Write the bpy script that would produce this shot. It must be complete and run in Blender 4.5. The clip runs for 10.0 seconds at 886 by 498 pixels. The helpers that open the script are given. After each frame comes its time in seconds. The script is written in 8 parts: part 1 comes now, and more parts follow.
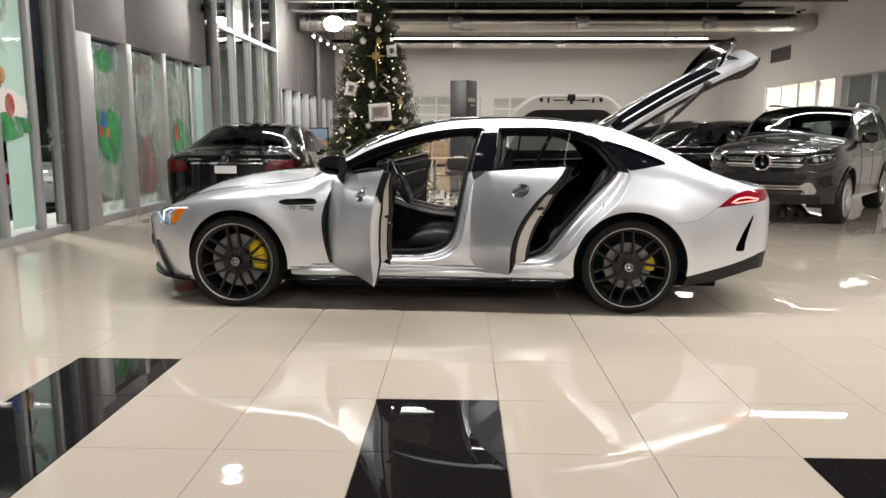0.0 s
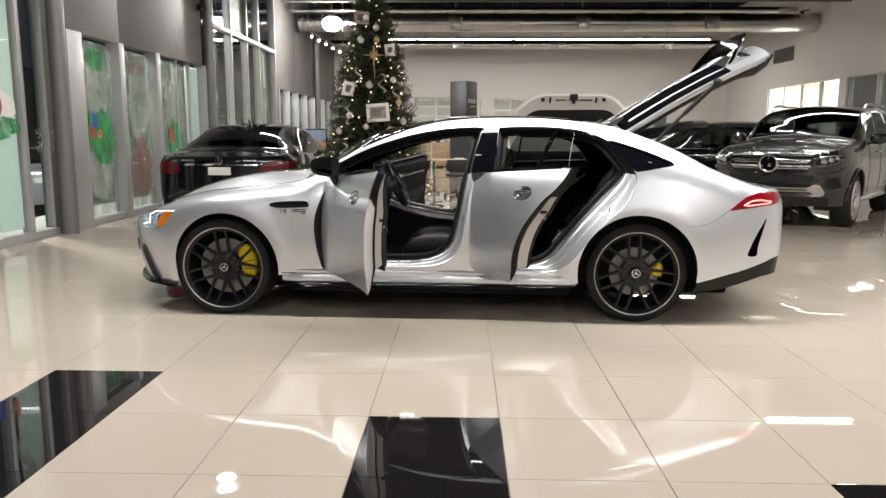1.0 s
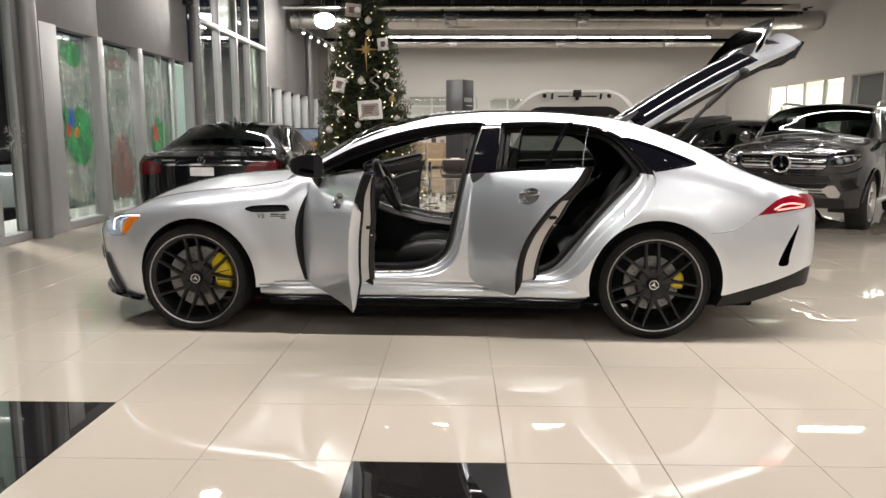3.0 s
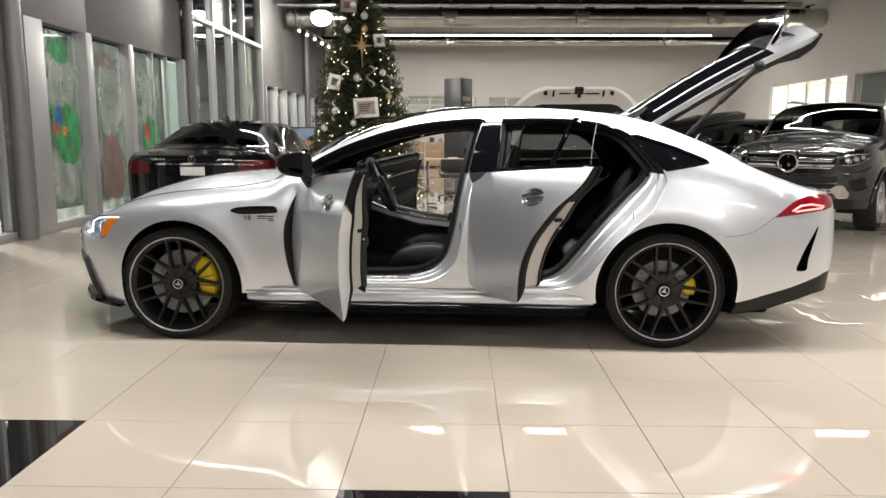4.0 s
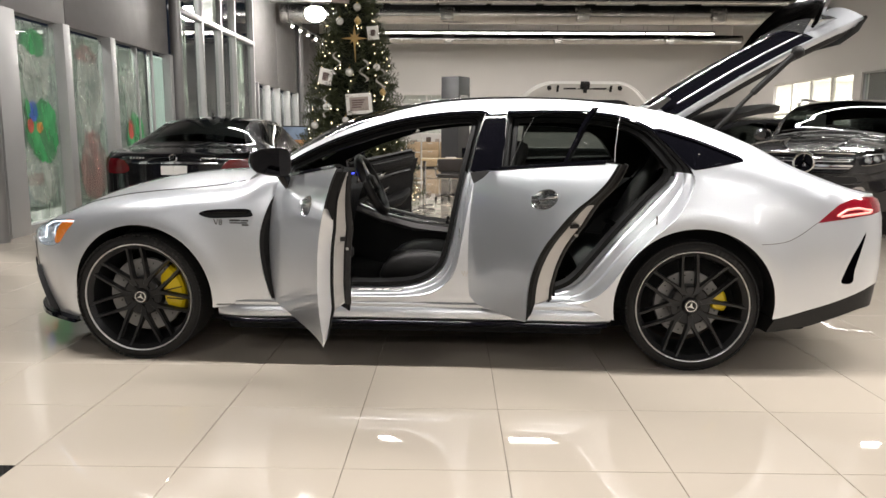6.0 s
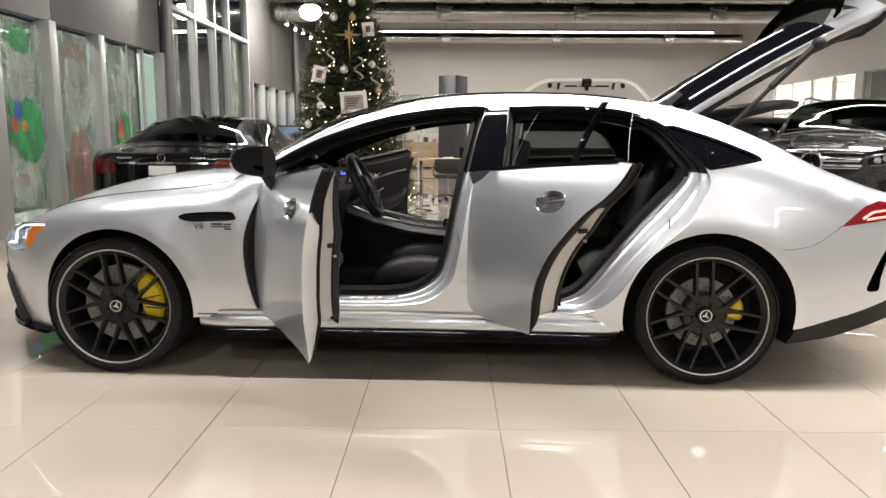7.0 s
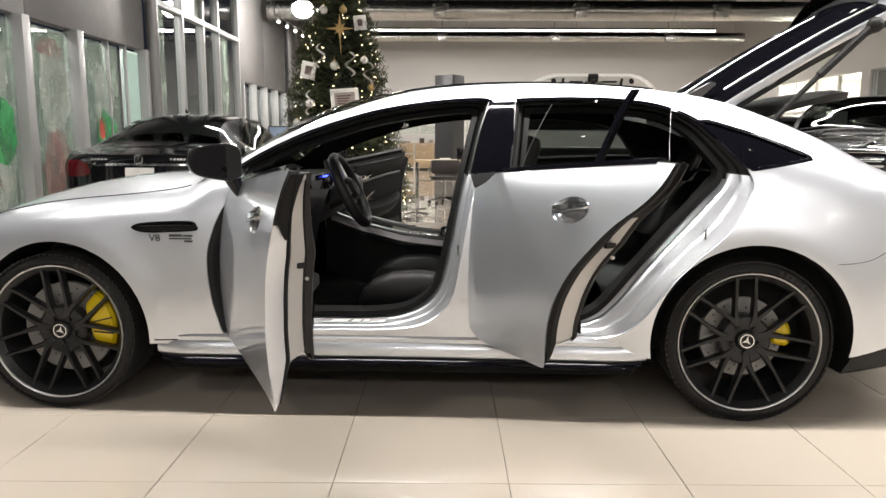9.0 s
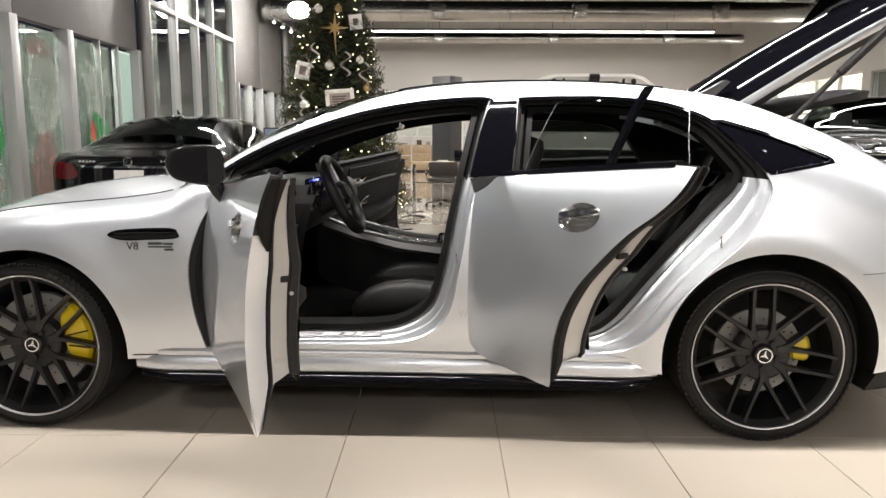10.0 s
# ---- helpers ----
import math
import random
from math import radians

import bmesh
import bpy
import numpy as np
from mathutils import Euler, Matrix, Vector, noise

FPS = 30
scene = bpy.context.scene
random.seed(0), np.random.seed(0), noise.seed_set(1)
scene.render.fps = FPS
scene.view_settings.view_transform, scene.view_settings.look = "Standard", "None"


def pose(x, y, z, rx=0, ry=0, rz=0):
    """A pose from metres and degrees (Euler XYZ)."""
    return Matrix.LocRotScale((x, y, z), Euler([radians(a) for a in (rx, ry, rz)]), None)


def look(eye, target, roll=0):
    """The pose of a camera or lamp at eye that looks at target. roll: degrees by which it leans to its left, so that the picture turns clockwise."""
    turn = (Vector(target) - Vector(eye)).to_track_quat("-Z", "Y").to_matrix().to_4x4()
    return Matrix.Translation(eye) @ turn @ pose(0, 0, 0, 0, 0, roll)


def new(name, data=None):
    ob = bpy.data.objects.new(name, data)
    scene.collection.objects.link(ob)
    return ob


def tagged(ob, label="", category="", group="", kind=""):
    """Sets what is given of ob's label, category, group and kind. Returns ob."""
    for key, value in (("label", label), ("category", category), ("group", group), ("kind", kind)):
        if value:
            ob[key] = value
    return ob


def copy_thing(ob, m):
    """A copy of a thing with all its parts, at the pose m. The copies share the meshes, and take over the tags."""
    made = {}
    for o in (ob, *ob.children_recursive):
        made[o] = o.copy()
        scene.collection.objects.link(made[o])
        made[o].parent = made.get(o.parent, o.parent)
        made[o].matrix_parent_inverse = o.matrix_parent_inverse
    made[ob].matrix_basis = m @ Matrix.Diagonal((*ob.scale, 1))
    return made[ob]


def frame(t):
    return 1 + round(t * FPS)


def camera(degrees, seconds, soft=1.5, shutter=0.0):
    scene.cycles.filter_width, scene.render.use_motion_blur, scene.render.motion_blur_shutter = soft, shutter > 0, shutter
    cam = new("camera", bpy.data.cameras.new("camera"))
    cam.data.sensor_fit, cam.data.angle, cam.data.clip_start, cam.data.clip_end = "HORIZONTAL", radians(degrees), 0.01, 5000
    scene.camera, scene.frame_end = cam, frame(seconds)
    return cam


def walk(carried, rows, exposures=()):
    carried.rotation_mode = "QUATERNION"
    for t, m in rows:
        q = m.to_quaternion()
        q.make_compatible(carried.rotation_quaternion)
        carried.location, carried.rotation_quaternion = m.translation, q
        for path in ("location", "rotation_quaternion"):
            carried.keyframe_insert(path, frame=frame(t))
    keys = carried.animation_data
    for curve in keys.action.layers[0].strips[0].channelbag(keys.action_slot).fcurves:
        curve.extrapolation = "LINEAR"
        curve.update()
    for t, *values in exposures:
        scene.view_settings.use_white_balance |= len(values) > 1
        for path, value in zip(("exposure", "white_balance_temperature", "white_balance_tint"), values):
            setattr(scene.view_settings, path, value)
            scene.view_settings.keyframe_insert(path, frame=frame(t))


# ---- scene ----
cam = camera(62.8, 10.0)
PATH = [
    (0, (0.416, -3.462, 1.314), (0.367, -1.488, 0.999), 0.2),
    (0.5, (0.425, -3.328, 1.305), (0.375, -1.353, 0.992), 0.1),
    (1, (0.426, -3.221, 1.299), (0.376, -1.246, 0.989), 0.2),
    (1.5, (0.424, -3.097, 1.289), (0.376, -1.122, 0.979), 0.2),
    (2, (0.42, -2.965, 1.282), (0.374, -0.99, 0.972), 0.2),
    (2.5, (0.413, -2.83, 1.277), (0.371, -0.854, 0.969), 0.2),
    (4, (0.411, -2.428, 1.254), (0.377, -0.452, 0.945), 0.2),
    (4.5, (0.413, -2.305, 1.248), (0.38, -0.329, 0.942), 0.3),
    (5, (0.409, -2.178, 1.235), (0.377, -0.201, 0.93), 0.3),
    (5.5, (0.402, -2.043, 1.227), (0.373, -0.067, 0.92), 0.3),
    (7, (0.397, -1.656, 1.204), (0.379, 0.32, 0.898), 0.3),
    (7.5, (0.401, -1.521, 1.204), (0.383, 0.455, 0.899), 0.2),
    (8, (0.398, -1.405, 1.194), (0.383, 0.572, 0.891), 0.3),
    (8.5, (0.393, -1.273, 1.181), (0.379, 0.704, 0.879), 0.3),
    (9, (0.39, -1.143, 1.182), (0.381, 0.834, 0.88), 0.2),
    (9.5, (0.389, -1.045, 1.18), (0.383, 0.933, 0.882), 0.3),
    (10, (0.388, -0.95, 1.18), (0.386, 1.028, 0.883), 0.2),
]
walk(cam, [(t, look(eye, target, roll)) for t, eye, target, roll in PATH], [(0.0, 0.14), (2.5, 0.16), (5.0, 0.18), (7.5, 0.27), (10.0, 0.40)])
# ---------------------------------------------------------------- light
world = bpy.data.worlds.new("night")
scene.world = world
world.use_nodes = True
world.node_tree.nodes["Background"].inputs[0].default_value = (0.010, 0.012, 0.018, 1)
world.node_tree.nodes["Background"].inputs[1].default_value = 1.0
scene.view_settings.exposure = 0.0

WARM = (1.0, 0.955, 0.92)


def strip_light(x0, x1, y, z, watts, colour=WARM):
    """The light of one row of tubes."""
    d = bpy.data.lights.new("tube_row_light", "AREA")
    d.shape, d.size, d.size_y, d.energy, d.color = "RECTANGLE", x1 - x0, 0.1, watts, colour
    ob = new("tube_row_light", d)
    ob.matrix_world = pose((x0 + x1) / 2, y, z - 0.06)
    return ob


def spot_light(x, y, z, watts, size=0.25, colour=WARM):
    d = bpy.data.lights.new("disk_lamp_light", "AREA")
    d.shape, d.size, d.energy, d.color = "DISK", size, watts, colour
    ob = new("disk_lamp_light", d)
    ob.matrix_world = pose(x, y, z)
    return ob


# the last row, behind the camera, is unseen and added to light near flanks
TUBE_ROWS = [(-2.32, 9.0, 23.0, 4.61), (-3.4, 8.3, 10.85, 4.38), (-3.4, 8.9, 1.9, 4.38), (-3.4, 8.9, -7.2, 4.38)]
for row, watts in zip(TUBE_ROWS, (330, 410, 630, 430)):
    strip_light(*row, watts)
SPOTS = [(-3.2 + 1.55 * i + 0.3 * (j % 2), -7.5 + 2.6 * j, 4.75) for j in range(6) for i in range(6) if not (j == 4 and i % 2)]
# the last two lamps are unseen, added over the near floor
HIGH_BAYS = [(-2.95, 6.57, 3.75), (-3.25, 17.85, 4.33), (4.5, -3.0, 4.6), (-1.5, -3.4, 4.6)]
for lamp, watts in zip(HIGH_BAYS, (40, 60, 45, 60)):
    spot_light(lamp[0], lamp[1], lamp[2] - 0.14, watts)
spot_light(-7.6, 8.2, 5.2, 650, 0.5, (1.0, 0.97, 0.93))  # unseen lamp, added to brighten the parked car and the pavement
# ---------------------------------------------------------------- materials
def material(name, colour, rough=0.5, metal=0.0, coat=0.0, vary=0.06, scale=6.0, bump=0.0, bump_scale=60.0, rough_vary=0.08,
             emit=0.0, coat_rough=0.03, spec=0.5):
    """A surface with a base colour, broad and fine variation, and fine relief."""
    m = bpy.data.materials.new(name)
    m.use_nodes = True
    nt = m.node_tree
    b = nt.nodes["Principled BSDF"]
    b.inputs["Metallic"].default_value = metal
    b.inputs["Coat Weight"].default_value = coat
    b.inputs["Coat Roughness"].default_value = coat_rough
    b.inputs["Specular IOR Level"].default_value = spec
    geo = nt.nodes.new("ShaderNodeTexCoord")
    big = nt.nodes.new("ShaderNodeTexNoise")
    big.inputs["Scale"].default_value, big.inputs["Detail"].default_value = scale, 5
    nt.links.new(geo.outputs["Object"], big.inputs["Vector"])
    mix = nt.nodes.new("ShaderNodeMix")
    mix.data_type = "RGBA"
    lo = [max(0, c * (1 - vary)) for c in colour]
    hi = [min(1, c * (1 + vary)) for c in colour]
    mix.inputs["A"].default_value, mix.inputs["B"].default_value = (*lo, 1), (*hi, 1)
    nt.links.new(big.outputs["Fac"], mix.inputs["Factor"])
    nt.links.new(mix.outputs["Result"], b.inputs["Base Color"])
    rr = nt.nodes.new("ShaderNodeMapRange")
    rr.inputs["To Min"].default_value = max(0.0, rough * (1 - rough_vary))
    rr.inputs["To Max"].default_value = min(1.0, rough * (1 + rough_vary))
    fine = nt.nodes.new("ShaderNodeTexNoise")
    fine.inputs["Scale"].default_value, fine.inputs["Detail"].default_value = scale * 7, 4
    nt.links.new(geo.outputs["Object"], fine.inputs["Vector"])
    nt.links.new(fine.outputs["Fac"], rr.inputs["Value"])
    nt.links.new(rr.outputs["Result"], b.inputs["Roughness"])
    if bump:
        n = nt.nodes.new("ShaderNodeTexNoise")
        n.inputs["Scale"].default_value, n.inputs["Detail"].default_value = bump_scale, 3
        nt.links.new(geo.outputs["Object"], n.inputs["Vector"])
        k = nt.nodes.new("ShaderNodeBump")
        k.inputs["Strength"].default_value, k.inputs["Distance"].default_value = bump, 0.01
        nt.links.new(n.outputs["Fac"], k.inputs["Height"])
        nt.links.new(k.outputs["Normal"], b.inputs["Normal"])
    if emit:
        b.inputs["Emission Color"].default_value = (*colour, 1)
        b.inputs["Emission Strength"].default_value = emit
        m.cycles.emission_sampling = "NONE"
    return m


def glass(name, colour=(1, 1, 1), rough=0.0, alpha_through=0.9):
    """Thin glass: a clear pane that reflects by Fresnel."""
    m = bpy.data.materials.new(name)
    m.use_nodes = True
    nt = m.node_tree
    nt.nodes.remove(nt.nodes["Principled BSDF"])
    out = nt.nodes["Material Output"]
    tr = nt.nodes.new("ShaderNodeBsdfTransparent")
    tr.inputs["Color"].default_value = (*[c * alpha_through for c in colour], 1)
    gl = nt.nodes.new("ShaderNodeBsdfGlossy")
    gl.inputs["Roughness"].default_value = rough
    lw = nt.nodes.new("ShaderNodeLayerWeight")
    lw.inputs["Blend"].default_value = 0.5
    pw = nt.nodes.new("ShaderNodeMath")
    pw.operation = "POWER"
    pw.inputs[1].default_value = 5.0
    fr = nt.nodes.new("ShaderNodeMath")
    fr.operation = "MULTIPLY_ADD"
    fr.inputs[1].default_value, fr.inputs[2].default_value = 0.9, 0.045
    mx = nt.nodes.new("ShaderNodeMixShader")
    nt.links.new(lw.outputs["Facing"], pw.inputs[0])
    nt.links.new(pw.outputs["Value"], fr.inputs[0])
    nt.links.new(fr.outputs["Value"], mx.inputs["Fac"])
    nt.links.new(tr.outputs["BSDF"], mx.inputs[1])
    nt.links.new(gl.outputs["BSDF"], mx.inputs[2])
    nt.links.new(mx.outputs["Shader"], out.inputs["Surface"])
    return m


def paint(name, colour, metal, rough, spec=0.5):
    """Car paint: flakes under a clear coat."""
    m = material(name, colour, rough, metal, coat=1.0, vary=0.02, scale=2.0, rough_vary=0.05, coat_rough=0.012, spec=spec)
    nt = m.node_tree
    b = nt.nodes["Principled BSDF"]
    tc = nt.nodes.new("ShaderNodeTexCoord")
    v = nt.nodes.new("ShaderNodeTexVoronoi")
    v.inputs["Scale"].default_value = 900
    nt.links.new(tc.outputs["Object"], v.inputs["Vector"])
    k = nt.nodes.new("ShaderNodeBump")
    k.inputs["Strength"].default_value, k.inputs["Distance"].default_value = 0.06, 0.001
    nt.links.new(v.outputs["Distance"], k.inputs["Height"])
    nt.links.new(k.outputs["Normal"], b.inputs["Normal"])
    return m


def film(name, colour, cover, rough=0.6):
    """Thin paint or film on glass, partly see-through, streaked by the brush."""
    m = material(name, colour, rough, vary=0.25, scale=4)
    nt = m.node_tree
    b, out = nt.nodes["Principled BSDF"], nt.nodes["Material Output"]
    tr = nt.nodes.new("ShaderNodeBsdfTransparent")
    mx = nt.nodes.new("ShaderNodeMixShader")
    tc = nt.nodes.new("ShaderNodeTexCoord")
    mp = nt.nodes.new("ShaderNodeMapping")
    mp.inputs["Scale"].default_value = (1, 2.2, 1.0)
    n = nt.nodes.new("ShaderNodeTexNoise")
    n.inputs["Scale"].default_value, n.inputs["Detail"].default_value = 2.2, 3
    rr = nt.nodes.new("ShaderNodeMapRange")
    rr.inputs["From Min"].default_value, rr.inputs["From Max"].default_value = 0.3, 0.7
    rr.inputs["To Min"].default_value, rr.inputs["To Max"].default_value = cover * 0.2, min(1.0, cover * 1.25)
    nt.links.new(tc.outputs["Object"], mp.inputs["Vector"])
    nt.links.new(mp.outputs["Vector"], n.inputs["Vector"])
    nt.links.new(n.outputs["Fac"], rr.inputs["Value"])
    nt.links.new(rr.outputs["Result"], mx.inputs["Fac"])
    nt.links.new(tr.outputs["BSDF"], mx.inputs[1])
    nt.links.new(b.outputs["BSDF"], mx.inputs[2])
    nt.links.new(mx.outputs["Shader"], out.inputs["Surface"])
    return m


M = {
    "silver": paint("silver_paint", (0.68, 0.707, 0.745), 0.76, 0.34),
    "black_paint": paint("black_paint", (0.003, 0.003, 0.0035), 0.0, 0.3, 0.05),
    "grey_paint": paint("grey_paint", (0.034, 0.033, 0.033), 0.55, 0.22, 0.2),
    "white_paint": paint("white_paint", (0.75, 0.73, 0.69), 0.0, 0.35),
    "silver_far": paint("pale_silver_paint", (0.4, 0.41, 0.42), 0.5, 0.3),
    "gloss_black": material("gloss_black_trim", (0.004, 0.004, 0.006), 0.05, coat=0.0, spec=0.32),
    "matt_black": material("matt_black_plastic", (0.011, 0.0105, 0.010), 0.55, bump=0.1, bump_scale=300, spec=0.3),
    "rubber": material("tyre_rubber", (0.019, 0.0182, 0.0175), 0.68, bump=0.08, bump_scale=120, spec=0.18),
    "seal": material("rubber_seal", (0.006, 0.006, 0.006), 0.55, spec=0.18),
    "rim": material("satin_black_alloy", (0.0125, 0.0125, 0.013), 0.34, 0.0, spec=0.35),
    "rim_edge": material("turned_alloy_edge", (0.62, 0.61, 0.60), 0.42, 0.75),
    "chrome": material("chrome", (0.82, 0.82, 0.82), 0.06, 1.0),
    "alu": material("brushed_aluminium", (0.55, 0.54, 0.53), 0.28, 1.0),
    "disc": material("steel_brake_disc", (0.27, 0.265, 0.255), 0.42, 0.5, bump=0.1, bump_scale=40),
    "yellow": material("yellow_caliper", (0.62, 0.45, 0.004), 0.35, coat=0.4),
    "leather": material("black_leather", (0.0125, 0.012, 0.012), 0.45, bump=0.2, bump_scale=180, spec=0.3),
    "carpet": material("black_carpet", (0.009, 0.009, 0.009), 0.95, bump=0.5, bump_scale=400, spec=0.1),
    "red_lens": material("red_lamp_lens", (0.20, 0.003, 0.012), 0.08, coat=0.8),
    "red_glow": material("lit_red_lamp", (1.0, 0.32, 0.28), 0.3, emit=0.9),
    "dark_red": material("dark_red_lens", (0.07, 0.002, 0.004), 0.08, spec=0.5),
    "drl": material("lit_running_light", (0.85, 0.92, 1.0), 0.3, emit=1.6),
    # the amber reflector is no lamp, a weak glow is added to its colour
    "amber": material("amber_reflector", (0.75, 0.20, 0.01), 0.15, coat=0.7, emit=0.25),
    "lamp_clear": material("clear_lamp_optic", (0.6, 0.64, 0.66), 0.08, 0.6, coat=1.0),
    "wall": material("white_wall_paint", (0.63, 0.605, 0.575), 0.75, vary=0.03, scale=0.8, bump=0.05, bump_scale=250),
    "panel": material("grey_metal_panel", (0.155, 0.148, 0.146), 0.52, 0.25, vary=0.07, scale=0.9, rough_vary=0.2),
    "frame": material("pale_aluminium_frame", (0.36, 0.36, 0.355), 0.4, 0.3, vary=0.03),
    "column": material("grey_painted_column", (0.17, 0.166, 0.163), 0.4, 0.3),
    "deck": material("black_ceiling_deck", (0.006, 0.006, 0.006), 0.9, spec=0.1),
    "duct": material("galvanised_duct", (0.52, 0.51, 0.49), 0.24, 1.0, vary=0.15, scale=2.5),
    "pipe": material("painted_pipe", (0.16, 0.155, 0.15), 0.5, 0.3),
    "tube": material("lit_tube", (1.0, 0.95, 0.88), 0.4, emit=9.0),
    "bulb": material("lit_bulb", (1.0, 0.96, 0.88), 0.4, emit=30.0),
    "fairy": material("warm_fairy_light", (1.0, 0.80, 0.45), 0.4, emit=6.0),
    "tile": material("cream_polished_tile", (0.475, 0.421, 0.354), 0.012, vary=0.035, scale=1.3, rough_vary=0.4, spec=0.95),
    "tile_black": material("black_polished_tile", (0.011, 0.010, 0.010), 0.014, vary=0.2, scale=3, rough_vary=0.4, spec=0.7),
    "grout": material("tile_grout", (0.30, 0.26, 0.22), 0.7),
    "asphalt": material("asphalt", (0.045, 0.045, 0.047), 0.85, bump=0.5, bump_scale=90),
    "needle": material("fir_needles", (0.050, 0.058, 0.024), 0.6, vary=0.35, scale=9),
    "bauble": material("pale_bauble", (0.62, 0.60, 0.56), 0.22, 0.4),
    "gold": material("gold_ornament", (0.55, 0.38, 0.17), 0.3, 0.7),
    "card": material("white_card", (0.70, 0.68, 0.64), 0.6),
    "sign": material("dark_grey_sign", (0.035, 0.035, 0.038), 0.45),
    "letters": material("pale_lettering", (0.55, 0.54, 0.52), 0.5),
    "wood": material("dark_wood", (0.055, 0.035, 0.024), 0.45, vary=0.25, scale=8),
    "dark": material("dark_backing", (0.01, 0.01, 0.011), 0.8),
    "plate": material("blank_plate", (0.62, 0.61, 0.59), 0.5),
    "glass": glass("clear_glass", (0.94, 0.98, 0.96), 0.0, 0.97),
    "tint": glass("tinted_glass", (0.66, 0.71, 0.68), 0.0, 0.92),
    "lens": glass("lamp_lens", (0.95, 0.97, 1.0), 0.0, 0.95),
    "screen": material("dark_screen", (0.02, 0.018, 0.018), 0.06, coat=0.5),
    "blue_glow": material("blue_light_line", (0.05, 0.08, 1.0), 0.4, emit=4.0),
    "frost": material("pale_green_film", (0.66, 0.82, 0.765), 0.4, vary=0.05, scale=0.8),
    "green": film("green_window_paint", (0.05, 0.30, 0.10), 0.82),
    "red_paint": film("red_window_paint", (0.50, 0.09, 0.06), 0.85),
    "blue_paint": film("blue_window_paint", (0.06, 0.14, 0.50), 0.9),
    "orange_paint": film("orange_window_paint", (0.65, 0.28, 0.06), 0.9),
    "pale_paint": film("milky_window_paint", (0.46, 0.50, 0.44), 0.42),
    "wash": film("thin_green_wash", (0.36, 0.42, 0.36), 0.5),
}
# near-black green that carries the shade deep inside the tree
M["crown_core"] = material("shaded_crown_core", (0.008, 0.012, 0.006), 0.9, vary=0.3, scale=12)
M["print"] = material("muted_print", (0.30, 0.25, 0.22), 0.6, vary=0.5, scale=14)
M["print_dark"] = material("dark_print", (0.10, 0.06, 0.055), 0.6)
M["pale_wood"] = material("pale_wood", (0.45, 0.33, 0.19), 0.4, vary=0.15, scale=6)
M["tan"] = material("tan_drawer_front", (0.38, 0.27, 0.16), 0.45, vary=0.12, scale=5)
M["blue_print"] = material("pale_blue_print", (0.22, 0.30, 0.42), 0.5, vary=0.3, scale=6)
M["orange_print"] = material("orange_brown_print", (0.45, 0.22, 0.09), 0.5, vary=0.4, scale=6)
M["car_glass"] = glass("dark_car_glass", (0.22, 0.24, 0.235), 0.0, 0.95)
M["spoiler"] = material("dark_mirror_lacquer", (0.16, 0.155, 0.15), 0.10, 1.0)
M["trim_black"] = material("black_door_leather", (0.0065, 0.0063, 0.0065), 0.6, bump=0.2, bump_scale=180, spec=0.14)
M["cap_grey"] = material("dark_grey_edge_cap", (0.045, 0.043, 0.043), 0.5)
M["console_metal"] = material("dark_satin_console_metal", (0.16, 0.155, 0.155), 0.35, 0.95)
M["chair_fabric"] = material("dark_brown_upholstery", (0.02, 0.015, 0.013), 0.7, bump=0.2, bump_scale=200)
M["red_faint"] = film("thin_red_window_paint", (0.40, 0.20, 0.18), 0.30)
M["mirror"] = material("mirror_glass", (0.018, 0.018, 0.02), 0.02, 1.0, vary=0.0)
M["bowl"] = material("satin_silver_bowl", (0.64, 0.645, 0.65), 0.16, 0.95)
M["dark_alu"] = material("dark_satin_trim", (0.10, 0.10, 0.10), 0.3, 0.8)
M["seam_grey"] = material("grey_seam", (0.06, 0.06, 0.06), 0.6)
M["lit_window"] = material("lit_far_window", (1.0, 0.9, 0.75), 0.5, emit=0.4)
M["tyre_mark"] = material("raised_tyre_marks", (0.03, 0.029, 0.028), 0.8, spec=0.2)
M["handle_metal"] = material("satin_chrome", (0.75, 0.75, 0.75), 0.16, 1.0)
M["flood"] = material("lit_floodlight", (1.0, 0.97, 0.92), 0.4, emit=260.0)
M["flood"].cycles.emission_sampling = "AUTO"
M["steel_cap"] = material("beige_edge_cap", (0.48, 0.47, 0.455), 0.4, 0.3)
# white of the pane that reflects the lamp, as a plain colour
M["white_glare"] = material("white_pane_glare", (0.86, 0.87, 0.86), 0.5, vary=0.05, scale=0.7)
M["concrete"] = material("pale_concrete", (0.42, 0.41, 0.39), 0.8, vary=0.15, scale=1.2, bump=0.3, bump_scale=50)
# ---------------------------------------------------------------- building tools
from mathutils.geometry import delaunay_2d_cdt


def mesh_of(bm, name, mat, smooth=35):
    bmesh.ops.recalc_face_normals(bm, faces=bm.faces[:])
    me = bpy.data.meshes.new(name)
    bm.to_mesh(me)
    bm.free()
    me.materials.append(mat)
    if smooth:
        for p in me.polygons:
            p.use_smooth = True
        me.set_sharp_from_angle(angle=radians(smooth))
    return me


def part(name, bm, mat, parent=None, label="", smooth=35, m=None):
    """Links a bmesh (or a mesh) as one object under its thing or part."""
    me = bm if isinstance(bm, bpy.types.Mesh) else mesh_of(bm, name, M[mat], smooth)
    ob = new(name, me)
    ob.parent = parent
    if m is not None:
        ob.matrix_basis = m
    if label:
        tagged(ob, label)
    return ob


def thing(name, m, label, category, group="", kind=""):
    ob = new(name)
    ob.empty_display_size = 0.1
    ob.matrix_basis = m
    return tagged(ob, label, category, group, kind)


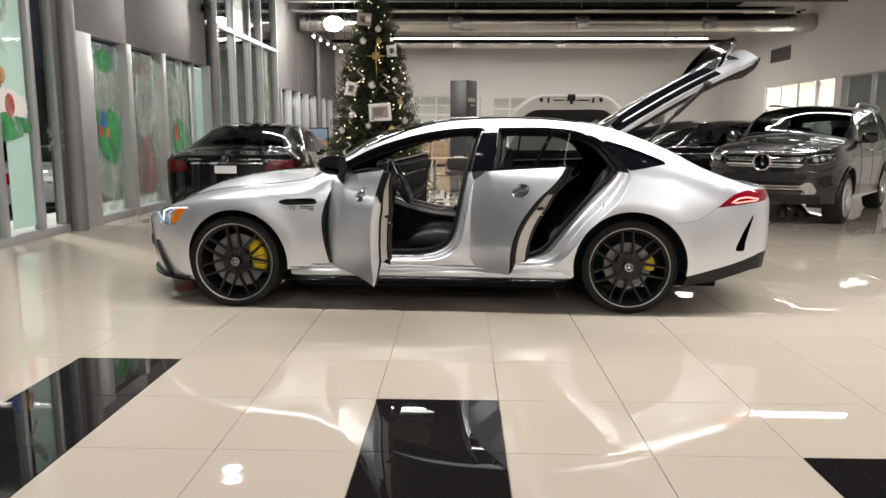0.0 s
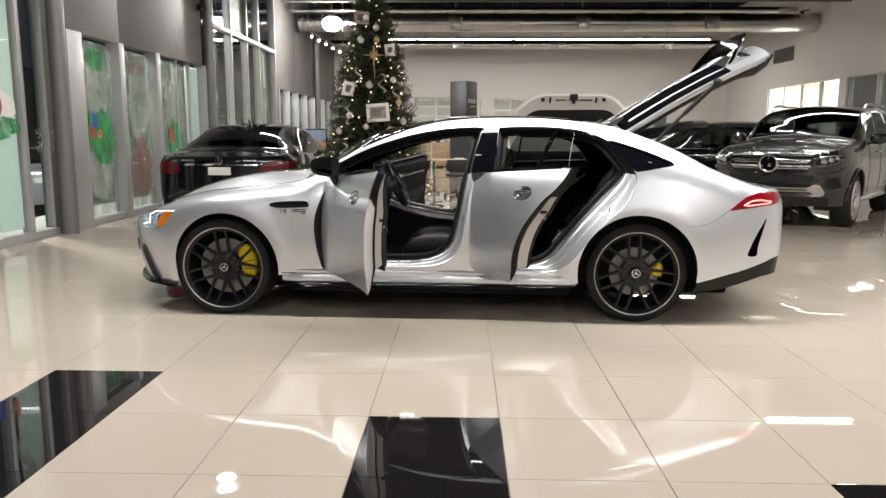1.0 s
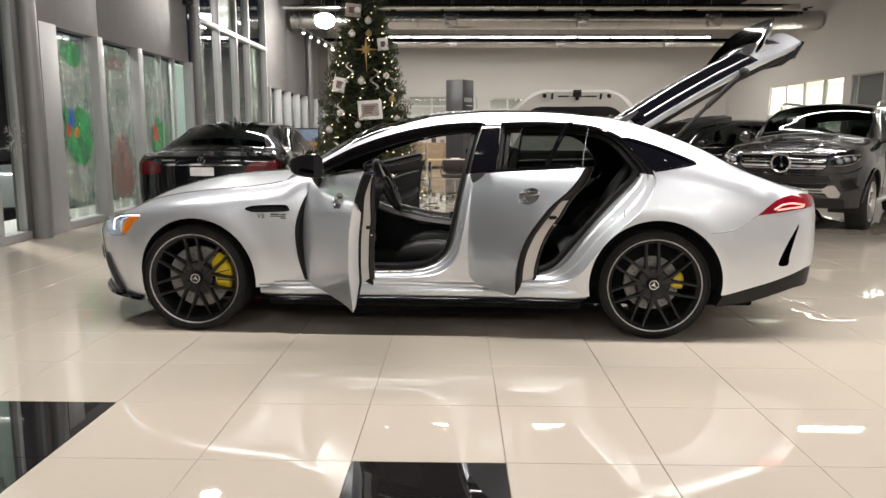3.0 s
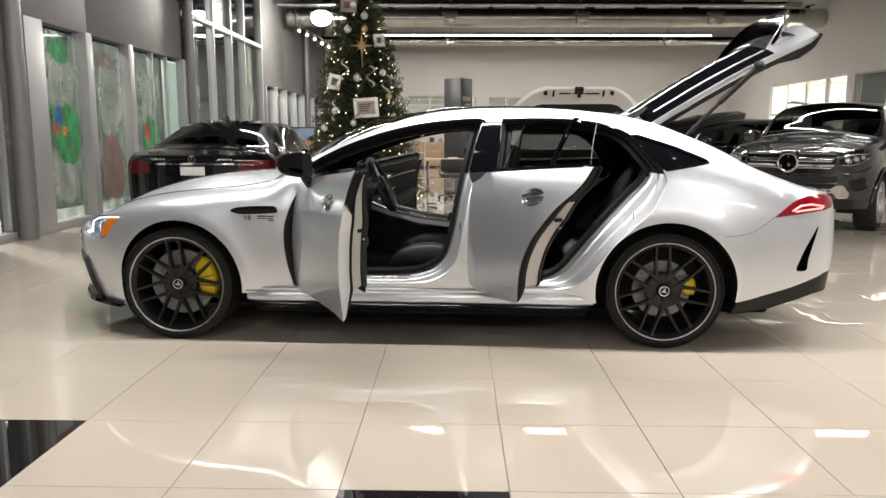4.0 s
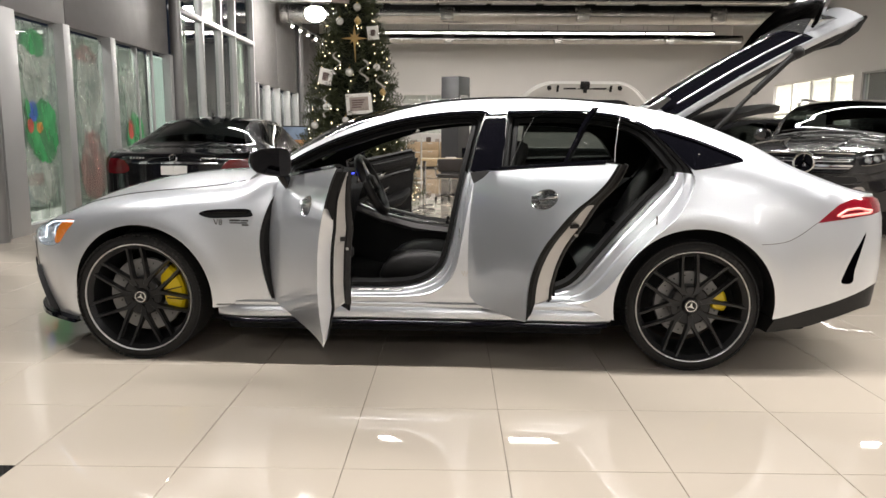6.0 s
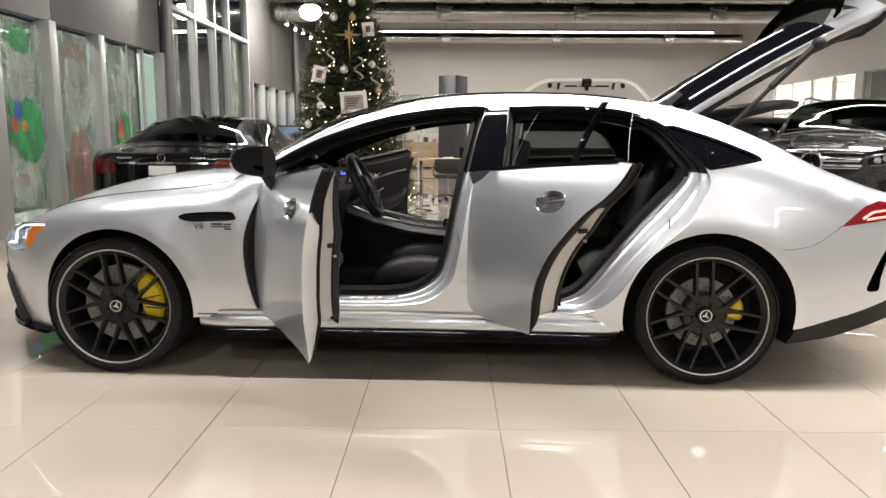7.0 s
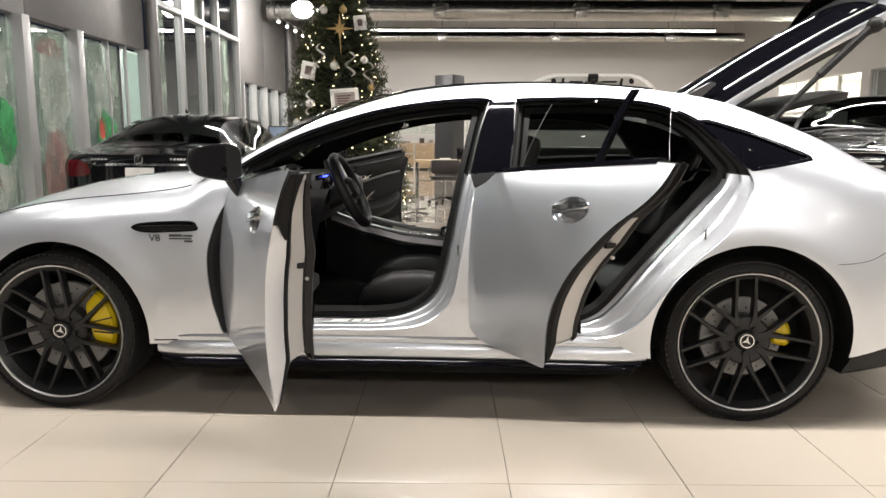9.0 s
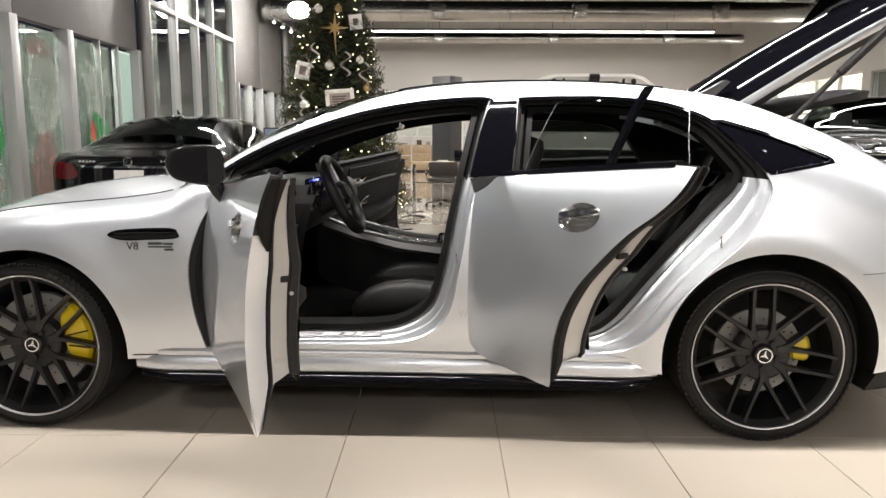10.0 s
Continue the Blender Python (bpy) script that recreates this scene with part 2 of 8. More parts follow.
def solid(name, bm, mat, label="", category="", group="", kind="", smooth=35):
    """A thing that is one mesh."""
    return tagged(part(name, bm, mat, None, "", smooth), label, category, group, kind)


def box(bm, x0, x1, y0, y1, z0, z1, bevel=0.0, m=None, seg=2):
    r = bmesh.ops.create_cube(bm, size=1)
    vs = r["verts"]
    for v in vs:
        v.co = Vector((x0 + (v.co.x + 0.5) * (x1 - x0), y0 + (v.co.y + 0.5) * (y1 - y0), z0 + (v.co.z + 0.5) * (z1 - z0)))
    if bevel:
        es = list({e for v in vs for e in v.link_edges})
        r = bmesh.ops.bevel(bm, geom=es, offset=bevel, segments=seg, profile=0.5, affect="EDGES")
        vs = list({v for f in r["faces"] for v in f.verts} | {v for v in vs if v.is_valid})
    if m is not None:
        bmesh.ops.transform(bm, matrix=m, verts=vs)
    return bm


def ring_loft(bm, rings, closed=True, caps=True):
    """Joins rings of equally many points."""
    vs = [[bm.verts.new(p) for p in r] for r in rings]
    n = len(vs[0])
    for a, b in zip(vs, vs[1:]):
        for i in range(n if closed else n - 1):
            j = (i + 1) % n
            bm.faces.new((a[i], a[j], b[j], b[i]))
    if caps and closed:
        bm.faces.new(vs[0][::-1])
        bm.faces.new(vs[-1])
    return bm


def circle(c, axis, r, n=16, ry=None):
    """Points of a circle round c in the plane across axis."""
    axis = Vector(axis).normalized()
    a = axis.orthogonal().normalized() if abs(axis.z) > 0.99 else Vector((0, 0, 1)).cross(axis).normalized()
    b = axis.cross(a)
    return [Vector(c) + a * (r * math.cos(t)) + b * ((ry or r) * math.sin(t)) for t in (2 * math.pi * i / n for i in range(n))]


def tube(bm, pts, r, n=8, caps=True):
    """A pipe along points; r may be a list."""
    pts = [Vector(p) for p in pts]
    rs = r if isinstance(r, (list, tuple)) else [r] * len(pts)
    rings, ref = [], None
    for i, p in enumerate(pts):
        d = (pts[min(i + 1, len(pts) - 1)] - pts[max(i - 1, 0)]).normalized()
        if ref is None:
            ref = d.orthogonal().normalized()
        ref = (ref - d * ref.dot(d)).normalized()
        q = d.cross(ref)
        rings.append([p + ref * (rs[i] * math.cos(2 * math.pi * k / n)) + q * (rs[i] * math.sin(2 * math.pi * k / n)) for k in range(n)])
    return ring_loft(bm, rings, True, caps)


def lathe(bm, profile, m=None, n=32):
    """Turns (radius, height) points round z."""
    m = m or Matrix()
    rings = [[m @ Vector((r * math.cos(2 * math.pi * k / n), r * math.sin(2 * math.pi * k / n), h)) for k in range(n)] for r, h in profile]
    return ring_loft(bm, rings, True, False)


def ball(bm, c, r, seg=10, squash=1.0):
    bmesh.ops.create_uvsphere(bm, u_segments=seg, v_segments=max(5, seg * 2 // 3), radius=r, matrix=Matrix.Translation(c) @ Matrix.Diagonal((1, 1, squash, 1)))
    return bm


def prism(bm, poly, to3, h0, h1):
    """A slab over a flat polygon; to3(a, b, h) gives the place."""
    return ring_loft(bm, [[to3(a, b, h0) for a, b in poly], [to3(a, b, h1) for a, b in poly]])


def smooth_line(pts, n=8, closed=False):
    """A Catmull-Rom line through points of any dimension."""
    pts = [np.array(p, float) for p in pts]
    out = []
    k = len(pts)
    for i in range(k if closed else k - 1):
        if closed:
            p0, p1, p2, p3 = pts[i - 1], pts[i], pts[(i + 1) % k], pts[(i + 2) % k]
        else:
            p0, p1, p2, p3 = pts[max(i - 1, 0)], pts[i], pts[i + 1], pts[min(i + 2, k - 1)]
        for j in range(n):
            t = j / n
            out.append(0.5 * (2 * p1 + (p2 - p0) * t + (2 * p0 - 5 * p1 + 4 * p2 - p3) * t * t + (3 * p1 - p0 - 3 * p2 + p3) * t ** 3))
    if not closed:
        out.append(pts[-1])
    return out


def resample(poly, n, closed=True):
    pts = [np.array(p, float) for p in poly]
    if closed:
        pts = pts + [pts[0]]
    d = [0.0]
    for a, b in zip(pts, pts[1:]):
        d.append(d[-1] + float(np.linalg.norm(b - a)))
    total = d[-1]
    want = [total * i / (n if closed else n - 1) for i in range(n)]
    arr = np.array(pts)
    return [tuple(float(np.interp(w, d, arr[:, k])) for k in range(arr.shape[1])) for w in want]


def inside(p, poly):
    x, y = p
    hit = False
    for (x0, y0), (x1, y1) in zip(poly, poly[1:] + poly[:1]):
        if (y0 > y) != (y1 > y) and x < (x1 - x0) * (y - y0) / (y1 - y0) + x0:
            hit = not hit
    return hit


def sheet(outer, holes, lift, step, grid=None):
    """Triangulates a flat region with holes and lifts it into space. Gives a mesh with true normals of the lifted surface."""
    pts, edges = [], []
    for poly in [outer] + holes:
        k = len(pts)
        pts += [Vector((p[0], p[1])) for p in poly]
        edges += [(k + i, k + (i + 1) % len(poly)) for i in range(len(poly))]
    xs = [p[0] for p in outer]
    ys = [p[1] for p in outer]
    sx, sy = step if isinstance(step, tuple) else (step, step)
    for a in np.arange(min(xs) + sx / 2, max(xs), sx):
        for b in np.arange(min(ys) + sy / 2, max(ys), sy):
            if inside((a, b), outer) and not any(inside((a, b), h) for h in holes):
                pts.append(Vector((a, b)))
    v2, _, tris, *_ = delaunay_2d_cdt(pts, edges, [], 0, 1e-6)
    keep = []
    for t in tris:
        c = ((v2[t[0]].x + v2[t[1]].x + v2[t[2]].x) / 3, (v2[t[0]].y + v2[t[1]].y + v2[t[2]].y) / 3)
        if inside(c, outer) and not any(inside(c, h) for h in holes):
            keep.append(tuple(t))
    used = sorted({i for t in keep for i in t})
    at = {i: k for k, i in enumerate(used)}
    co, no = [], []
    e = 0.004
    for i in used:
        a, b = v2[i].x, v2[i].y
        p = Vector(lift(a, b))
        n = (Vector(lift(a + e, b)) - Vector(lift(a - e, b))).cross(Vector(lift(a, b + e)) - Vector(lift(a, b - e)))
        co.append(p)
        no.append(n.normalized() if n.length > 1e-12 else Vector((0, 0, 1)))
    return co, no, [tuple(at[i] for i in t) for t in keep]


def sheet_mesh(name, data, mat, flip=False, mirror=False, both=False):
    """Mesh of one or more sheets; mirror turns it over the y = 0 plane, both gives both halves."""
    co, no, tri = [], [], []
    for c, n, t in (data if isinstance(data, list) else [data]):
        for mir in ((False, True) if both else (mirror,)):
            k = len(co)
            s = -1 if mir else 1
            co += [(p.x, s * p.y, p.z) for p in c]
            f = -1 if flip else 1
            no += [(f * q.x, f * s * q.y, f * q.z) for q in n]
            tri += [tuple(k + i for i in (a if (flip == mir) else a[::-1])) for a in t]
    me = bpy.data.meshes.new(name)
    me.from_pydata(co, [], tri)
    for p in me.polygons:
        p.use_smooth = True
    me.normals_split_custom_set_from_vertices(no)
    me.materials.append(M[mat])
    return me
# ---------------------------------------------------------------- the hall
XW, XE, YS, YN, ZC = -4.84, 11.2, -11.0, 27.3, 6.3
T = 0.6096


def structure(name, bm, mat, label, category="wall", smooth=35):
    return solid(name, bm, mat, label, category, "", "structure", smooth)


def slab(name, b, mat, label, category="wall", parent=None, bevel=0.0):
    bm = box(bmesh.new(), *b, bevel)
    return part(name, bm, mat, parent) if parent else structure(name, bm, mat, label, category)


slab("ceiling", (XW - 0.3, XE + 0.3, YS - 0.3, YN + 0.3, ZC, ZC + 0.2), "deck", "black open ceiling deck high over the showroom", "ceiling")
# near wall is out of view, added white to brighten the coupe's flank
slab("wall_south", (XW - 0.3, XE + 0.3, YS - 0.2, YS, 0, ZC), "wall", "unseen white wall added at the near end for reflections")


def wall_with_holes(name, axis, at, thick, a0, a1, z0, z1, holes, mat, label):
    """A wall across axis with rectangular openings (a0, a1, z0, z1)."""
    xs = sorted({a0, a1, *[h[0] for h in holes], *[h[1] for h in holes]})
    zs = sorted({z0, z1, *[h[2] for h in holes], *[h[3] for h in holes]})
    bm = bmesh.new()
    for p, q in zip(xs, xs[1:]):
        for r, s in zip(zs, zs[1:]):
            c = ((p + q) / 2, (r + s) / 2)
            if any(h[0] < c[0] < h[1] and h[2] < c[1] < h[3] for h in holes):
                continue
            if axis == "x":
                box(bm, at, at + thick, p, q, r, s)
            else:
                box(bm, p, q, at, at + thick, r, s)
    bmesh.ops.remove_doubles(bm, verts=bm.verts[:], dist=1e-5)
    return structure(name, bm, mat, label, "wall", 0)


# the back wall with its band of windows, and the lit office behind it
back_holes = [(-4.0, -2.4, 0.9, 2.8), (-1.6, 0.3, 1.3, 2.85), (0.95, 1.25, 0.9, 2.8), (1.7, 4.6, 0.9, 2.8), (5.4, 6.9, 0.9, 2.75), (7.6, 8.9, 0.1, 2.7)]
wall_with_holes("wall_north", "y", YN, 0.2, XW - 0.3, XE + 0.3, 0, ZC, back_holes, "wall", "tall white painted bulkhead wall over office windows")
slab("backdrop", (XW, XE, YN + 4.0, YN + 4.1, 0, 3.2), "wall", "white wall of the office behind the windows", "wall")
slab("office_ceiling", (XW, XE, YN + 0.25, YN + 4.0, 3.2, 3.3), "wall", "white office ceiling", "ceiling")


def window(name, axis, at, a0, a1, z0, z1, cols, rows, label, bar=0.06, mat="frame", pane_mat="glass", depth=0.1):
    """A framed window of cols by rows panes, in the plane axis = at."""
    th = thing(name, Matrix(), label, "window", "", "structure")

    def b(bm, p, q, r, s, d):
        return box(bm, at - d / 2, at + d / 2, p, q, r, s, 0.004) if axis == "x" else box(bm, p, q, at - d / 2, at + d / 2, r, s, 0.004)
    bm = bmesh.new()
    for i in range(cols + 1):
        a = a0 + (a1 - a0) * i / cols
        b(bm, max(a0, a - bar / 2), min(a1, a + bar / 2), z0, z1, depth)
    for j in range(rows + 1):
        z = z0 + (z1 - z0) * j / rows
        b(bm, a0, a1, max(z0, z - bar / 2), min(z1, z + bar / 2), depth * 0.9)
    part("window_frame", bm, mat, th)
    for i in range(cols):
        for j in range(rows):
            p, q = a0 + (a1 - a0) * i / cols + bar / 2, a0 + (a1 - a0) * (i + 1) / cols - bar / 2
            r, s = z0 + (z1 - z0) * j / rows + bar / 2, z0 + (z1 - z0) * (j + 1) / rows - bar / 2
            pane = part("pane", b(bmesh.new(), p, q, r, s, 0.01), pane_mat, th, smooth=0)
            pane.visible_shadow = False
    return th


for i, h in enumerate(back_holes):
    window("window_%d" % (i + 20), "y", YN + 0.1, *h, max(2, round((h[1] - h[0]) / 0.8)), 4 if h[2] > 0.5 else 5, "white gridded office window in the far wall", 0.07, "card")

# right-hand wall
right_holes = [(18.3, 23.2, 1.0, 2.98), (12.0, 17.9, 1.0, 2.95)]
wall_with_holes("wall_east", "x", XE, 0.2, YS, YN, 0, ZC, right_holes, "wall", "tall white painted side wall with office windows")
window("window_6", "x", XE + 0.1, 18.3, 23.2, 1.0, 2.98, 4, 2, "bright lit office window in the side wall", 0.09, "card")
window("window_7", "x", XE + 0.1, 12.0, 17.9, 1.0, 2.95, 4, 1, "dim grey office window in the side wall", 0.09, "frame")
slab("office_floor", (XE + 0.31, XE + 4.6, 11.0, 24.5, -0.06, 0.0), "wall", "pale office floor", "floor")
slab("office_partition", (XE + 0.3, XE + 4.5, 18.05, 18.15, 0, 3.2), "panel", "grey partition between two offices")
slab("office_wall_east", (XE + 4.5, XE + 4.6, 11.0, 24.5, 0, 3.2), "wall", "white rear wall of the side offices")
slab("office_wall_end", (XE + 0.3, XE + 4.5, 24.4, 24.5, 0, 3.2), "wall", "white end wall of the side office")
slab("office_roof", (XE + 0.3, XE + 4.6, 11.0, 24.5, 3.2, 3.3), "wall", "white ceiling over the side offices", "ceiling")
for x, y, w in ((XE + 2.3, 21.0, 900), (2.0, YN + 2.0, 70), (-2.0, YN + 2.0, 70), (XE + 2.3, 15.0, 60)):
    d = bpy.data.lights.new("office_light", "AREA")
    d.shape, d.size, d.size_y, d.energy, d.color = "RECTANGLE", 2.5, 1.2, w, (1, 0.96, 0.9)
    new("office_light", d).matrix_world = pose(x, y, 3.15)

# left-hand wall: columns, glazing, metal panels
def panel_run(name, y0, y1, z0, splits, label):
    th = thing(name, Matrix(), label, "wall", "", "structure")
    ys = [y0, *splits, y1]
    for a, b in zip(ys, ys[1:]):
        part("panel", box(bmesh.new(), XW - 0.16, XW, a + 0.006, b - 0.006, z0, ZC, 0.004), "panel", th)
    part("backing", box(bmesh.new(), XW - 0.2, XW - 0.165, y0, y1, z0 + 0.01, ZC), "dark", th)
    return th


panel_run("wall_west_1", 6.46, 11.75, 2.66, [8.15], "grey metal cladding panels over the shop windows")
panel_run("wall_west_2", 17.65, 22.8, 2.6, [20.2], "grey metal cladding panels over the far windows")
panel_run("wall_west_3", 23.1, YN, 2.6, [25.2], "grey metal cladding panels beside the far corner")
panel_run("wall_west_4", YS, 4.0, 4.6, [-6.0, -1.0], "grey metal cladding panels beside the entrance")
for i, y in enumerate((6.15, 11.83, 22.95)):
    structure("column_%d" % (i + 1), lathe(bmesh.new(), [(0.105, 0), (0.105, ZC)], Matrix.Translation((XW + 0.12, y, 0)), 28), "column", "round grey painted steel column", "column")


def shop_window(name, y0, y1, z0, z1, posts, label, post_w=0.1, transoms=(), fin=0.2, top_rail=False):
    """Tall glazing: posts at the given places (y, or y with a width of its own), panes between them."""
    th = thing(name, Matrix(), label, "window", "", "structure")
    posts = [q if isinstance(q, tuple) else (q, post_w) for q in posts]
    for y, w in posts:
        deep = fin if w > 0.06 else 0.10
        part("mullion", box(bmesh.new(), XW - 0.12, XW - 0.12 + deep, y - w / 2, y + w / 2, z0, z1, 0.004), "frame", th)
    for z in ((z0 + 0.05, *transoms) if not top_rail else (z0 + 0.05, z1 - 0.05, *transoms)):
        part("transom", box(bmesh.new(), XW - 0.11, XW + 0.03, y0, y1, z - 0.05, z + 0.05, 0.004), "frame", th)
    zs = [z0 + 0.1, *transoms, z1 - 0.1]
    for (a, wa), (b, wb) in zip(posts, posts[1:]):
        for c, d in zip(zs, zs[1:]):
            pane = part("pane", box(bmesh.new(), XW - 0.06, XW - 0.05, a + wa / 2, b - wb / 2, c, d), "glass", th, smooth=0)
            pane.visible_shadow = False
    return th


shop_window("window_8", 6.45, 11.75, 0.0, 2.66, [(6.66, 0.40), 8.02, 9.36, (10.42, 0.03), (11.05, 0.05), 11.68], "shop window with grey posts and holiday paint on the glass", 0.17)
shop_window("window_9", 12.1, 17.65, 0.0, ZC, [12.25, 13.6, 14.85, 15.9, 17.5], "tall glazed curtain wall with pale aluminium mullions", 0.08, (3.58,), 0.16)
shop_window("window_10", 17.65, 22.8, 0.0, 2.6, [17.7, 18.9, 20.1, 21.4, 22.7], "far shop window with pale posts", 0.09)
shop_window("window_11", 23.1, YN, 0.0, 2.6, [23.15, 24.5, 25.9, 27.2], "far shop window beside the corner", 0.09)
shop_window("window_12", YS, 4.0, 0.0, 4.6, [-10.9, -9.0, -7.0, -5.0, -3.0, -1.0, 1.0, 2.5, 3.95], "tall shop window beside the entrance", 0.12)
shop_window("door_1", 4.0, 6.06, 0.0, 4.6, [4.05, 4.78, 5.53, (6.055, 0.02)], "glass entrance door with pale aluminium frame", 0.075, (), 0.12)
slab("door_head", (XW - 0.16, XW, 4.0, 6.42, 4.6, ZC), "panel", "grey metal panel over the entrance door")
slab("wall_west_pier", (XW - 0.16, XW - 0.12, 6.06, 6.46, 0.0, 4.6), "panel", "grey metal cover behind the column")

# floor
floor = slab("floor", (XW - 0.2, XE + 0.3, YS - 0.2, YN + 4.2, -0.1, -0.008), "grout", "polished cream floor tiles with black tile strips", "floor")


def is_black(k, j):
    return k % 3 == 0 and j <= -1 - k // 3


def tile_mesh(mat):
    bm = bmesh.new()
    g, e = T / 2 - 0.0015, T / 2 - 0.0027
    ring_loft(bm, [[(-g, -g, -0.008), (g, -g, -0.008), (g, g, -0.008), (-g, g, -0.008)],
                   [(-g, -g, -0.0012), (g, -g, -0.0012), (g, g, -0.0012), (-g, g, -0.0012)],
                   [(-e, -e, 0), (e, -e, 0), (e, e, 0), (-e, e, 0)]])
    return mesh_of(bm, "tile", M[mat], 0)


TILES = {False: tile_mesh("tile"), True: tile_mesh("tile_black")}
rest = {False: bmesh.new(), True: bmesh.new()}
rng = random.Random(4)
near_k, near_j = range(-7, 10), range(-5, 12)
for k in range(-8, 19):
    for j in range(-18, 45):
        b = is_black(k, j)
        c = Vector(((k + 0.5) * T, (j + 0.5) * T, 0))
        if k in near_k and j in near_j:
            tile = part("tile", TILES[b], None, floor)
            tile.matrix_basis = Matrix.Translation(c) @ Euler((rng.gauss(0, 0.0005), rng.gauss(0, 0.0005), 0)).to_matrix().to_4x4()
        else:
            g = T / 2 - 0.0015
            bm = rest[b]
            bm.faces.new([bm.verts.new(c + Vector(p)) for p in ((-g, -g, 0), (g, -g, 0), (g, g, 0), (-g, g, 0))])
for b in rest:
    f = part("tile_field", rest[b], "tile_black" if b else "tile", floor, smooth=0)
    tagged(f, kind="stuff")
# ---------------------------------------------------------------- services under the ceiling
def duct(name, y, z, r, x0, x1, outlets, label, size=1.0):
    """A spiral-wound round duct with seams, hangers and small outlet boxes on its front."""
    th = thing(name, Matrix(), label, "duct", "", "structure")
    bm = bmesh.new()
    n = int((x1 - x0) / 0.06)
    rings = []
    for i in range(n + 1):
        x = x0 + (x1 - x0) * i / n
        k = r + (0.004 if i % 3 == 0 else 0.0)
        rings.append(circle((x, y, z), (1, 0, 0), k, 28))
    ring_loft(bm, rings)
    part("pipe", bm, "duct", th)
    x = x0 + 0.8
    while x < x1:
        bm = bmesh.new()
        tube(bm, [(x - 0.03, y, z), (x - 0.02, y, z), (x + 0.02, y, z), (x + 0.03, y, z)], [r, r + 0.016, r + 0.016, r], 28)
        part("seam", bm, "duct", th)
        x += 1.5
    for x in outlets:
        bm = box(bmesh.new(), x - 0.18 * size, x + 0.18 * size, y - r - 0.12, y - r * 0.55, z - 0.22 * size, z + 0.16 * size, 0.03)
        box(bm, x - 0.22 * size, x + 0.22 * size, y - r - 0.02, y - r * 0.5, z + 0.10 * size, z + 0.15 * size, 0.01)
        part("outlet", bm, "duct", th)
        part("hanger", tube(bmesh.new(), [(x, y, z + r), (x, y, ZC)], 0.012, 6), "pipe", th)
    return th


duct("duct_1", 19.9, 4.70, 0.27, -4.6, 11.15, (-3.7, 0.2, 4.08, 7.93), "large round galvanised air duct hung under the ceiling")
duct("duct_2", 24.5, 4.60, 0.165, -4.6, 10.5, (-3.6, 0.22, 4.05, 7.93), "slimmer round galvanised air duct behind the tube lights", 0.8)
for i, (y, z, r, x1, mat) in enumerate(((19.0, 4.93, 0.068, 9.6, "duct"), (18.0, 5.02, 0.03, XE, "pipe"), (21.4, 5.35, 0.08, XE, "duct"), (17.2, 5.2, 0.022, XE, "pipe"))):
    structure("pipe_%d" % (i + 1), tube(bmesh.new(), [(-4.7, y, z), (x1, y, z)], r, 12), mat, "long straight service pipe under the ceiling", "pipe")
for i, x in enumerate(np.arange(-4, 11, 1.9)):
    structure("joist_%d" % (i + 1), box(bmesh.new(), x - 0.05, x + 0.05, YS, YN, 5.95, 6.25), "deck", "black roof joist under the deck", "joist")
for i, y in enumerate((14.0, 18.6, 22.2, 25.8)):
    structure("girder_%d" % (i + 1), tube(tube(bmesh.new(), [(XW, y, 5.9), (XE, y, 5.9)], 0.035, 8), [(XW, y, 5.45), (XE, y, 5.45)], 0.035, 8), "sign", "dark steel roof girder chords", "joist")

def tube_row(x0, x1, y, z):
    n = round((x1 - x0) / 1.18)
    first = None
    for i in range(n):
        x = x0 + (i + 0.5) * (x1 - x0) / n
        if first is None:
            th = thing("tube_light", pose(x, y, z), "lit fluorescent batten in a hung row", "light", "rows of tube lights")
            part("tube", tube(bmesh.new(), [(-0.56, 0, 0), (0.56, 0, 0)], 0.022, 10), "tube", th)
            part("housing", box(bmesh.new(), -0.585, 0.585, -0.05, 0.05, 0.03, 0.085, 0.008), "pipe", th)
            for s in (-0.575, 0.575):
                part("lamp_holder", box(bmesh.new(), s - 0.014, s + 0.014, -0.025, 0.025, -0.03, 0.03, 0.004), "matt_black", th)
            for s in (-0.5, 0.5):
                part("hanger", tube(bmesh.new(), [(s, 0, 0.08), (s, 0, ZC - z)], 0.004, 5), "pipe", th)
            first = th
        else:
            copy_thing(first, pose(x, y, z))


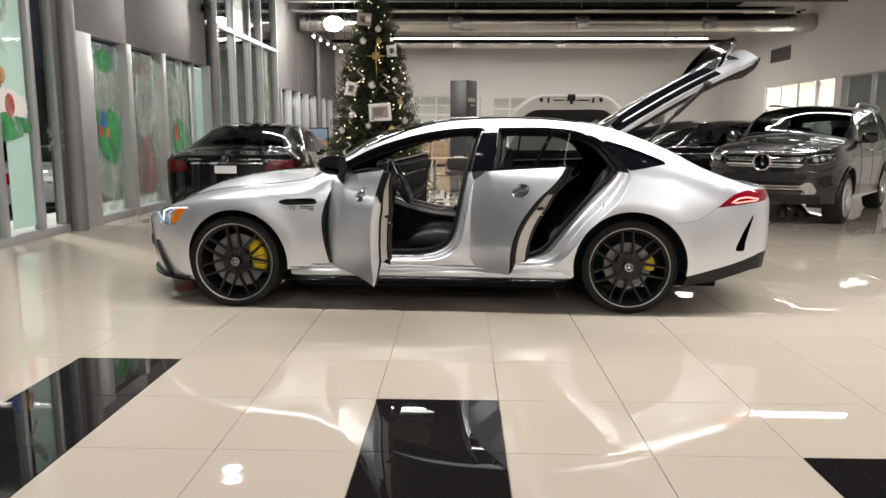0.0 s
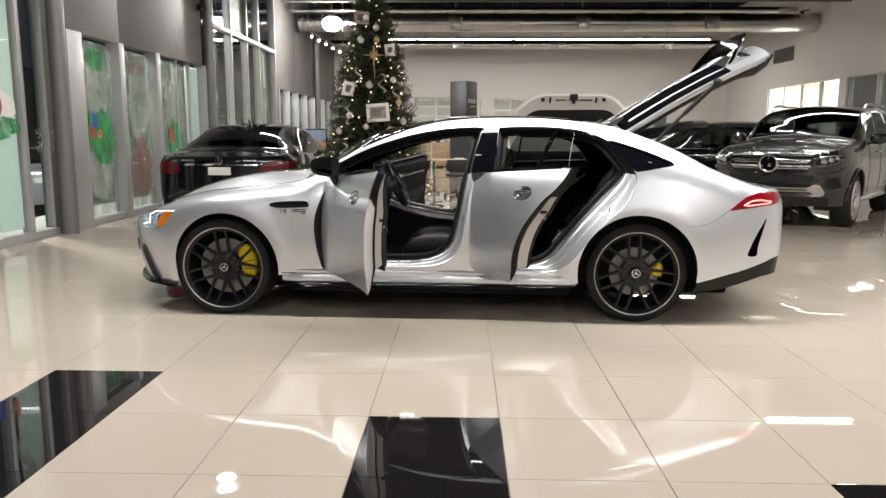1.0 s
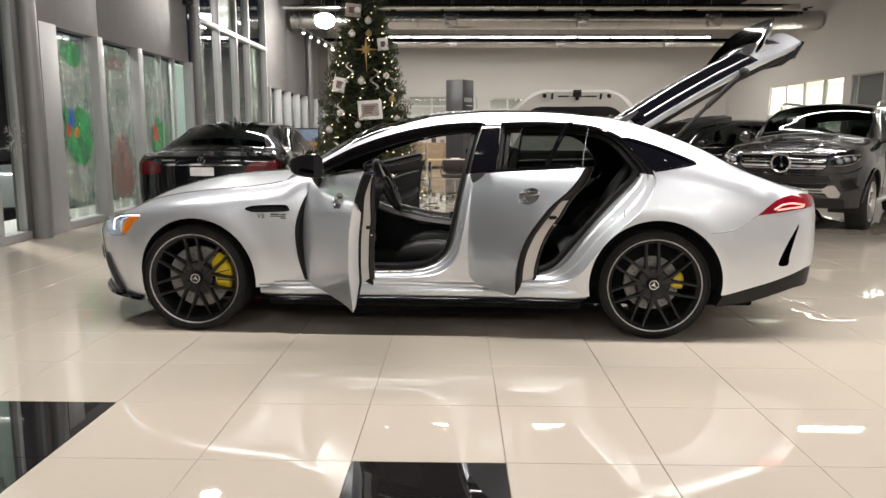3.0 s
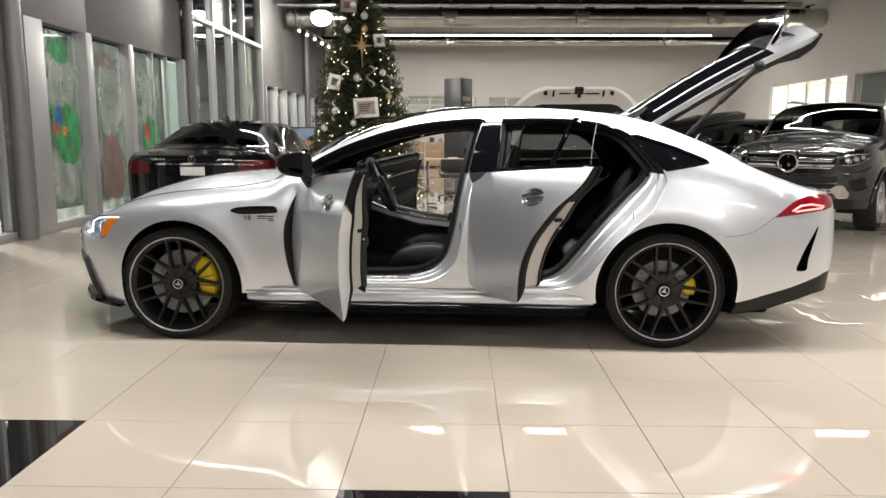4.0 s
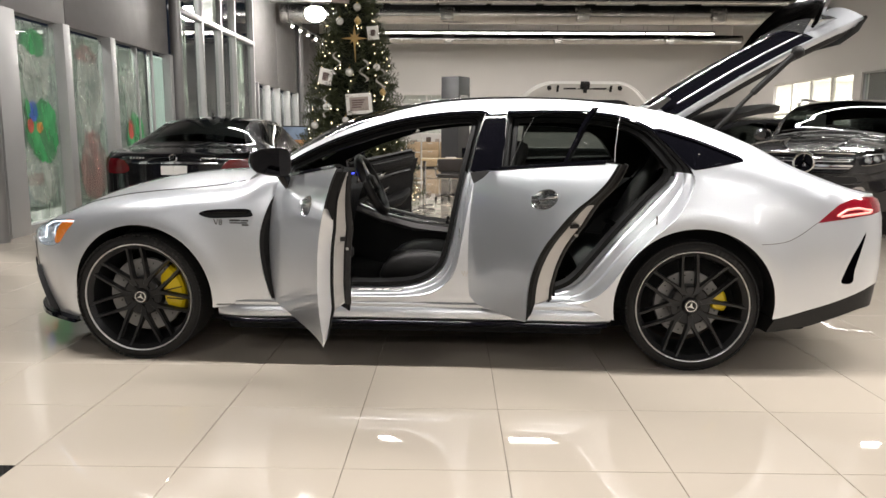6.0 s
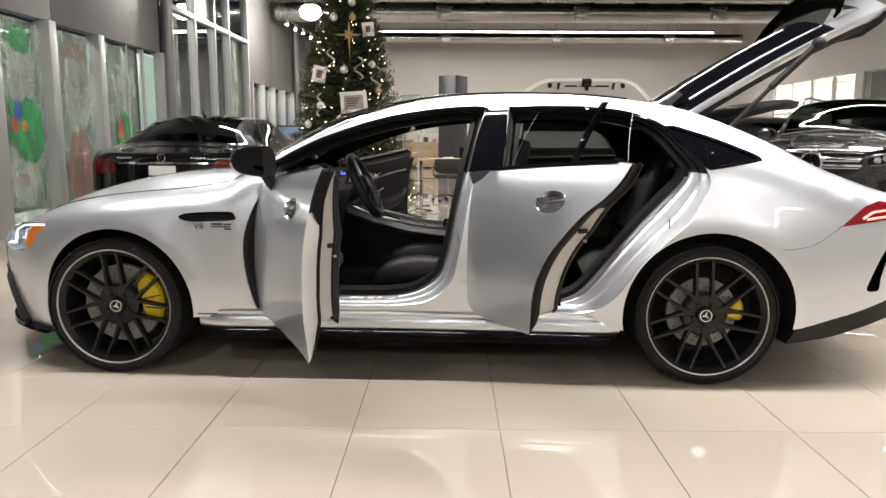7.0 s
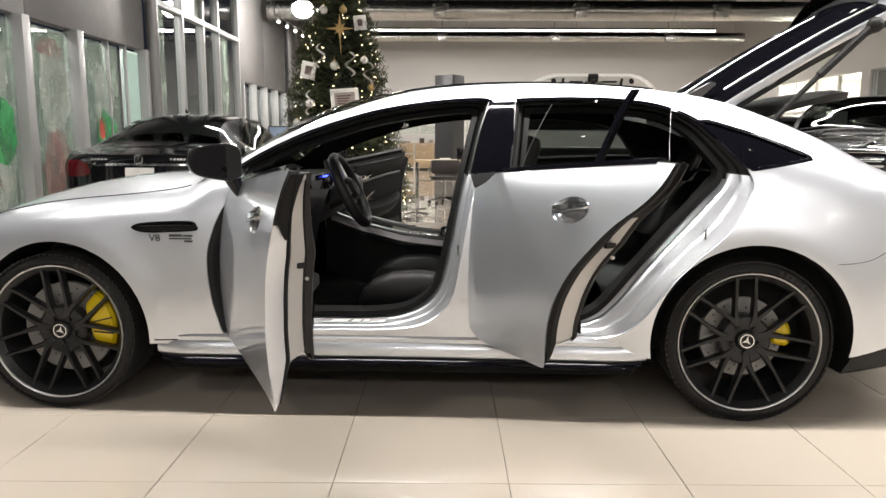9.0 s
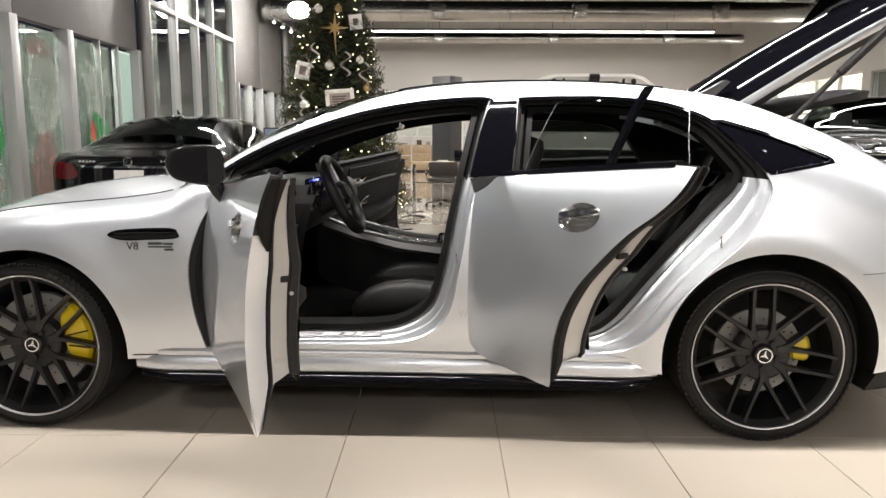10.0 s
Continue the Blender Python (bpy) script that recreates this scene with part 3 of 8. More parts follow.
for row in TUBE_ROWS:
    tube_row(*row)
spot = thing("ceiling_spot", pose(*SPOTS[0]), "small lit ceiling spot on a stem", "light", "ceiling spots")
part("can", lathe(bmesh.new(), [(0.001, 0.16), (0.05, 0.16), (0.055, 0.0), (0.045, 0.0), (0.04, 0.06)], None, 14), "pipe", spot)
part("bulb", ball(bmesh.new(), (0, 0, 0.02), 0.038, 10), "bulb", spot)
part("stem", tube(bmesh.new(), [(0, 0, 0.16), (0, 0, ZC - SPOTS[0][2])], 0.01, 6), "pipe", spot)
for q in SPOTS[1:]:
    copy_thing(spot, pose(*q))
# fittings for all four, the two added near ones as well
for x, y, z in HIGH_BAYS:
    th = thing("high_bay_lamp", pose(x, y, z), "round bright lamp hung under the ceiling", "lamp", "high bay lamps")
    if (x, y, z) == HIGH_BAYS[1]:
        part("shade", lathe(bmesh.new(), [(0.02, 0.34), (0.10, 0.32), (0.16, 0.24), (0.17, 0.20)], None, 20), "pipe", th)
        # ball made wider than the lamp, so its shape takes in the glare
        part("bulb", ball(bmesh.new(), (0, 0, 0.05), 0.27, 20, 0.75), "flood", th)
        part("stem", tube(bmesh.new(), [(0, 0, 0.3), (0, 0, ZC - z)], 0.012, 6), "pipe", th)
        continue
    part("shade", lathe(bmesh.new(), [(0.05, 0.32), (0.09, 0.30), (0.17, 0.12), (0.2, 0.0), (0.19, 0.0), (0.15, 0.12), (0.05, 0.2)], None, 24), "pipe", th)
    part("bulb", ball(bmesh.new(), (0, 0, 0.05), 0.12, 16, 0.8), "bulb", th)
    part("stem", tube(bmesh.new(), [(0, 0, 0.3), (0, 0, ZC - z)], 0.012, 6), "pipe", th)
# ---------------------------------------------------------------- car bodies
def offset_poly(poly, d):
    """Moves a closed polygon inwards by d (outwards when negative)."""
    pts = [np.array(p, float) for p in poly]
    area = sum(a[0] * b[1] - b[0] * a[1] for a, b in zip(pts, pts[1:] + pts[:1]))
    s = 1 if area > 0 else -1
    out = []
    n = len(pts)
    for i in range(n):
        a, b, c = pts[i - 1], pts[i], pts[(i + 1) % n]
        u, v = b - a, c - b
        u, v = u / (np.linalg.norm(u) + 1e-9), v / (np.linalg.norm(v) + 1e-9)
        nu, nv = s * np.array([-u[1], u[0]]), s * np.array([-v[1], v[0]])
        m = nu + nv
        m = m / max(0.6, float(np.dot(m, m)) / 2) if np.linalg.norm(m) > 1e-6 else nu
        out.append(tuple(b + m * d))
    return out


class Shell:
    """The skin of a car. x runs to the rear, near side is y < 0. plan: (x, half width); edge: (x, z, inset) of the upper edge of the flank;
    belt: (x, z); cabin: the four x between which the flank leans in above the belt; crown: (x, rise) of hood and roof over the edge."""

    def __init__(self, plan, edge, belt, cabin, crown, z_mid=0.6, z_low=0.2, tuck=0.045, belt_in=0.05, flares=(), soft=0.0):
        pts = np.array(smooth_line(plan, 14))
        seg = np.hypot(*np.diff(pts, axis=0).T)
        s = np.concatenate([[0], np.cumsum(seg)])
        s = s - np.interp(0.0, pts[:, 0], s)
        self.s, self.x, self.w = s, pts[:, 0], pts[:, 1]
        tx, tw = np.gradient(self.x, s), np.gradient(self.w, s)
        k = np.hypot(tx, tw)
        self.nx, self.nw = tw / k, -tx / k
        self.s0, self.s1 = float(s[0]), float(s[-1])
        e = np.array(smooth_line([(self.at(x), z, i) for x, z, i in edge], 12))
        self.es, self.ez, self.ei = e[:, 0], e[:, 1], e[:, 2]
        b = np.array(belt)
        self.bs, self.bz = [self.at(x) for x in b[:, 0]], b[:, 1]
        c = np.array(smooth_line([(self.at(x), h) for x, h in crown], 10))
        self.cs, self.ch = c[:, 0], c[:, 1]
        self.cabin = [self.at(x) for x in cabin]
        self.z_mid, self.z_low, self.tuck, self.belt_in, self.flares, self.soft = z_mid, z_low, tuck, belt_in, flares, soft

    def at(self, x):
        return float(np.interp(x, self.x, self.s))

    def top(self, s):
        return float(np.interp(s, self.es, self.ez))

    def depth(self, s, z):
        zt, ins, zb = self.top(s), float(np.interp(s, self.es, self.ei)), float(np.interp(s, self.bs, self.bz))
        c = self.cabin
        g = min(1.0, max(0.0, (s - c[0]) / (c[1] - c[0]))) * min(1.0, max(0.0, (c[3] - s) / (c[3] - c[2])))
        g = g * g * (3 - 2 * g)
        zm = self.z_mid
        d = 0.0
        if z < zm:
            d = self.tuck * ((zm - z) / (zm - self.z_low)) ** 2
        else:
            t = min(1.1, (z - zm) / max(0.05, zt - zm))
            d_f = ins * (0.14 * t ** 2 + 0.86 * t ** 7)
            zb = min(zb, zt - 0.03)
            lo = self.belt_in * ((z - zm) / (zb - zm)) ** 2
            q = (z - zb) / max(0.03, zt - zb)
            hi = self.belt_in + (ins - self.belt_in) * (0.8 * q + 0.2 * max(0.0, q) ** 3)
            d_c = 0.5 * (lo + hi + math.sqrt((lo - hi) ** 2 + self.soft ** 2)) - 0.5 * self.soft * max(0.0, min(1.0, 1.3 * q))
            d = (1 - g) * d_f + g * d_c
        for fs, fz, fr, fh in self.flares:
            r = math.hypot(s - fs, z - fz)
            d -= fh * math.exp(-((r - fr) / 0.09) ** 2)
        return d

    def lift(self, s, z, extra=0.0):
        """A place on the near flank, extra metres under the skin."""
        d = self.depth(s, z) + extra
        x, w = np.interp(s, self.s, self.x), np.interp(s, self.s, self.w)
        nx, nw = np.interp(s, self.s, self.nx), np.interp(s, self.s, self.nw)
        return Vector((x + nx * d, -max(0.0, w + nw * d), z))

    def over(self, s, t, extra=0.0):
        """A place on hood, glass or roof; t from -1 (near edge) to 1."""
        e = self.lift(s, self.top(s))
        h = float(np.interp(s, self.cs, self.ch))
        return Vector((e.x, t * -e.y, e.z + h * (1 - t * t) - extra))

    def poly(self, pts, n=0, closed=True):
        """(x, z) points into the skin's own (s, z), smoothed when n is given."""
        p = [(self.at(x), z) for x, z in pts]
        return [tuple(map(float, q)) for q in (smooth_line(p, n, closed) if n else p)]

    def skin(self, outer, holes=(), step=0.045, extra=0.0):
        return sheet(list(outer), [list(h) for h in holes], lambda a, b: self.lift(a, b, extra), step)

    def cover(self, x0, x1, t0=-1.0, t1=1.0, step=(0.04, 0.08), extra=0.0, holes=(), taper=0.0):
        """A piece of the upper surface between two x."""
        a, b = self.at(x0), self.at(x1)
        n = max(2, int((b - a) / 0.04))
        outer = [(a + (b - a) * i / n, t0) for i in range(n)] + [(b, t0 + (t1 - t0) * i / 20) for i in range(20)]
        outer += [(b - (b - a) * i / n, t1) for i in range(n)] + [(a, t1 - (t1 - t0) * i / 20) for i in range(20)]
        return sheet(outer, [list(h) for h in holes], lambda p, q: self.over(p, q, extra), step)

    def ribbon(self, bm, poly_a, da, poly_b, db, n=120, closed=True):
        """A strip between two lines on the flank at two depths."""
        a, b = resample(poly_a, n, closed), resample(poly_b, n, closed)
        return ring_loft(bm, [[self.lift(*p, da) for p in a], [self.lift(*p, db) for p in b]], closed, False)

    def line(self, bm, pts, r=0.003, n=6, extra=0.0):
        return tube(bm, [self.lift(s, z, extra) for s, z in self.poly(pts, 6, False)], r, n)


def outline(shell, low, arches, front_end=None, rear_end=None):
    """The flank's outline: low (x, z) is its lower edge, arches (x, z, r) are cut into it."""
    pts = []
    lows = [(shell.at(x), z) for x, z in low]
    a = front_end if front_end is not None else shell.s0
    b = rear_end if rear_end is not None else shell.s1

    def z_at(s):
        return float(np.interp(s, [p[0] for p in lows], [p[1] for p in lows]))
    s = a
    stops = []
    for x, z, r in arches:
        c = shell.at(x)
        h0, h1 = z_at(c - r), z_at(c + r)
        f0 = math.acos(max(-1, min(1, (h0 - z) / r)))
        f1 = math.acos(max(-1, min(1, (h1 - z) / r)))
        stops.append((c, z, r, f0, f1))
    for c, z, r, f0, f1 in stops:
        end = c - r * math.sin(f0)
        n = max(2, int((end - s) / 0.06))
        pts += [(s + (end - s) * i / n, z_at(s + (end - s) * i / n)) for i in range(n)]
        pts += [(c + r * math.sin(f), z + r * math.cos(f)) for f in np.linspace(-f0, f1, 34)]
        s = c + r * math.sin(f1) + 0.03
    n = max(2, int((b - s) / 0.06))
    pts += [(s + (b - s) * i / n, z_at(s + (b - s) * i / n)) for i in range(n + 1)]
    n = int((b - a) / 0.045)
    pts += [(b - (b - a) * i / n, shell.top(b - (b - a) * i / n)) for i in range(n + 1)]
    return pts


def tyre_mesh(bm, r, w, rim_r):
    """A tyre round y, with rounded shoulders; outer side at -w/2."""
    prof = [(rim_r - 0.012, -w * 0.36), (rim_r + 0.004, -w * 0.47), (rim_r + 0.02, -w * 0.5), (r - 0.045, -w * 0.5), (r - 0.018, -w * 0.47), (r - 0.004, -w * 0.41),
            (r, -w * 0.3), (r, w * 0.3), (r - 0.004, w * 0.41), (r - 0.02, w * 0.48), (rim_r + 0.02, w * 0.5), (rim_r - 0.012, w * 0.4)]
    return lathe(bm, prof, pose(0, 0, 0, -90), 72)


def tread_mesh(bm, r, w):
    """Shallow shoulder blocks round the tread."""
    for k in range(84):
        a = 2 * math.pi * k / 84
        for side in (-1, 1):
            m = Matrix.Rotation(a, 4, "Y") @ Matrix.Translation((0, side * w * 0.40, r - 0.004)) @ Matrix.Rotation(side * 0.35, 4, "Z")
            box(bm, -0.0112, 0.0112, -w * 0.085, w * 0.085, -0.006, 0.0022, 0, m)
    return bm


def make_wheel(parent, m, r=0.345, w=0.27, rim_r=0.292, pairs=7, mats=("rim", "rim_edge"), caliper="yellow", caliper_turn=0.0, caliper_big=True, phase=0.0, detailed=True, disc_r=0.2):
    """A wheel round its y axis; its face looks to -y."""
    wheel = part("wheel", lathe(bmesh.new(), [(rim_r - 0.02, -w * 0.40), (rim_r - 0.03, -w * 0.2), (rim_r - 0.05, w * 0.1), (rim_r - 0.05, w * 0.42)], pose(0, 0, 0, -90), 64), mats[0], parent, m=m)
    part("tyre", tyre_mesh(bmesh.new(), r, w, rim_r), "rubber", wheel)
    if detailed:
        tagged(part("tread", tread_mesh(bmesh.new(), r, w), "rubber", wheel), kind="stuff")
    f = -w * 0.5
    part("rim", lathe(bmesh.new(), [(rim_r - 0.028, f + 0.03), (rim_r - 0.014, f + 0.012), (rim_r - 0.006, f + 0.005)], pose(0, 0, 0, -90), 72), mats[0], wheel)
    part("rim_edge", lathe(bmesh.new(), [(rim_r - 0.005, f + 0.004), (rim_r - 0.003, f - 0.002), (rim_r + 0.001, f - 0.004), (rim_r + 0.003, f + 0.004)], pose(0, 0, 0, -90), 72), mats[1], wheel, "machined bright rim edge")
    for k in range(pairs):
        a0 = 2 * math.pi * k / pairs + phase
        bm = bmesh.new()
        for side in (-1, 1):
            rings = []
            for q, (rad, half, wide, dep, thick) in enumerate(((0.058, 0.024, 0.016, 0.044, 0.04), (0.090, 0.036, 0.0150, 0.036, 0.038), (0.115, 0.040, 0.0125, 0.033, 0.036), (0.16, 0.040, 0.0096, 0.029, 0.036), (0.225, 0.039, 0.0086, 0.023, 0.036), (rim_r - 0.020, 0.038, 0.0092, 0.016, 0.036), (rim_r - 0.010, 0.038, 0.0110, 0.010, 0.030))):
                ca = a0 + side * half / rad
                out = Vector((math.sin(ca), 0, math.cos(ca)))
                tan = Vector((math.cos(ca), 0, -math.sin(ca)))
                p = out * rad
                y = f + dep
                rings.append([p + tan * (wide * a) + Vector((0, y + b * thick, 0)) for a, b in ((-1, 1), (-1, 0.22), (-0.62, 0), (0.62, 0), (1, 0.22), (1, 1))])
            ring_loft(bm, rings)
        part("spoke", bm, mats[0], wheel, smooth=28)
    part("hub", lathe(bmesh.new(), [(0.001, f + 0.030), (0.036, f + 0.030), (0.040, f + 0.036), (0.044, f + 0.048), (0.060, f + 0.047), (0.080, f + 0.043), (0.098, f + 0.043), (0.106, f + 0.050), (0.108, f + 0.10)], pose(0, 0, 0, -90), 40), mats[0], wheel)
    part("cap", lathe(bmesh.new(), [(0.025, f + 0.0285), (0.0255, f + 0.023), (0.030, f + 0.023), (0.031, f + 0.031)], pose(0, 0, 0, -90), 32), "chrome", wheel, "chrome ringed centre cap")
    part("cap_disc", lathe(bmesh.new(), [(0.0005, f + 0.028), (0.0255, f + 0.028)], pose(0, 0, 0, -90), 24), "gloss_black", wheel)
    bm = bmesh.new()
    for k in range(3):
        a = math.radians(120 * k + 12)
        o, t = Vector((math.sin(a), 0, math.cos(a))), Vector((math.cos(a), 0, -math.sin(a)))
        c = Vector((0, f + 0.0265, 0))
        ring_loft(bm, [[c + t * 0.005 + o * 0.002, c + o * 0.0235, c - t * 0.005 + o * 0.002], [c + t * 0.005 + Vector((0, 0.003, 0)), c + o * 0.0235 + Vector((0, 0.003, 0)), c - t * 0.005 + Vector((0, 0.003, 0))]])
    part("cap_emblem", bm, "chrome", wheel, smooth=0)
    if not detailed:
        part("brake_disc", lathe(bmesh.new(), [(0.06, 0.0), (disc_r, 0.0), (disc_r, 0.02)], pose(0, 0, 0, -90), 32), "disc", wheel)
        return wheel
    for k in range(5):
        a = 2 * math.pi * (k + 0.5) / 5
        bm = bmesh.new()
        c = Vector((math.sin(a) * 0.056, 0, math.cos(a) * 0.056))
        tube(bm, [c + Vector((0, f + 0.034, 0)), c + Vector((0, f + 0.06, 0))], 0.011, 8)
        part("wheel_bolt", bm, "matt_black", wheel)
    bm = bmesh.new()
    for k, a in enumerate(np.linspace(0.36, 0.95, 8)):
        for rr, hh in ((r - 0.033, 0.011),) if k % 4 != 3 else ((r - 0.036, 0.006),):
            m2 = Matrix.Rotation(a, 4, "Y") @ Matrix.Translation((0, f - 0.0008, rr))
            box(bm, -0.0075, 0.0075, -0.001, 0.003, -hh, hh, 0, m2)
            if k % 2:
                box(bm, 0.004, 0.015, -0.001, 0.003, hh - 0.005, hh, 0, m2)
    part("tyre_lettering", bm, "tyre_mark", wheel)
    y = f + 0.105
    bm = lathe(bmesh.new(), [(0.075, y), (disc_r, y), (disc_r + 0.002, y + 0.004), (disc_r + 0.002, y + 0.03), (0.075, y + 0.03)], pose(0, 0, 0, -90), 64)
    disc = part("brake_disc", bm, "disc", wheel, "drilled steel brake disc")
    bm = bmesh.new()
    for k in range(48):
        a, rr = 2 * math.pi * k / 48, disc_r * (0.60 + 0.14 * (k % 3))
        c = Vector((math.sin(a) * rr, y - 0.0006, math.cos(a) * rr))
        ring_loft(bm, [circle(c, (0, 1, 0), 0.0042, 8), circle(c + Vector((0, 0.0012, 0)), (0, 1, 0), 0.0042, 8)])
    tagged(part("drill_hole", bm, "dark", wheel, smooth=0), kind="stuff")
    part("disc_hat", lathe(bmesh.new(), [(0.02, y - 0.02), (0.085, y - 0.02), (0.1, y - 0.006), (0.1, y)], pose(0, 0, 0, -90), 40), "rim", wheel)
    # caliper: a thick curved block over the disc's edge
    r0, r1, half = (disc_r - 0.085, disc_r + 0.032, 0.62) if caliper_big else (disc_r - 0.06, disc_r + 0.025, 0.30)
    bm = bmesh.new()
    rings = []
    n = 14
    for i in range(n + 1):
        a = caliper_turn + half * (2 * i / n - 1)
        o = Vector((math.sin(a), 0, math.cos(a)))
        e = 1 - 0.32 * abs(2 * i / n - 1) ** 4
        lo, hi = r0 + (r1 - r0) * (1 - e) * 0.6, r1 - (r1 - r0) * (1 - e) * 0.3
        yy = y - 0.045 * e
        rings.append([o * lo + Vector((0, yy + 0.012, 0)), o * (lo + 0.012) + Vector((0, yy, 0)), o * (hi - 0.014) + Vector((0, yy, 0)), o * hi + Vector((0, yy + 0.014, 0)), o * hi + Vector((0, y + 0.06, 0)), o * lo + Vector((0, y + 0.06, 0))])
    ring_loft(bm, rings)
    cal = part("brake_caliper", bm, caliper, wheel, "bright yellow brake caliper")
    for a in ((-0.34, -0.02, 0.30) if caliper_big else (0.0,)):
        bm = bmesh.new()
        o = Vector((math.sin(caliper_turn + a), 0, math.cos(caliper_turn + a)))
        t = Vector((o.z, 0, -o.x))
        for rr in np.linspace(r0 + 0.03, r1 - 0.02, 5):
            c = o * rr + Vector((0, y - 0.0452, 0))
            box(bm, -0.003, 0.003, -0.002, 0.002, -0.012, 0.012, 0, Matrix.Translation(c) @ Matrix.Rotation(caliper_turn + a, 4, "Y"))
        part("caliper_rib", bm, "dark", wheel)
    return wheel
# ---------------------------------------------------------------- the silver four-door coupe
CAR = pose(0.2147, 2.7893, 0, 0, 0, -2.29)
coupe = thing("coupe_car", CAR, "silver metallic four-door coupe with front and rear doors and tailgate open", "car")
FX, RX, HUB = -1.4755, 1.4755, 0.345
sh = Shell(
    plan=[(-2.46, 0), (-2.44, 0.2), (-2.36, 0.4), (-2.29, 0.52), (-2.17, 0.68), (-2.02, 0.80), (-1.85, 0.88), (-1.47, 0.945), (-1.0, 0.955), (-0.3, 0.945), (0.4, 0.945), (1.0, 0.965),
          (1.47, 0.985), (1.9, 0.965), (2.2, 0.915), (2.42, 0.83), (2.53, 0.70), (2.60, 0.5), (2.64, 0.25), (2.65, 0)],
    edge=[(-2.46, 0.66, 0.05), (-2.40, 0.665, 0.06), (-2.29, 0.69, 0.09), (-2.17, 0.735, 0.12), (-2.0, 0.80, 0.14), (-1.7, 0.872, 0.15), (-1.47, 0.905, 0.15), (-1.1, 0.94, 0.16), (-0.9, 0.975, 0.19),
          (-0.78, 1.04, 0.235), (-0.64, 1.125, 0.265), (-0.48, 1.21, 0.295), (-0.14, 1.342, 0.345), (0.13, 1.40, 0.37), (0.46, 1.424, 0.38), (0.86, 1.416, 0.365), (1.19, 1.378, 0.335), (1.45, 1.318, 0.295), (1.78, 1.19, 0.24),
          (2.0, 1.08, 0.19), (2.2, 1.005, 0.15), (2.36, 0.955, 0.115), (2.5, 0.93, 0.08), (2.6, 0.92, 0.05), (2.65, 0.915, 0.05)],
    belt=[(-2.4, 0.98), (-0.8, 0.985), (0.4, 1.03), (1.2, 1.045), (1.47, 1.04), (1.75, 1.0), (2.0, 0.955), (2.3, 0.90), (2.6, 0.86)],
    cabin=(-1.05, -0.62, 2.05, 2.6),
    crown=[(-2.46, 0.0), (-2.3, 0.035), (-2.0, 0.065), (-1.47, 0.08), (-1.0, 0.075), (-0.78, 0.09), (-0.4, 0.10), (0.0, 0.055), (0.5, 0.028), (1.1, 0.03), (1.5, 0.05), (2.1, 0.05), (2.45, 0.02), (2.65, 0.0)],
    flares=((FX, HUB, 0.42, 0.012), (RX, HUB, 0.46, 0.014)), soft=0.03)

# openings, as seen from the side
F_OUT = sh.poly([(-0.70, 1.045), (-0.62, 1.098), (-0.46, 1.178), (-0.295, 1.240), (-0.128, 1.288), (0.037, 1.320), (0.202, 1.340), (0.352, 1.347), (0.40, 1.335)], 5, False)[:-1] + \
    sh.poly([(0.40, 1.335), (0.345, 1.06), (0.305, 0.868), (0.272, 0.676), (0.228, 0.50), (0.12, 0.40), (-0.05, 0.372), (-0.367, 0.368), (-0.60, 0.345), (-0.725, 0.325), (-0.77, 0.43), (-0.795, 0.57), (-0.798, 0.685), (-0.777, 0.78), (-0.735, 0.88), (-0.68, 0.955)], 5, False)
F_IN = sh.poly([(-0.66, 1.05), (-0.60, 1.080), (-0.464, 1.146), (-0.295, 1.206), (-0.128, 1.256), (0.037, 1.289), (0.202, 1.310), (0.31, 1.316), (0.338, 1.298)], 5, False)[:-1] + \
    sh.poly([(0.338, 1.298), (0.285, 1.057), (0.245, 0.868), (0.208, 0.676), (0.16, 0.53), (0.05, 0.446), (-0.1, 0.42), (-0.367, 0.416), (-0.58, 0.416), (-0.64, 0.45), (-0.67, 0.55), (-0.68, 0.75), (-0.66, 0.95)], 5, False)
R_OUT = sh.poly([(0.50, 1.345), (0.70, 1.350), (0.90, 1.345), (1.092, 1.320), (1.245, 1.258), (1.355, 1.150), (1.435, 1.06)], 5, False)[:-1] + \
    sh.poly([(1.435, 1.06), (1.452, 0.985), (1.375, 0.83), (1.235, 0.695), (1.13, 0.58), (1.03, 0.445), (0.93, 0.368), (0.80, 0.345), (0.60, 0.345), (0.44, 0.35), (0.40, 0.42), (0.42, 0.7), (0.46, 1.0)], 5, False)
R_IN = sh.poly([(0.54, 1.316), (0.70, 1.320), (0.88, 1.315), (1.08, 1.292), (1.21, 1.232), (1.305, 1.128), (1.355, 1.062)], 5, False)[:-1] + \
    sh.poly([(1.355, 1.062), (1.335, 1.0), (1.235, 0.90), (1.10, 0.75), (0.98, 0.60), (0.87, 0.465), (0.78, 0.412), (0.70, 0.40), (0.60, 0.40), (0.50, 0.405), (0.46, 0.45), (0.48, 0.7), (0.51, 1.0)], 5, False)
Q_WIN = sh.poly([(1.275, 1.252), (1.40, 1.222), (1.50, 1.192), (1.61, 1.150), (1.700, 1.112), (1.692, 1.104), (1.60, 1.088), (1.475, 1.068), (1.445, 1.074), (1.375, 1.15)], 4)
HEAD = sh.poly([(-2.20, 0.70), (-2.10, 0.738), (-1.98, 0.752), (-1.85, 0.757), (-1.90, 0.69), (-1.965, 0.62), (-2.08, 0.598), (-2.185, 0.615)], 4)
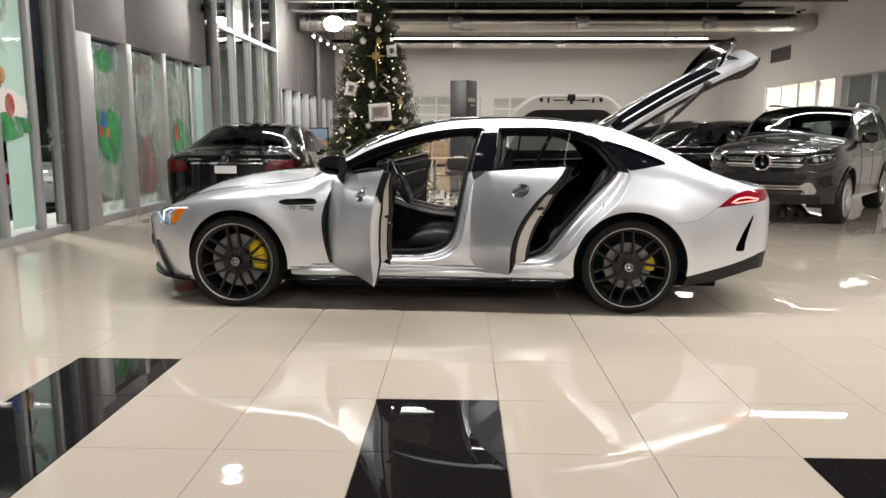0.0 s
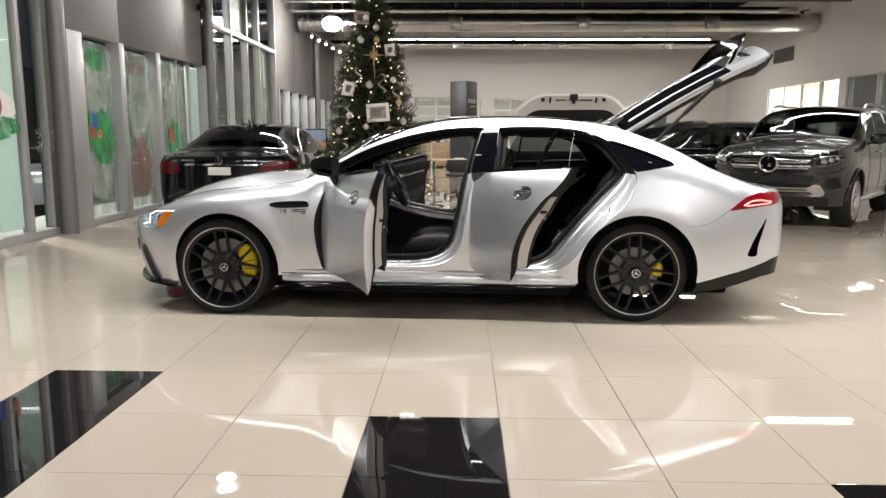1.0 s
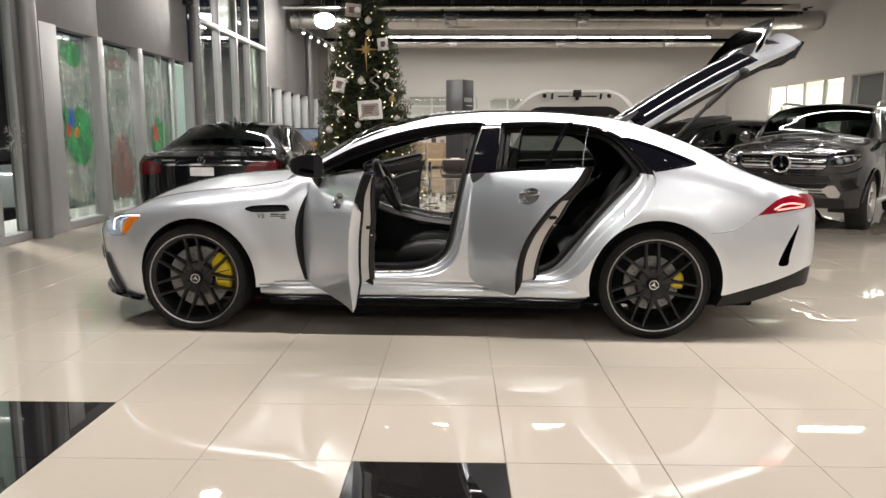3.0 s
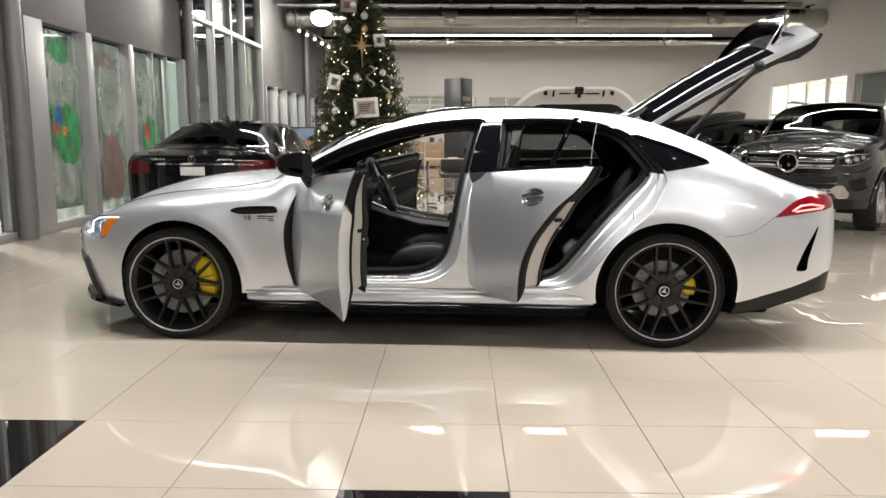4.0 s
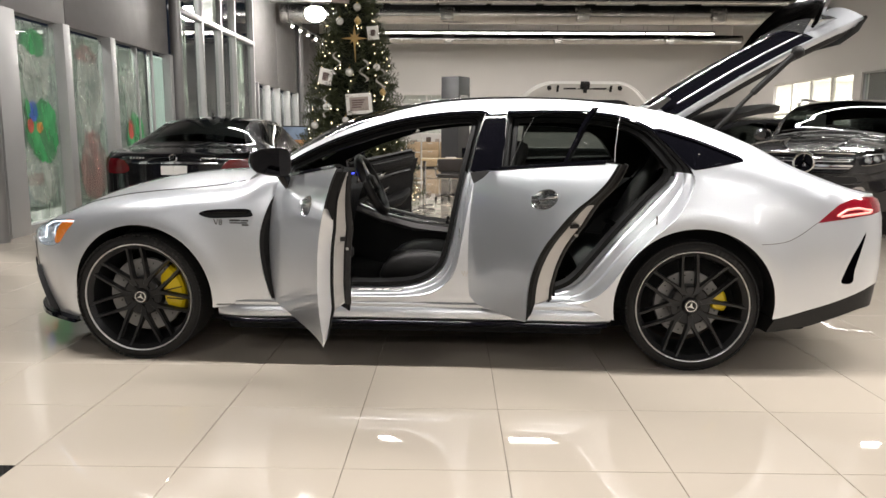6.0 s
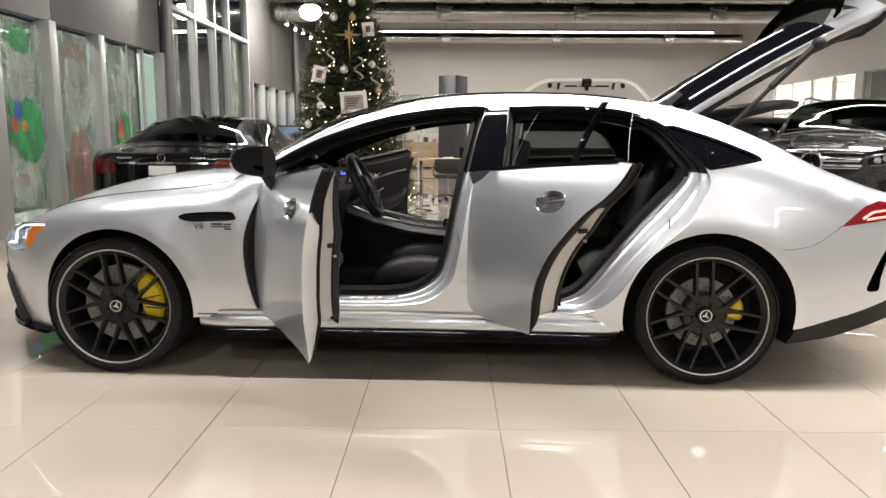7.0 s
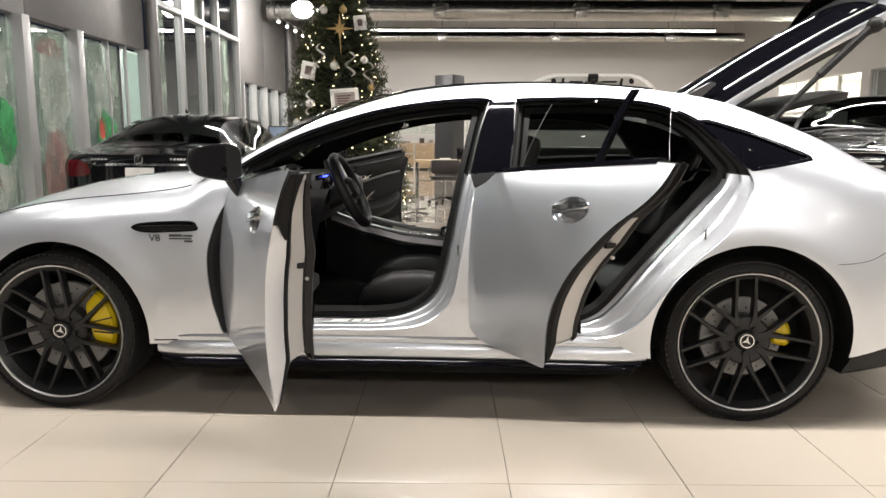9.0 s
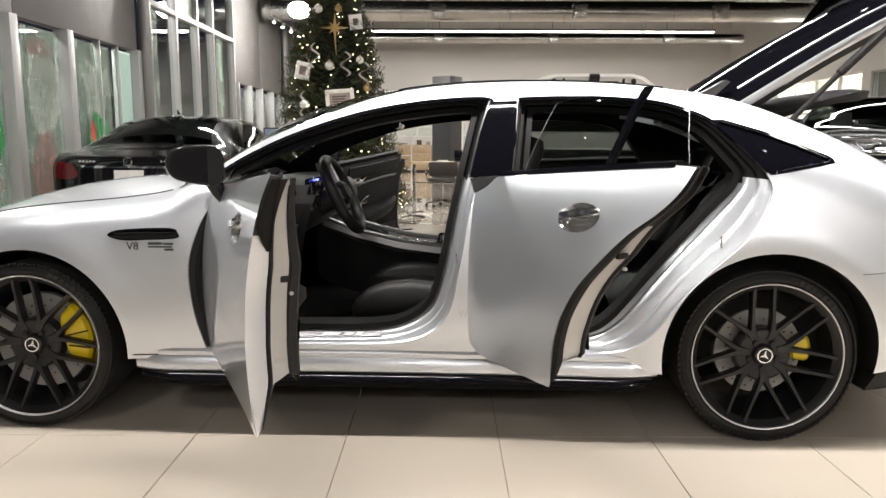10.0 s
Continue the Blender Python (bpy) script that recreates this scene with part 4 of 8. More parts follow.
TAIL = [(sh.at(2.085), 0.79), (sh.at(2.15), 0.838), (sh.at(2.22), 0.882), (sh.at(2.36), 0.918), (sh.at(2.5), 0.912), (sh.at(2.6), 0.895), (sh.at(2.62), 0.86), (sh.at(2.5), 0.838), (sh.at(2.42), 0.826), (sh.at(2.25), 0.808)]
VENT = sh.poly([(-1.118, 0.803), (-1.09, 0.822), (-1.0, 0.831), (-0.865, 0.833), (-0.838, 0.815), (-0.842, 0.794), (-0.95, 0.787), (-1.06, 0.785)], 4)
R_SLIT = sh.poly([(2.37, 0.735), (2.335, 0.69), (2.285, 0.61), (2.25, 0.53), (2.24, 0.478), (2.305, 0.478), (2.31, 0.54), (2.335, 0.63)], 4)
F_SLIT = sh.poly([(-2.235, 0.44), (-2.215, 0.43), (-2.17, 0.33), (-2.12, 0.25), (-2.125, 0.235), (-2.16, 0.245), (-2.20, 0.31), (-2.235, 0.40)], 4)
LOW = [(-2.46, 0.21), (-2.2, 0.20), (-2.05, 0.185), (-1.86, 0.19), (-1.05, 0.30), (0.9, 0.31), (1.05, 0.27), (1.87, 0.285), (2.2, 0.37), (2.45, 0.455), (2.65, 0.47)]
flank = outline(sh, LOW, [(FX + 0.012, HUB, 0.398), (RX, HUB + 0.004, 0.412)])
body_holes = [F_OUT, R_OUT, Q_WIN, HEAD, TAIL, VENT, R_SLIT, F_SLIT]
def pair(name, data, mat, parent, label=""):
    """A fitted sheet on the near side and its mirror image on the far side."""
    for mir in (False, True):
        part(name, sheet_mesh(name, data, mat, mirror=mir), None, parent, label)


body = part("body", sheet_mesh("body", sh.skin(flank, body_holes, 0.04), "silver", both=True), "silver", coupe)
part("hood", sheet_mesh("hood", sh.cover(-2.455, -0.90), "silver"), "silver", coupe)
part("roof", sheet_mesh("roof", sh.cover(0.02, 1.29), "silver"), "silver", coupe)
part("tail_deck", sheet_mesh("tail_deck", sh.cover(2.36, 2.648), "silver"), "silver", coupe)
part("cowl", sheet_mesh("cowl", sh.cover(-0.90, -0.80, extra=0.004), "matt_black"), None, coupe)
part("windscreen", sheet_mesh("windscreen", sh.cover(-0.80, 0.02, extra=0.004), "tint"), None, coupe, "tinted windscreen glass")
part("roof_glass", sheet_mesh("roof_glass", sh.cover(0.12, 1.02, -0.8, 0.8, extra=-0.003), "gloss_black"), None, coupe, "dark glass roof panel")


def both(bm_fn, name, mat, parent, label="", smooth=35):
    """Builds a piece for the near side and its mirror image for the far side."""
    bm = bm_fn()
    if name == "door_seal":
        bmesh.ops.remove_doubles(bm, verts=bm.verts[:], dist=0.0006)
    twin = bm.copy()
    a = part(name, bm, mat, parent, label, smooth)
    bm = twin
    bmesh.ops.transform(bm, matrix=Matrix.Diagonal((1, -1, 1, 1)), verts=bm.verts[:])
    b = part(name, bm, mat, parent, label, smooth)
    return a, b


def round_jamb(o, i):
    """The painted frame between the skin and the door seal, rolled inwards."""
    p, q = resample(o, 120, True), resample(i, 120, True)
    bm = bmesh.new()
    rows = []
    for k, d in ((0.0, 0.012), (0.06, 0.019), (0.26, 0.024), (0.36, 0.030), (0.42, 0.046), (0.66, 0.052), (0.76, 0.060), (0.82, 0.078), (1.0, 0.086)):
        rows.append([sh.lift(a[0] + (b[0] - a[0]) * k, a[1] + (b[1] - a[1]) * k, d) for a, b in zip(p, q)])
    return ring_loft(bm, rows, True, False)


for o, i in ((F_OUT, F_IN), (R_OUT, R_IN)):
    both(lambda: sh.ribbon(bmesh.new(), o, 0.0, o, 0.012), "door_flange", "silver", coupe)
    for jamb in both(lambda: round_jamb(o, i), "door_jamb", "silver", coupe):
        jamb.data.materials.append(M["seal"])
        for f in jamb.data.polygons:
            f.material_index = 1 if f.center.z > 1.03 or (f.center.x < -0.60 and f.center.z > 0.355) else 0
    both(lambda: sh.ribbon(sh.ribbon(bmesh.new(), i, 0.066, offset_poly(i, 0.022), 0.068), offset_poly(i, 0.022), 0.068, offset_poly(i, 0.026), 0.16), "door_seal", "seal", coupe, "black rubber door seal")
both(lambda: sh.ribbon(sh.ribbon(bmesh.new(), Q_WIN, 0.0, Q_WIN, 0.012), Q_WIN, -0.002, offset_poly(Q_WIN, -0.012), -0.001), "quarter_trim", "gloss_black", coupe)
pair("quarter_window", sh.skin(Q_WIN, (), 0.05, 0.008), "gloss_black", coupe, "dark glass quarter window")
# black strip over the jamb, between the fender and the open door
hinge_edge = [q for q in F_OUT if q[0] < sh.at(-0.655) and q[1] < 1.0]
both(lambda: sh.ribbon(bmesh.new(), hinge_edge, 0.010, [(a + 0.10, b) for a, b in hinge_edge], 0.07, 60, False), "hinge_gap_strip", "matt_black", coupe, "black strip filling the door hinge gap")
# arch linings and sills
for x, r in ((FX + 0.012, 0.398), (RX, 0.412)):
    def liner(x=x, r=r):
        bm = bmesh.new()
        c = sh.at(x)
        arc = [(c + r * math.sin(f), HUB + 0.004 + r * math.cos(f)) for f in np.linspace(-1.78, 1.70, 40)]
        ring_loft(bm, [[sh.lift(a, b, 0.0) for a, b in arc], [sh.lift(a, b, 0.014) for a, b in arc]], False, False)
        ring_loft(bm, [[sh.lift(a, b, 0.014) + Vector((0, 0, 0)) for a, b in arc], [Vector((sh.lift(a, b).x, -0.52, b)) for a, b in arc]], False, False)
        ring_loft(bm, [[Vector((x, -0.52, HUB))] * 40, [Vector((sh.lift(a, b).x, -0.52, b)) for a, b in arc]], False, False)
        return bm
    both(liner, "arch_liner", "matt_black", coupe)


def sill(prof, x0=-1.045, x1=1.06):
    def make():
        bm = bmesh.new()
        rings = []
        for x in np.linspace(x0, x1, 40):
            k = min(1, max(0, (x - x0) / 0.16)) * min(1, max(0, (x1 - x) / 0.16))
            w = float(np.interp(sh.at(x), sh.s, sh.w)) - 0.04 * (1 - k) ** 2
            rings.append([Vector((x, -(w + a), b)) for a, b in prof])
        return ring_loft(bm, rings)
    return make


both(sill([(-0.13, 0.395), (-0.055, 0.385), (-0.040, 0.372), (-0.034, 0.362), (-0.042, 0.352), (-0.018, 0.345), (-0.010, 0.335), (-0.012, 0.318), (-0.004, 0.31), (0.004, 0.285), (0.0, 0.262), (-0.016, 0.25), (-0.12, 0.25)]), "sill", "silver", coupe)
both(sill([(-0.10, 0.252), (-0.004, 0.252), (0.012, 0.243), (0.018, 0.232), (0.010, 0.222), (-0.05, 0.212), (-0.3, 0.205), (-0.3, 0.25)], -1.02, 1.04), "sill_blade", "gloss_black", coupe, "glossy black lower sill blade")
part("underbody", box(bmesh.new(), -2.1, 2.2, -0.62, 0.62, 0.15, 0.27, 0.02), "carpet", coupe)
part("floor_pan", box(bmesh.new(), -1.0, 1.02, -0.90, 0.90, 0.175, 0.245, 0.02), "carpet", coupe)

# front end
both(lambda: sh.ribbon(sh.ribbon(bmesh.new(), F_SLIT, 0.0, F_SLIT, 0.05), F_SLIT, 0.05, offset_poly(F_SLIT, 0.03), 0.06), "air_curtain", "gloss_black", coupe)
pair("air_curtain_backing", sh.skin(F_SLIT, (), 0.04, 0.045), "gloss_black", coupe)
both(lambda: ring_loft(bmesh.new(), [[sh.lift(s, 0.19, -0.03) + Vector((0, 0, q[1])) + Vector((0, q[0], 0)) for q in ((-0.012, 0.012), (-0.018, -0.006), (0.12, -0.012), (0.12, 0.02), (0.03, 0.022))] for s in np.linspace(sh.s0, sh.at(-1.87), 30)]), "front_lip", "gloss_black", coupe, "glossy black front splitter")
both(lambda: ring_loft(bmesh.new(), [[sh.lift(sh.at(x) + a * k, z, -b * k) for a, b in ((-0.014, -0.006), (-0.010, 0.026), (0.008, 0.030), (0.016, 0.012), (0.016, -0.006))] for x, z, k in ((-2.205, 0.465, 0.5), (-2.195, 0.44, 0.9), (-2.165, 0.38, 1.0), (-2.13, 0.31, 1.1), (-2.095, 0.25, 1.2), (-2.082, 0.225, 1.1), (-2.078, 0.212, 0.6))]), "bumper_fin", "matt_black", coupe, "black fin on the front bumper corner")
GRILLE = [(sh.s0, 0.30), (sh.at(-2.30), 0.31), (sh.at(-2.25), 0.42), (sh.at(-2.30), 0.58), (sh.at(-2.40), 0.62), (sh.s0, 0.625)]
pair("grille", sh.skin(GRILLE, (), 0.04, -0.004), "gloss_black", coupe)


def head_slats():
    bm = bmesh.new()
    for k in range(12):
        s = sh.s0 + 0.03 + 0.042 * k
        ring_loft(bm, [[sh.lift(s - 0.007, z, -0.006), sh.lift(s, z, -0.016), sh.lift(s + 0.007, z, -0.006)] for z in (0.33, 0.42, 0.52, 0.60)])
    return bm


both(head_slats, "grille_slat", "chrome", coupe)
both(lambda: sh.ribbon(bmesh.new(), HEAD, 0.0, HEAD, 0.06), "headlight_bowl", "lamp_clear", coupe)
pair("headlight_back", sh.skin(HEAD, (), 0.03, 0.058), "lamp_clear", coupe)
pair("headlight_lens", sh.skin(HEAD, (), 0.03, 0.001), "lens", coupe, "clear headlight lens")
AMB = sh.poly([(-1.985, 0.742), (-1.87, 0.748), (-1.905, 0.69), (-1.965, 0.635), (-2.05, 0.612), (-2.05, 0.655)], 3)
pair("amber_reflector", sh.skin(AMB, (), 0.03, 0.035), "amber", coupe, "amber side reflector in the headlight")
both(lambda: tube(bmesh.new(), [sh.lift(sh.at(x), z, 0.03) for x, z in ((-2.175, 0.695), (-2.10, 0.725), (-2.0, 0.738), (-1.88, 0.744))], 0.005, 8), "running_light", "drl", coupe, "lit white running light")
both(lambda: tube(bmesh.new(), [sh.lift(sh.at(x), z, 0.03) for x, z in ((-2.16, 0.69), (-2.15, 0.63))], 0.005, 8), "running_light", "drl", coupe)

# rear end
pair("tail_light", sh.skin(TAIL, (), 0.03, -0.001), "red_lens", coupe, "slim red tail light, lit")
both(lambda: tube(bmesh.new(), [sh.lift(s, z, -0.004) for s, z in ((sh.at(2.20), 0.826), (sh.at(2.26), 0.855), (sh.at(2.33), 0.862), (sh.at(2.42), 0.848), (sh.at(2.40), 0.838), (sh.at(2.22), 0.822))], 0.006, 6), "tail_light_guide", "red_glow", coupe)
both(lambda: sh.ribbon(bmesh.new(), R_SLIT, 0.0, R_SLIT, 0.05), "bumper_vent", "gloss_black", coupe)
pair("bumper_vent_backing", sh.skin(R_SLIT, (), 0.04, 0.045), "gloss_black", coupe)
DIFF = [(sh.at(1.865), 0.215), (sh.at(2.1), 0.245), (sh.at(2.38), 0.325), (sh.at(2.5), 0.33), (sh.s1, 0.30), (sh.s1, 0.468), (sh.at(2.45), 0.457), (sh.at(2.2), 0.372), (sh.at(1.9), 0.29)]
pair("diffuser", sh.skin(DIFF, (), 0.05, 0.006), "matt_black", coupe, "black rear diffuser")
both(lambda: sh.ribbon(bmesh.new(), DIFF, 0.006, DIFF, 0.2, 80), "diffuser_edge", "matt_black", coupe)
for y in (-0.62, -0.50, 0.50, 0.62):
    part("exhaust_tip", tube(bmesh.new(), [(2.30, y, 0.36), (2.52, y, 0.365)], 0.04, 16, False), "chrome", coupe)
both(lambda: sh.line(bmesh.new(), [(2.085, 0.792), (2.0, 0.735), (1.93, 0.70), (1.85, 0.688), (1.79, 0.685)], 0.0016), "bumper_seam", "seam_grey", coupe)
both(lambda: sh.line(bmesh.new(), [(-1.045, 0.317), (-0.9, 0.318), (-0.72, 0.325)], 0.003), "fender_seam", "seal", coupe)
both(lambda: tube(bmesh.new(), [sh.over(s, -0.985) for s in np.linspace(sh.at(-2.3), sh.at(-0.92), 30)], 0.0035, 6), "hood_seam", "seal", coupe)
both(lambda: tube(bmesh.new(), [sh.over(s, -0.90, -0.002) for s in np.linspace(sh.at(0.0), sh.at(1.1), 30)], 0.006, 6), "roof_strip", "gloss_black", coupe)
both(lambda: sh.ribbon(bmesh.new(), F_OUT[:41], -0.003, [(a, b + 0.012) for a, b in F_OUT[:41]], -0.003, 80, False), "window_trim", "gloss_black", coupe)
both(lambda: sh.ribbon(bmesh.new(), R_OUT[:31], -0.003, [(a, b + 0.012) for a, b in R_OUT[:31]], -0.003, 80, False), "window_trim", "gloss_black", coupe)
# fender vent and badge
both(lambda: sh.ribbon(sh.ribbon(bmesh.new(), VENT, -0.003, VENT, 0.03), VENT, -0.003, offset_poly(VENT, 0.006), -0.003), "fender_vent", "gloss_black", coupe, "black fender vent with a chrome fin")
pair("fender_vent_backing", sh.skin(VENT, (), 0.04, 0.02), "matt_black", coupe)
both(lambda: tube(bmesh.new(), [sh.lift(sh.at(x), z, 0.004) for x, z in ((-1.09, 0.812), (-1.0, 0.816), (-0.86, 0.817))], 0.005, 6), "vent_fin", "gloss_black", coupe)


def side_badge():
    bm = bmesh.new()
    for x0, x1, z0, z1 in ((-0.955, -0.86, 0.757, 0.763), (-0.955, -0.90, 0.768, 0.778), (-0.89, -0.855, 0.745, 0.753), (-0.895, -0.855, 0.768, 0.776)):
        n = 4
        ring_loft(bm, [[sh.lift(sh.at(x), z0, -0.003), sh.lift(sh.at(x), z1, -0.003), sh.lift(sh.at(x), z1, 0.002), sh.lift(sh.at(x), z0, 0.002)] for x in np.linspace(x0, x1, n)])
    return bm


both(side_badge, "fender_badge", "dark_alu", coupe)


def lettering(text, size, depth, parent, name, mat, m):
    """Raised letters in the built-in font, turned into a mesh."""
    c = bpy.data.curves.new(name, "FONT")
    c.body, c.size, c.extrude, c.resolution_u = text, size, depth, 2
    tmp = bpy.data.objects.new(name, c)
    me = bpy.data.meshes.new_from_object(tmp)
    bpy.data.objects.remove(tmp)
    bpy.data.curves.remove(c)
    me.materials.clear()
    me.materials.append(M[mat])
    return part(name, me, None, parent, m=m)


p = sh.lift(sh.at(-1.04), 0.748, -0.003)
lettering("V8", 0.044, 0.0015, coupe, "fender_letters", "dark_alu", Matrix.Translation(p) @ pose(0, 0, 0, 90, 0, 0))

# B pillar: glossy upper cover and a grey foot
B_UP = sh.poly([(0.385, 1.338), (0.50, 1.342), (0.492, 1.2), (0.478, 1.05), (0.31, 1.035), (0.345, 1.2)])
B_LOW = sh.poly([(0.31, 1.033), (0.478, 1.048), (0.425, 0.967), (0.335, 0.967), (0.322, 0.99)])
pair("pillar_cover", sh.skin(B_UP, (), 0.05, -0.004), "gloss_black", coupe, "glossy black door pillar cover")
pair("pillar_foot", sh.skin(B_LOW, (), 0.05, -0.003), "matt_black", coupe)
both(lambda: sh.line(bmesh.new(), [(0.497, 1.343), (0.488, 1.2), (0.474, 1.05)], 0.0035), "pillar_trim", "dark_alu", coupe)
both(lambda: sh.line(bmesh.new(), [(0.383, 1.338), (0.342, 1.2), (0.306, 1.035)], 0.0035), "pillar_trim", "dark_alu", coupe)

# wheels
for x, side, big, turn, dr in ((FX, -1, True, 1.35, 0.2), (RX, -1, False, 1.45, 0.172), (FX, 1, True, 1.35, 0.2), (RX, 1, False, 1.45, 0.172)):
    m = Matrix.Translation((x, side * 0.81, HUB)) @ (Matrix() if side < 0 else pose(0, 0, 0, 0, 0, 180))
    make_wheel(coupe, m, caliper_turn=turn, caliper_big=big, phase=-0.075, disc_r=dr)
# ---------------------------------------------------------------- doors of the coupe
F_DOOR = sh.poly([(-0.665, 0.345), (-0.69, 0.42), (-0.705, 0.6), (-0.70, 0.75), (-0.67, 0.88), (-0.65, 0.99)], 4, False)[:-1] + \
    sh.poly([(-0.65, 0.998), (-0.5, 1.008), (-0.1, 1.026), (0.30, 1.044), (0.46, 1.05)], 5, False)[:-1] + \
    sh.poly([(0.47, 1.045), (0.455, 0.98), (0.425, 0.88), (0.392, 0.75), (0.385, 0.6), (0.382, 0.45), (0.382, 0.34)], 4, False)[:-1] + \
    sh.poly([(0.372, 0.322), (0.2, 0.34), (-0.3, 0.338), (-0.66, 0.338)], 4, False)
R_DOOR = sh.poly([(0.43, 0.352), (0.36, 0.40), (0.335, 0.55), (0.328, 0.75), (0.325, 0.93), (0.33, 0.958)], 4, False)[:-1] + \
    sh.poly([(0.33, 0.962), (0.44, 1.0), (0.50, 1.043), (0.54, 1.046), (0.8, 1.056), (1.2, 1.068), (1.43, 1.074)], 3, False)[:-1] + \
    sh.poly([(1.452, 1.066), (1.425, 1.005), (1.36, 0.945), (1.25, 0.875), (1.13, 0.775), (1.04, 0.69), (0.965, 0.585), (0.918, 0.47), (0.895, 0.355)], 5, False)[:-1] + \
    sh.poly([(0.885, 0.340), (0.86, 0.336), (0.7, 0.338), (0.5, 0.343)], 3, False)
F_WIN = sh.poly([(-0.76, 1.0), (-0.60, 1.082), (-0.40, 1.18), (-0.1, 1.28), (0.2, 1.325), (0.38, 1.33), (0.42, 1.2), (0.455, 1.05), (0.2, 1.04), (-0.3, 1.018)])
R_WIN = sh.poly([(0.632, 1.045), (0.62, 1.18), (0.60, 1.308), (0.75, 1.318), (0.90, 1.318), (1.10, 1.305), (1.27, 1.275), (1.34, 1.175), (1.405, 1.072), (1.2, 1.064), (0.9, 1.056)])
HINGE_F, HINGE_R = (-0.712, -0.905), (0.33, -0.90)


def mirrored(m):
    return Matrix.Diagonal((1, -1, 1, 1)) @ m @ Matrix.Diagonal((1, -1, 1, 1))


def swing(hinge, degrees, rise):
    """A door turned open round its hinge; its free end rises a little."""
    return Matrix.Translation((*hinge, 0)) @ pose(0, 0, 0, 0, 0, -degrees) @ pose(0, 0, 0.0, 0, -rise, 0) @ Matrix.Translation((-hinge[0], -hinge[1], 0))


def make_door(name, poly, m, far, label, glass_poly=None, window_mat="tint", handle=(0, 0), span=(0.22, 0.62), low=0.43, depth=(0.012, 0.05, 0.10, 0.135), foot=1.0):
    """A car door: outer skin, hem, shut face, inner trim, seal, handle. Built closed, then swung by m."""
    flipm = Matrix.Diagonal((1, -1, 1, 1))
    mm = mirrored(m) if far else m

    def add(nm, data, mat, parent, lab="", smooth=35):
        if isinstance(data, tuple):
            me = sheet_mesh(nm, data, mat, mirror=far)
            return part(nm, me, None, parent, lab)
        if nm in ("door_seal", "door_hem", "shut_face", "inner_trim_edge"):
            bmesh.ops.remove_doubles(data, verts=data.verts[:], dist=0.0006)
        if far:
            bmesh.ops.transform(data, matrix=flipm, verts=data.verts[:])
        return part(nm, data, mat, parent, lab, smooth)
    door = add(name, sh.skin(poly, (handle_bowl(*handle),), 0.045), "silver", coupe, label)
    door.matrix_basis = mm
    d1, d2, d3, d4 = depth
    ring0 = resample(poly, 150, True)

    def inset(d, lift=0.0):
        """The door's outline drawn in by d; below, it also moves up by lift."""
        out = []
        for (a, b), (a0, b0) in zip(resample(offset_poly(poly, d), 150, True), ring0):
            k = max(0.0, min(1.0, (low + 0.12 - b) / 0.2))
            out.append((a, b + lift * foot * k))
        return out

    def band(bm, p, dp, q, dq):
        """A strip between two rings; its depth fades towards the door's foot."""
        def fade(b):
            return max(0.25, min(1.0, 0.25 + (b - 0.33) / (low - 0.30))) * (1 - 0.5 * max(0.0, min(1.0, (b - 0.80) / 0.24)))
        return ring_loft(bm, [[sh.lift(a, b, dp * fade(b)) for a, b in p], [sh.lift(a, b, dq * fade(b)) for a, b in q]], True, False)
    hem, step1, step2, face, rim = inset(0.004), inset(0.008, 0.01), inset(0.018, 0.02), inset(0.028, 0.05), inset(0.036, 0.07)
    bm = band(bmesh.new(), ring0, 0.0, hem, 0.006)
    band(bm, hem, 0.006, step1, d1)
    hem_part = add("door_hem", bm, "silver", door)
    if poly is F_DOOR:
        # dark cap on the upper corner of the shut face
        hem_part.data.materials.append(M["cap_grey"])
        for f in hem_part.data.polygons:
            f.material_index = 1 if f.center.z > 0.885 and f.center.x > 0.3 else 0
    bm = band(bmesh.new(), step1, d1 - 0.001, [(a, b) for a, b in inset(-0.002, 0.01)], d1 + 0.3 * (d2 - d1))
    band(bm, inset(-0.002, 0.01), d1 + 0.3 * (d2 - d1), inset(0.003, 0.015), d1 + 0.8 * (d2 - d1))
    band(bm, inset(0.003, 0.015), d1 + 0.8 * (d2 - d1), step2, d2)
    add("door_seal", bm, "seal", door, "black rubber seal round the door's edge")
    bm = band(bmesh.new(), step2, d2 - 0.002, face, d2 + 0.006)
    band(bm, face, d2 + 0.006, inset(0.034, 0.06), d3)
    rim_face = add("shut_face", bm, "steel_cap", door, "pale painted shut face of the door")
    if far or poly is R_DOOR:
        rim_face.data.materials.append(M["seal"])
        for f in rim_face.data.polygons:
            f.material_index = 1 if f.center.z > (0.45 if far else 0.90) else 0
    bulge = inset(0.024, 0.06)
    rim2 = inset(0.060, 0.11)
    bm = band(bmesh.new(), inset(0.034, 0.06), d3 - 0.002, bulge, d3 + 0.004)
    band(bm, bulge, d3 + 0.004, bulge, d4 - 0.012)
    band(bm, bulge, d4 - 0.012, rim2, d4)
    add("inner_trim_edge", bm, "leather", door)
    trim_d = d4 - 0.004
    add("inner_trim", sh.skin(rim2, (), 0.06, trim_d), "trim_black", door, "black leather inner door trim")
    xs = [p[0] for p in poly]
    zs = [p[1] for p in poly]
    a, b = min(xs), max(xs)
    # armrest, upper roll and lower pocket on the inner face
    rings, roll, pocket = [], [], []
    for i in range(17):
        q = i / 16
        s = a + (b - a) * (span[0] + span[1] * q)
        h = math.sin(math.pi * min(1, q * 0.9 + 0.1)) ** 0.5
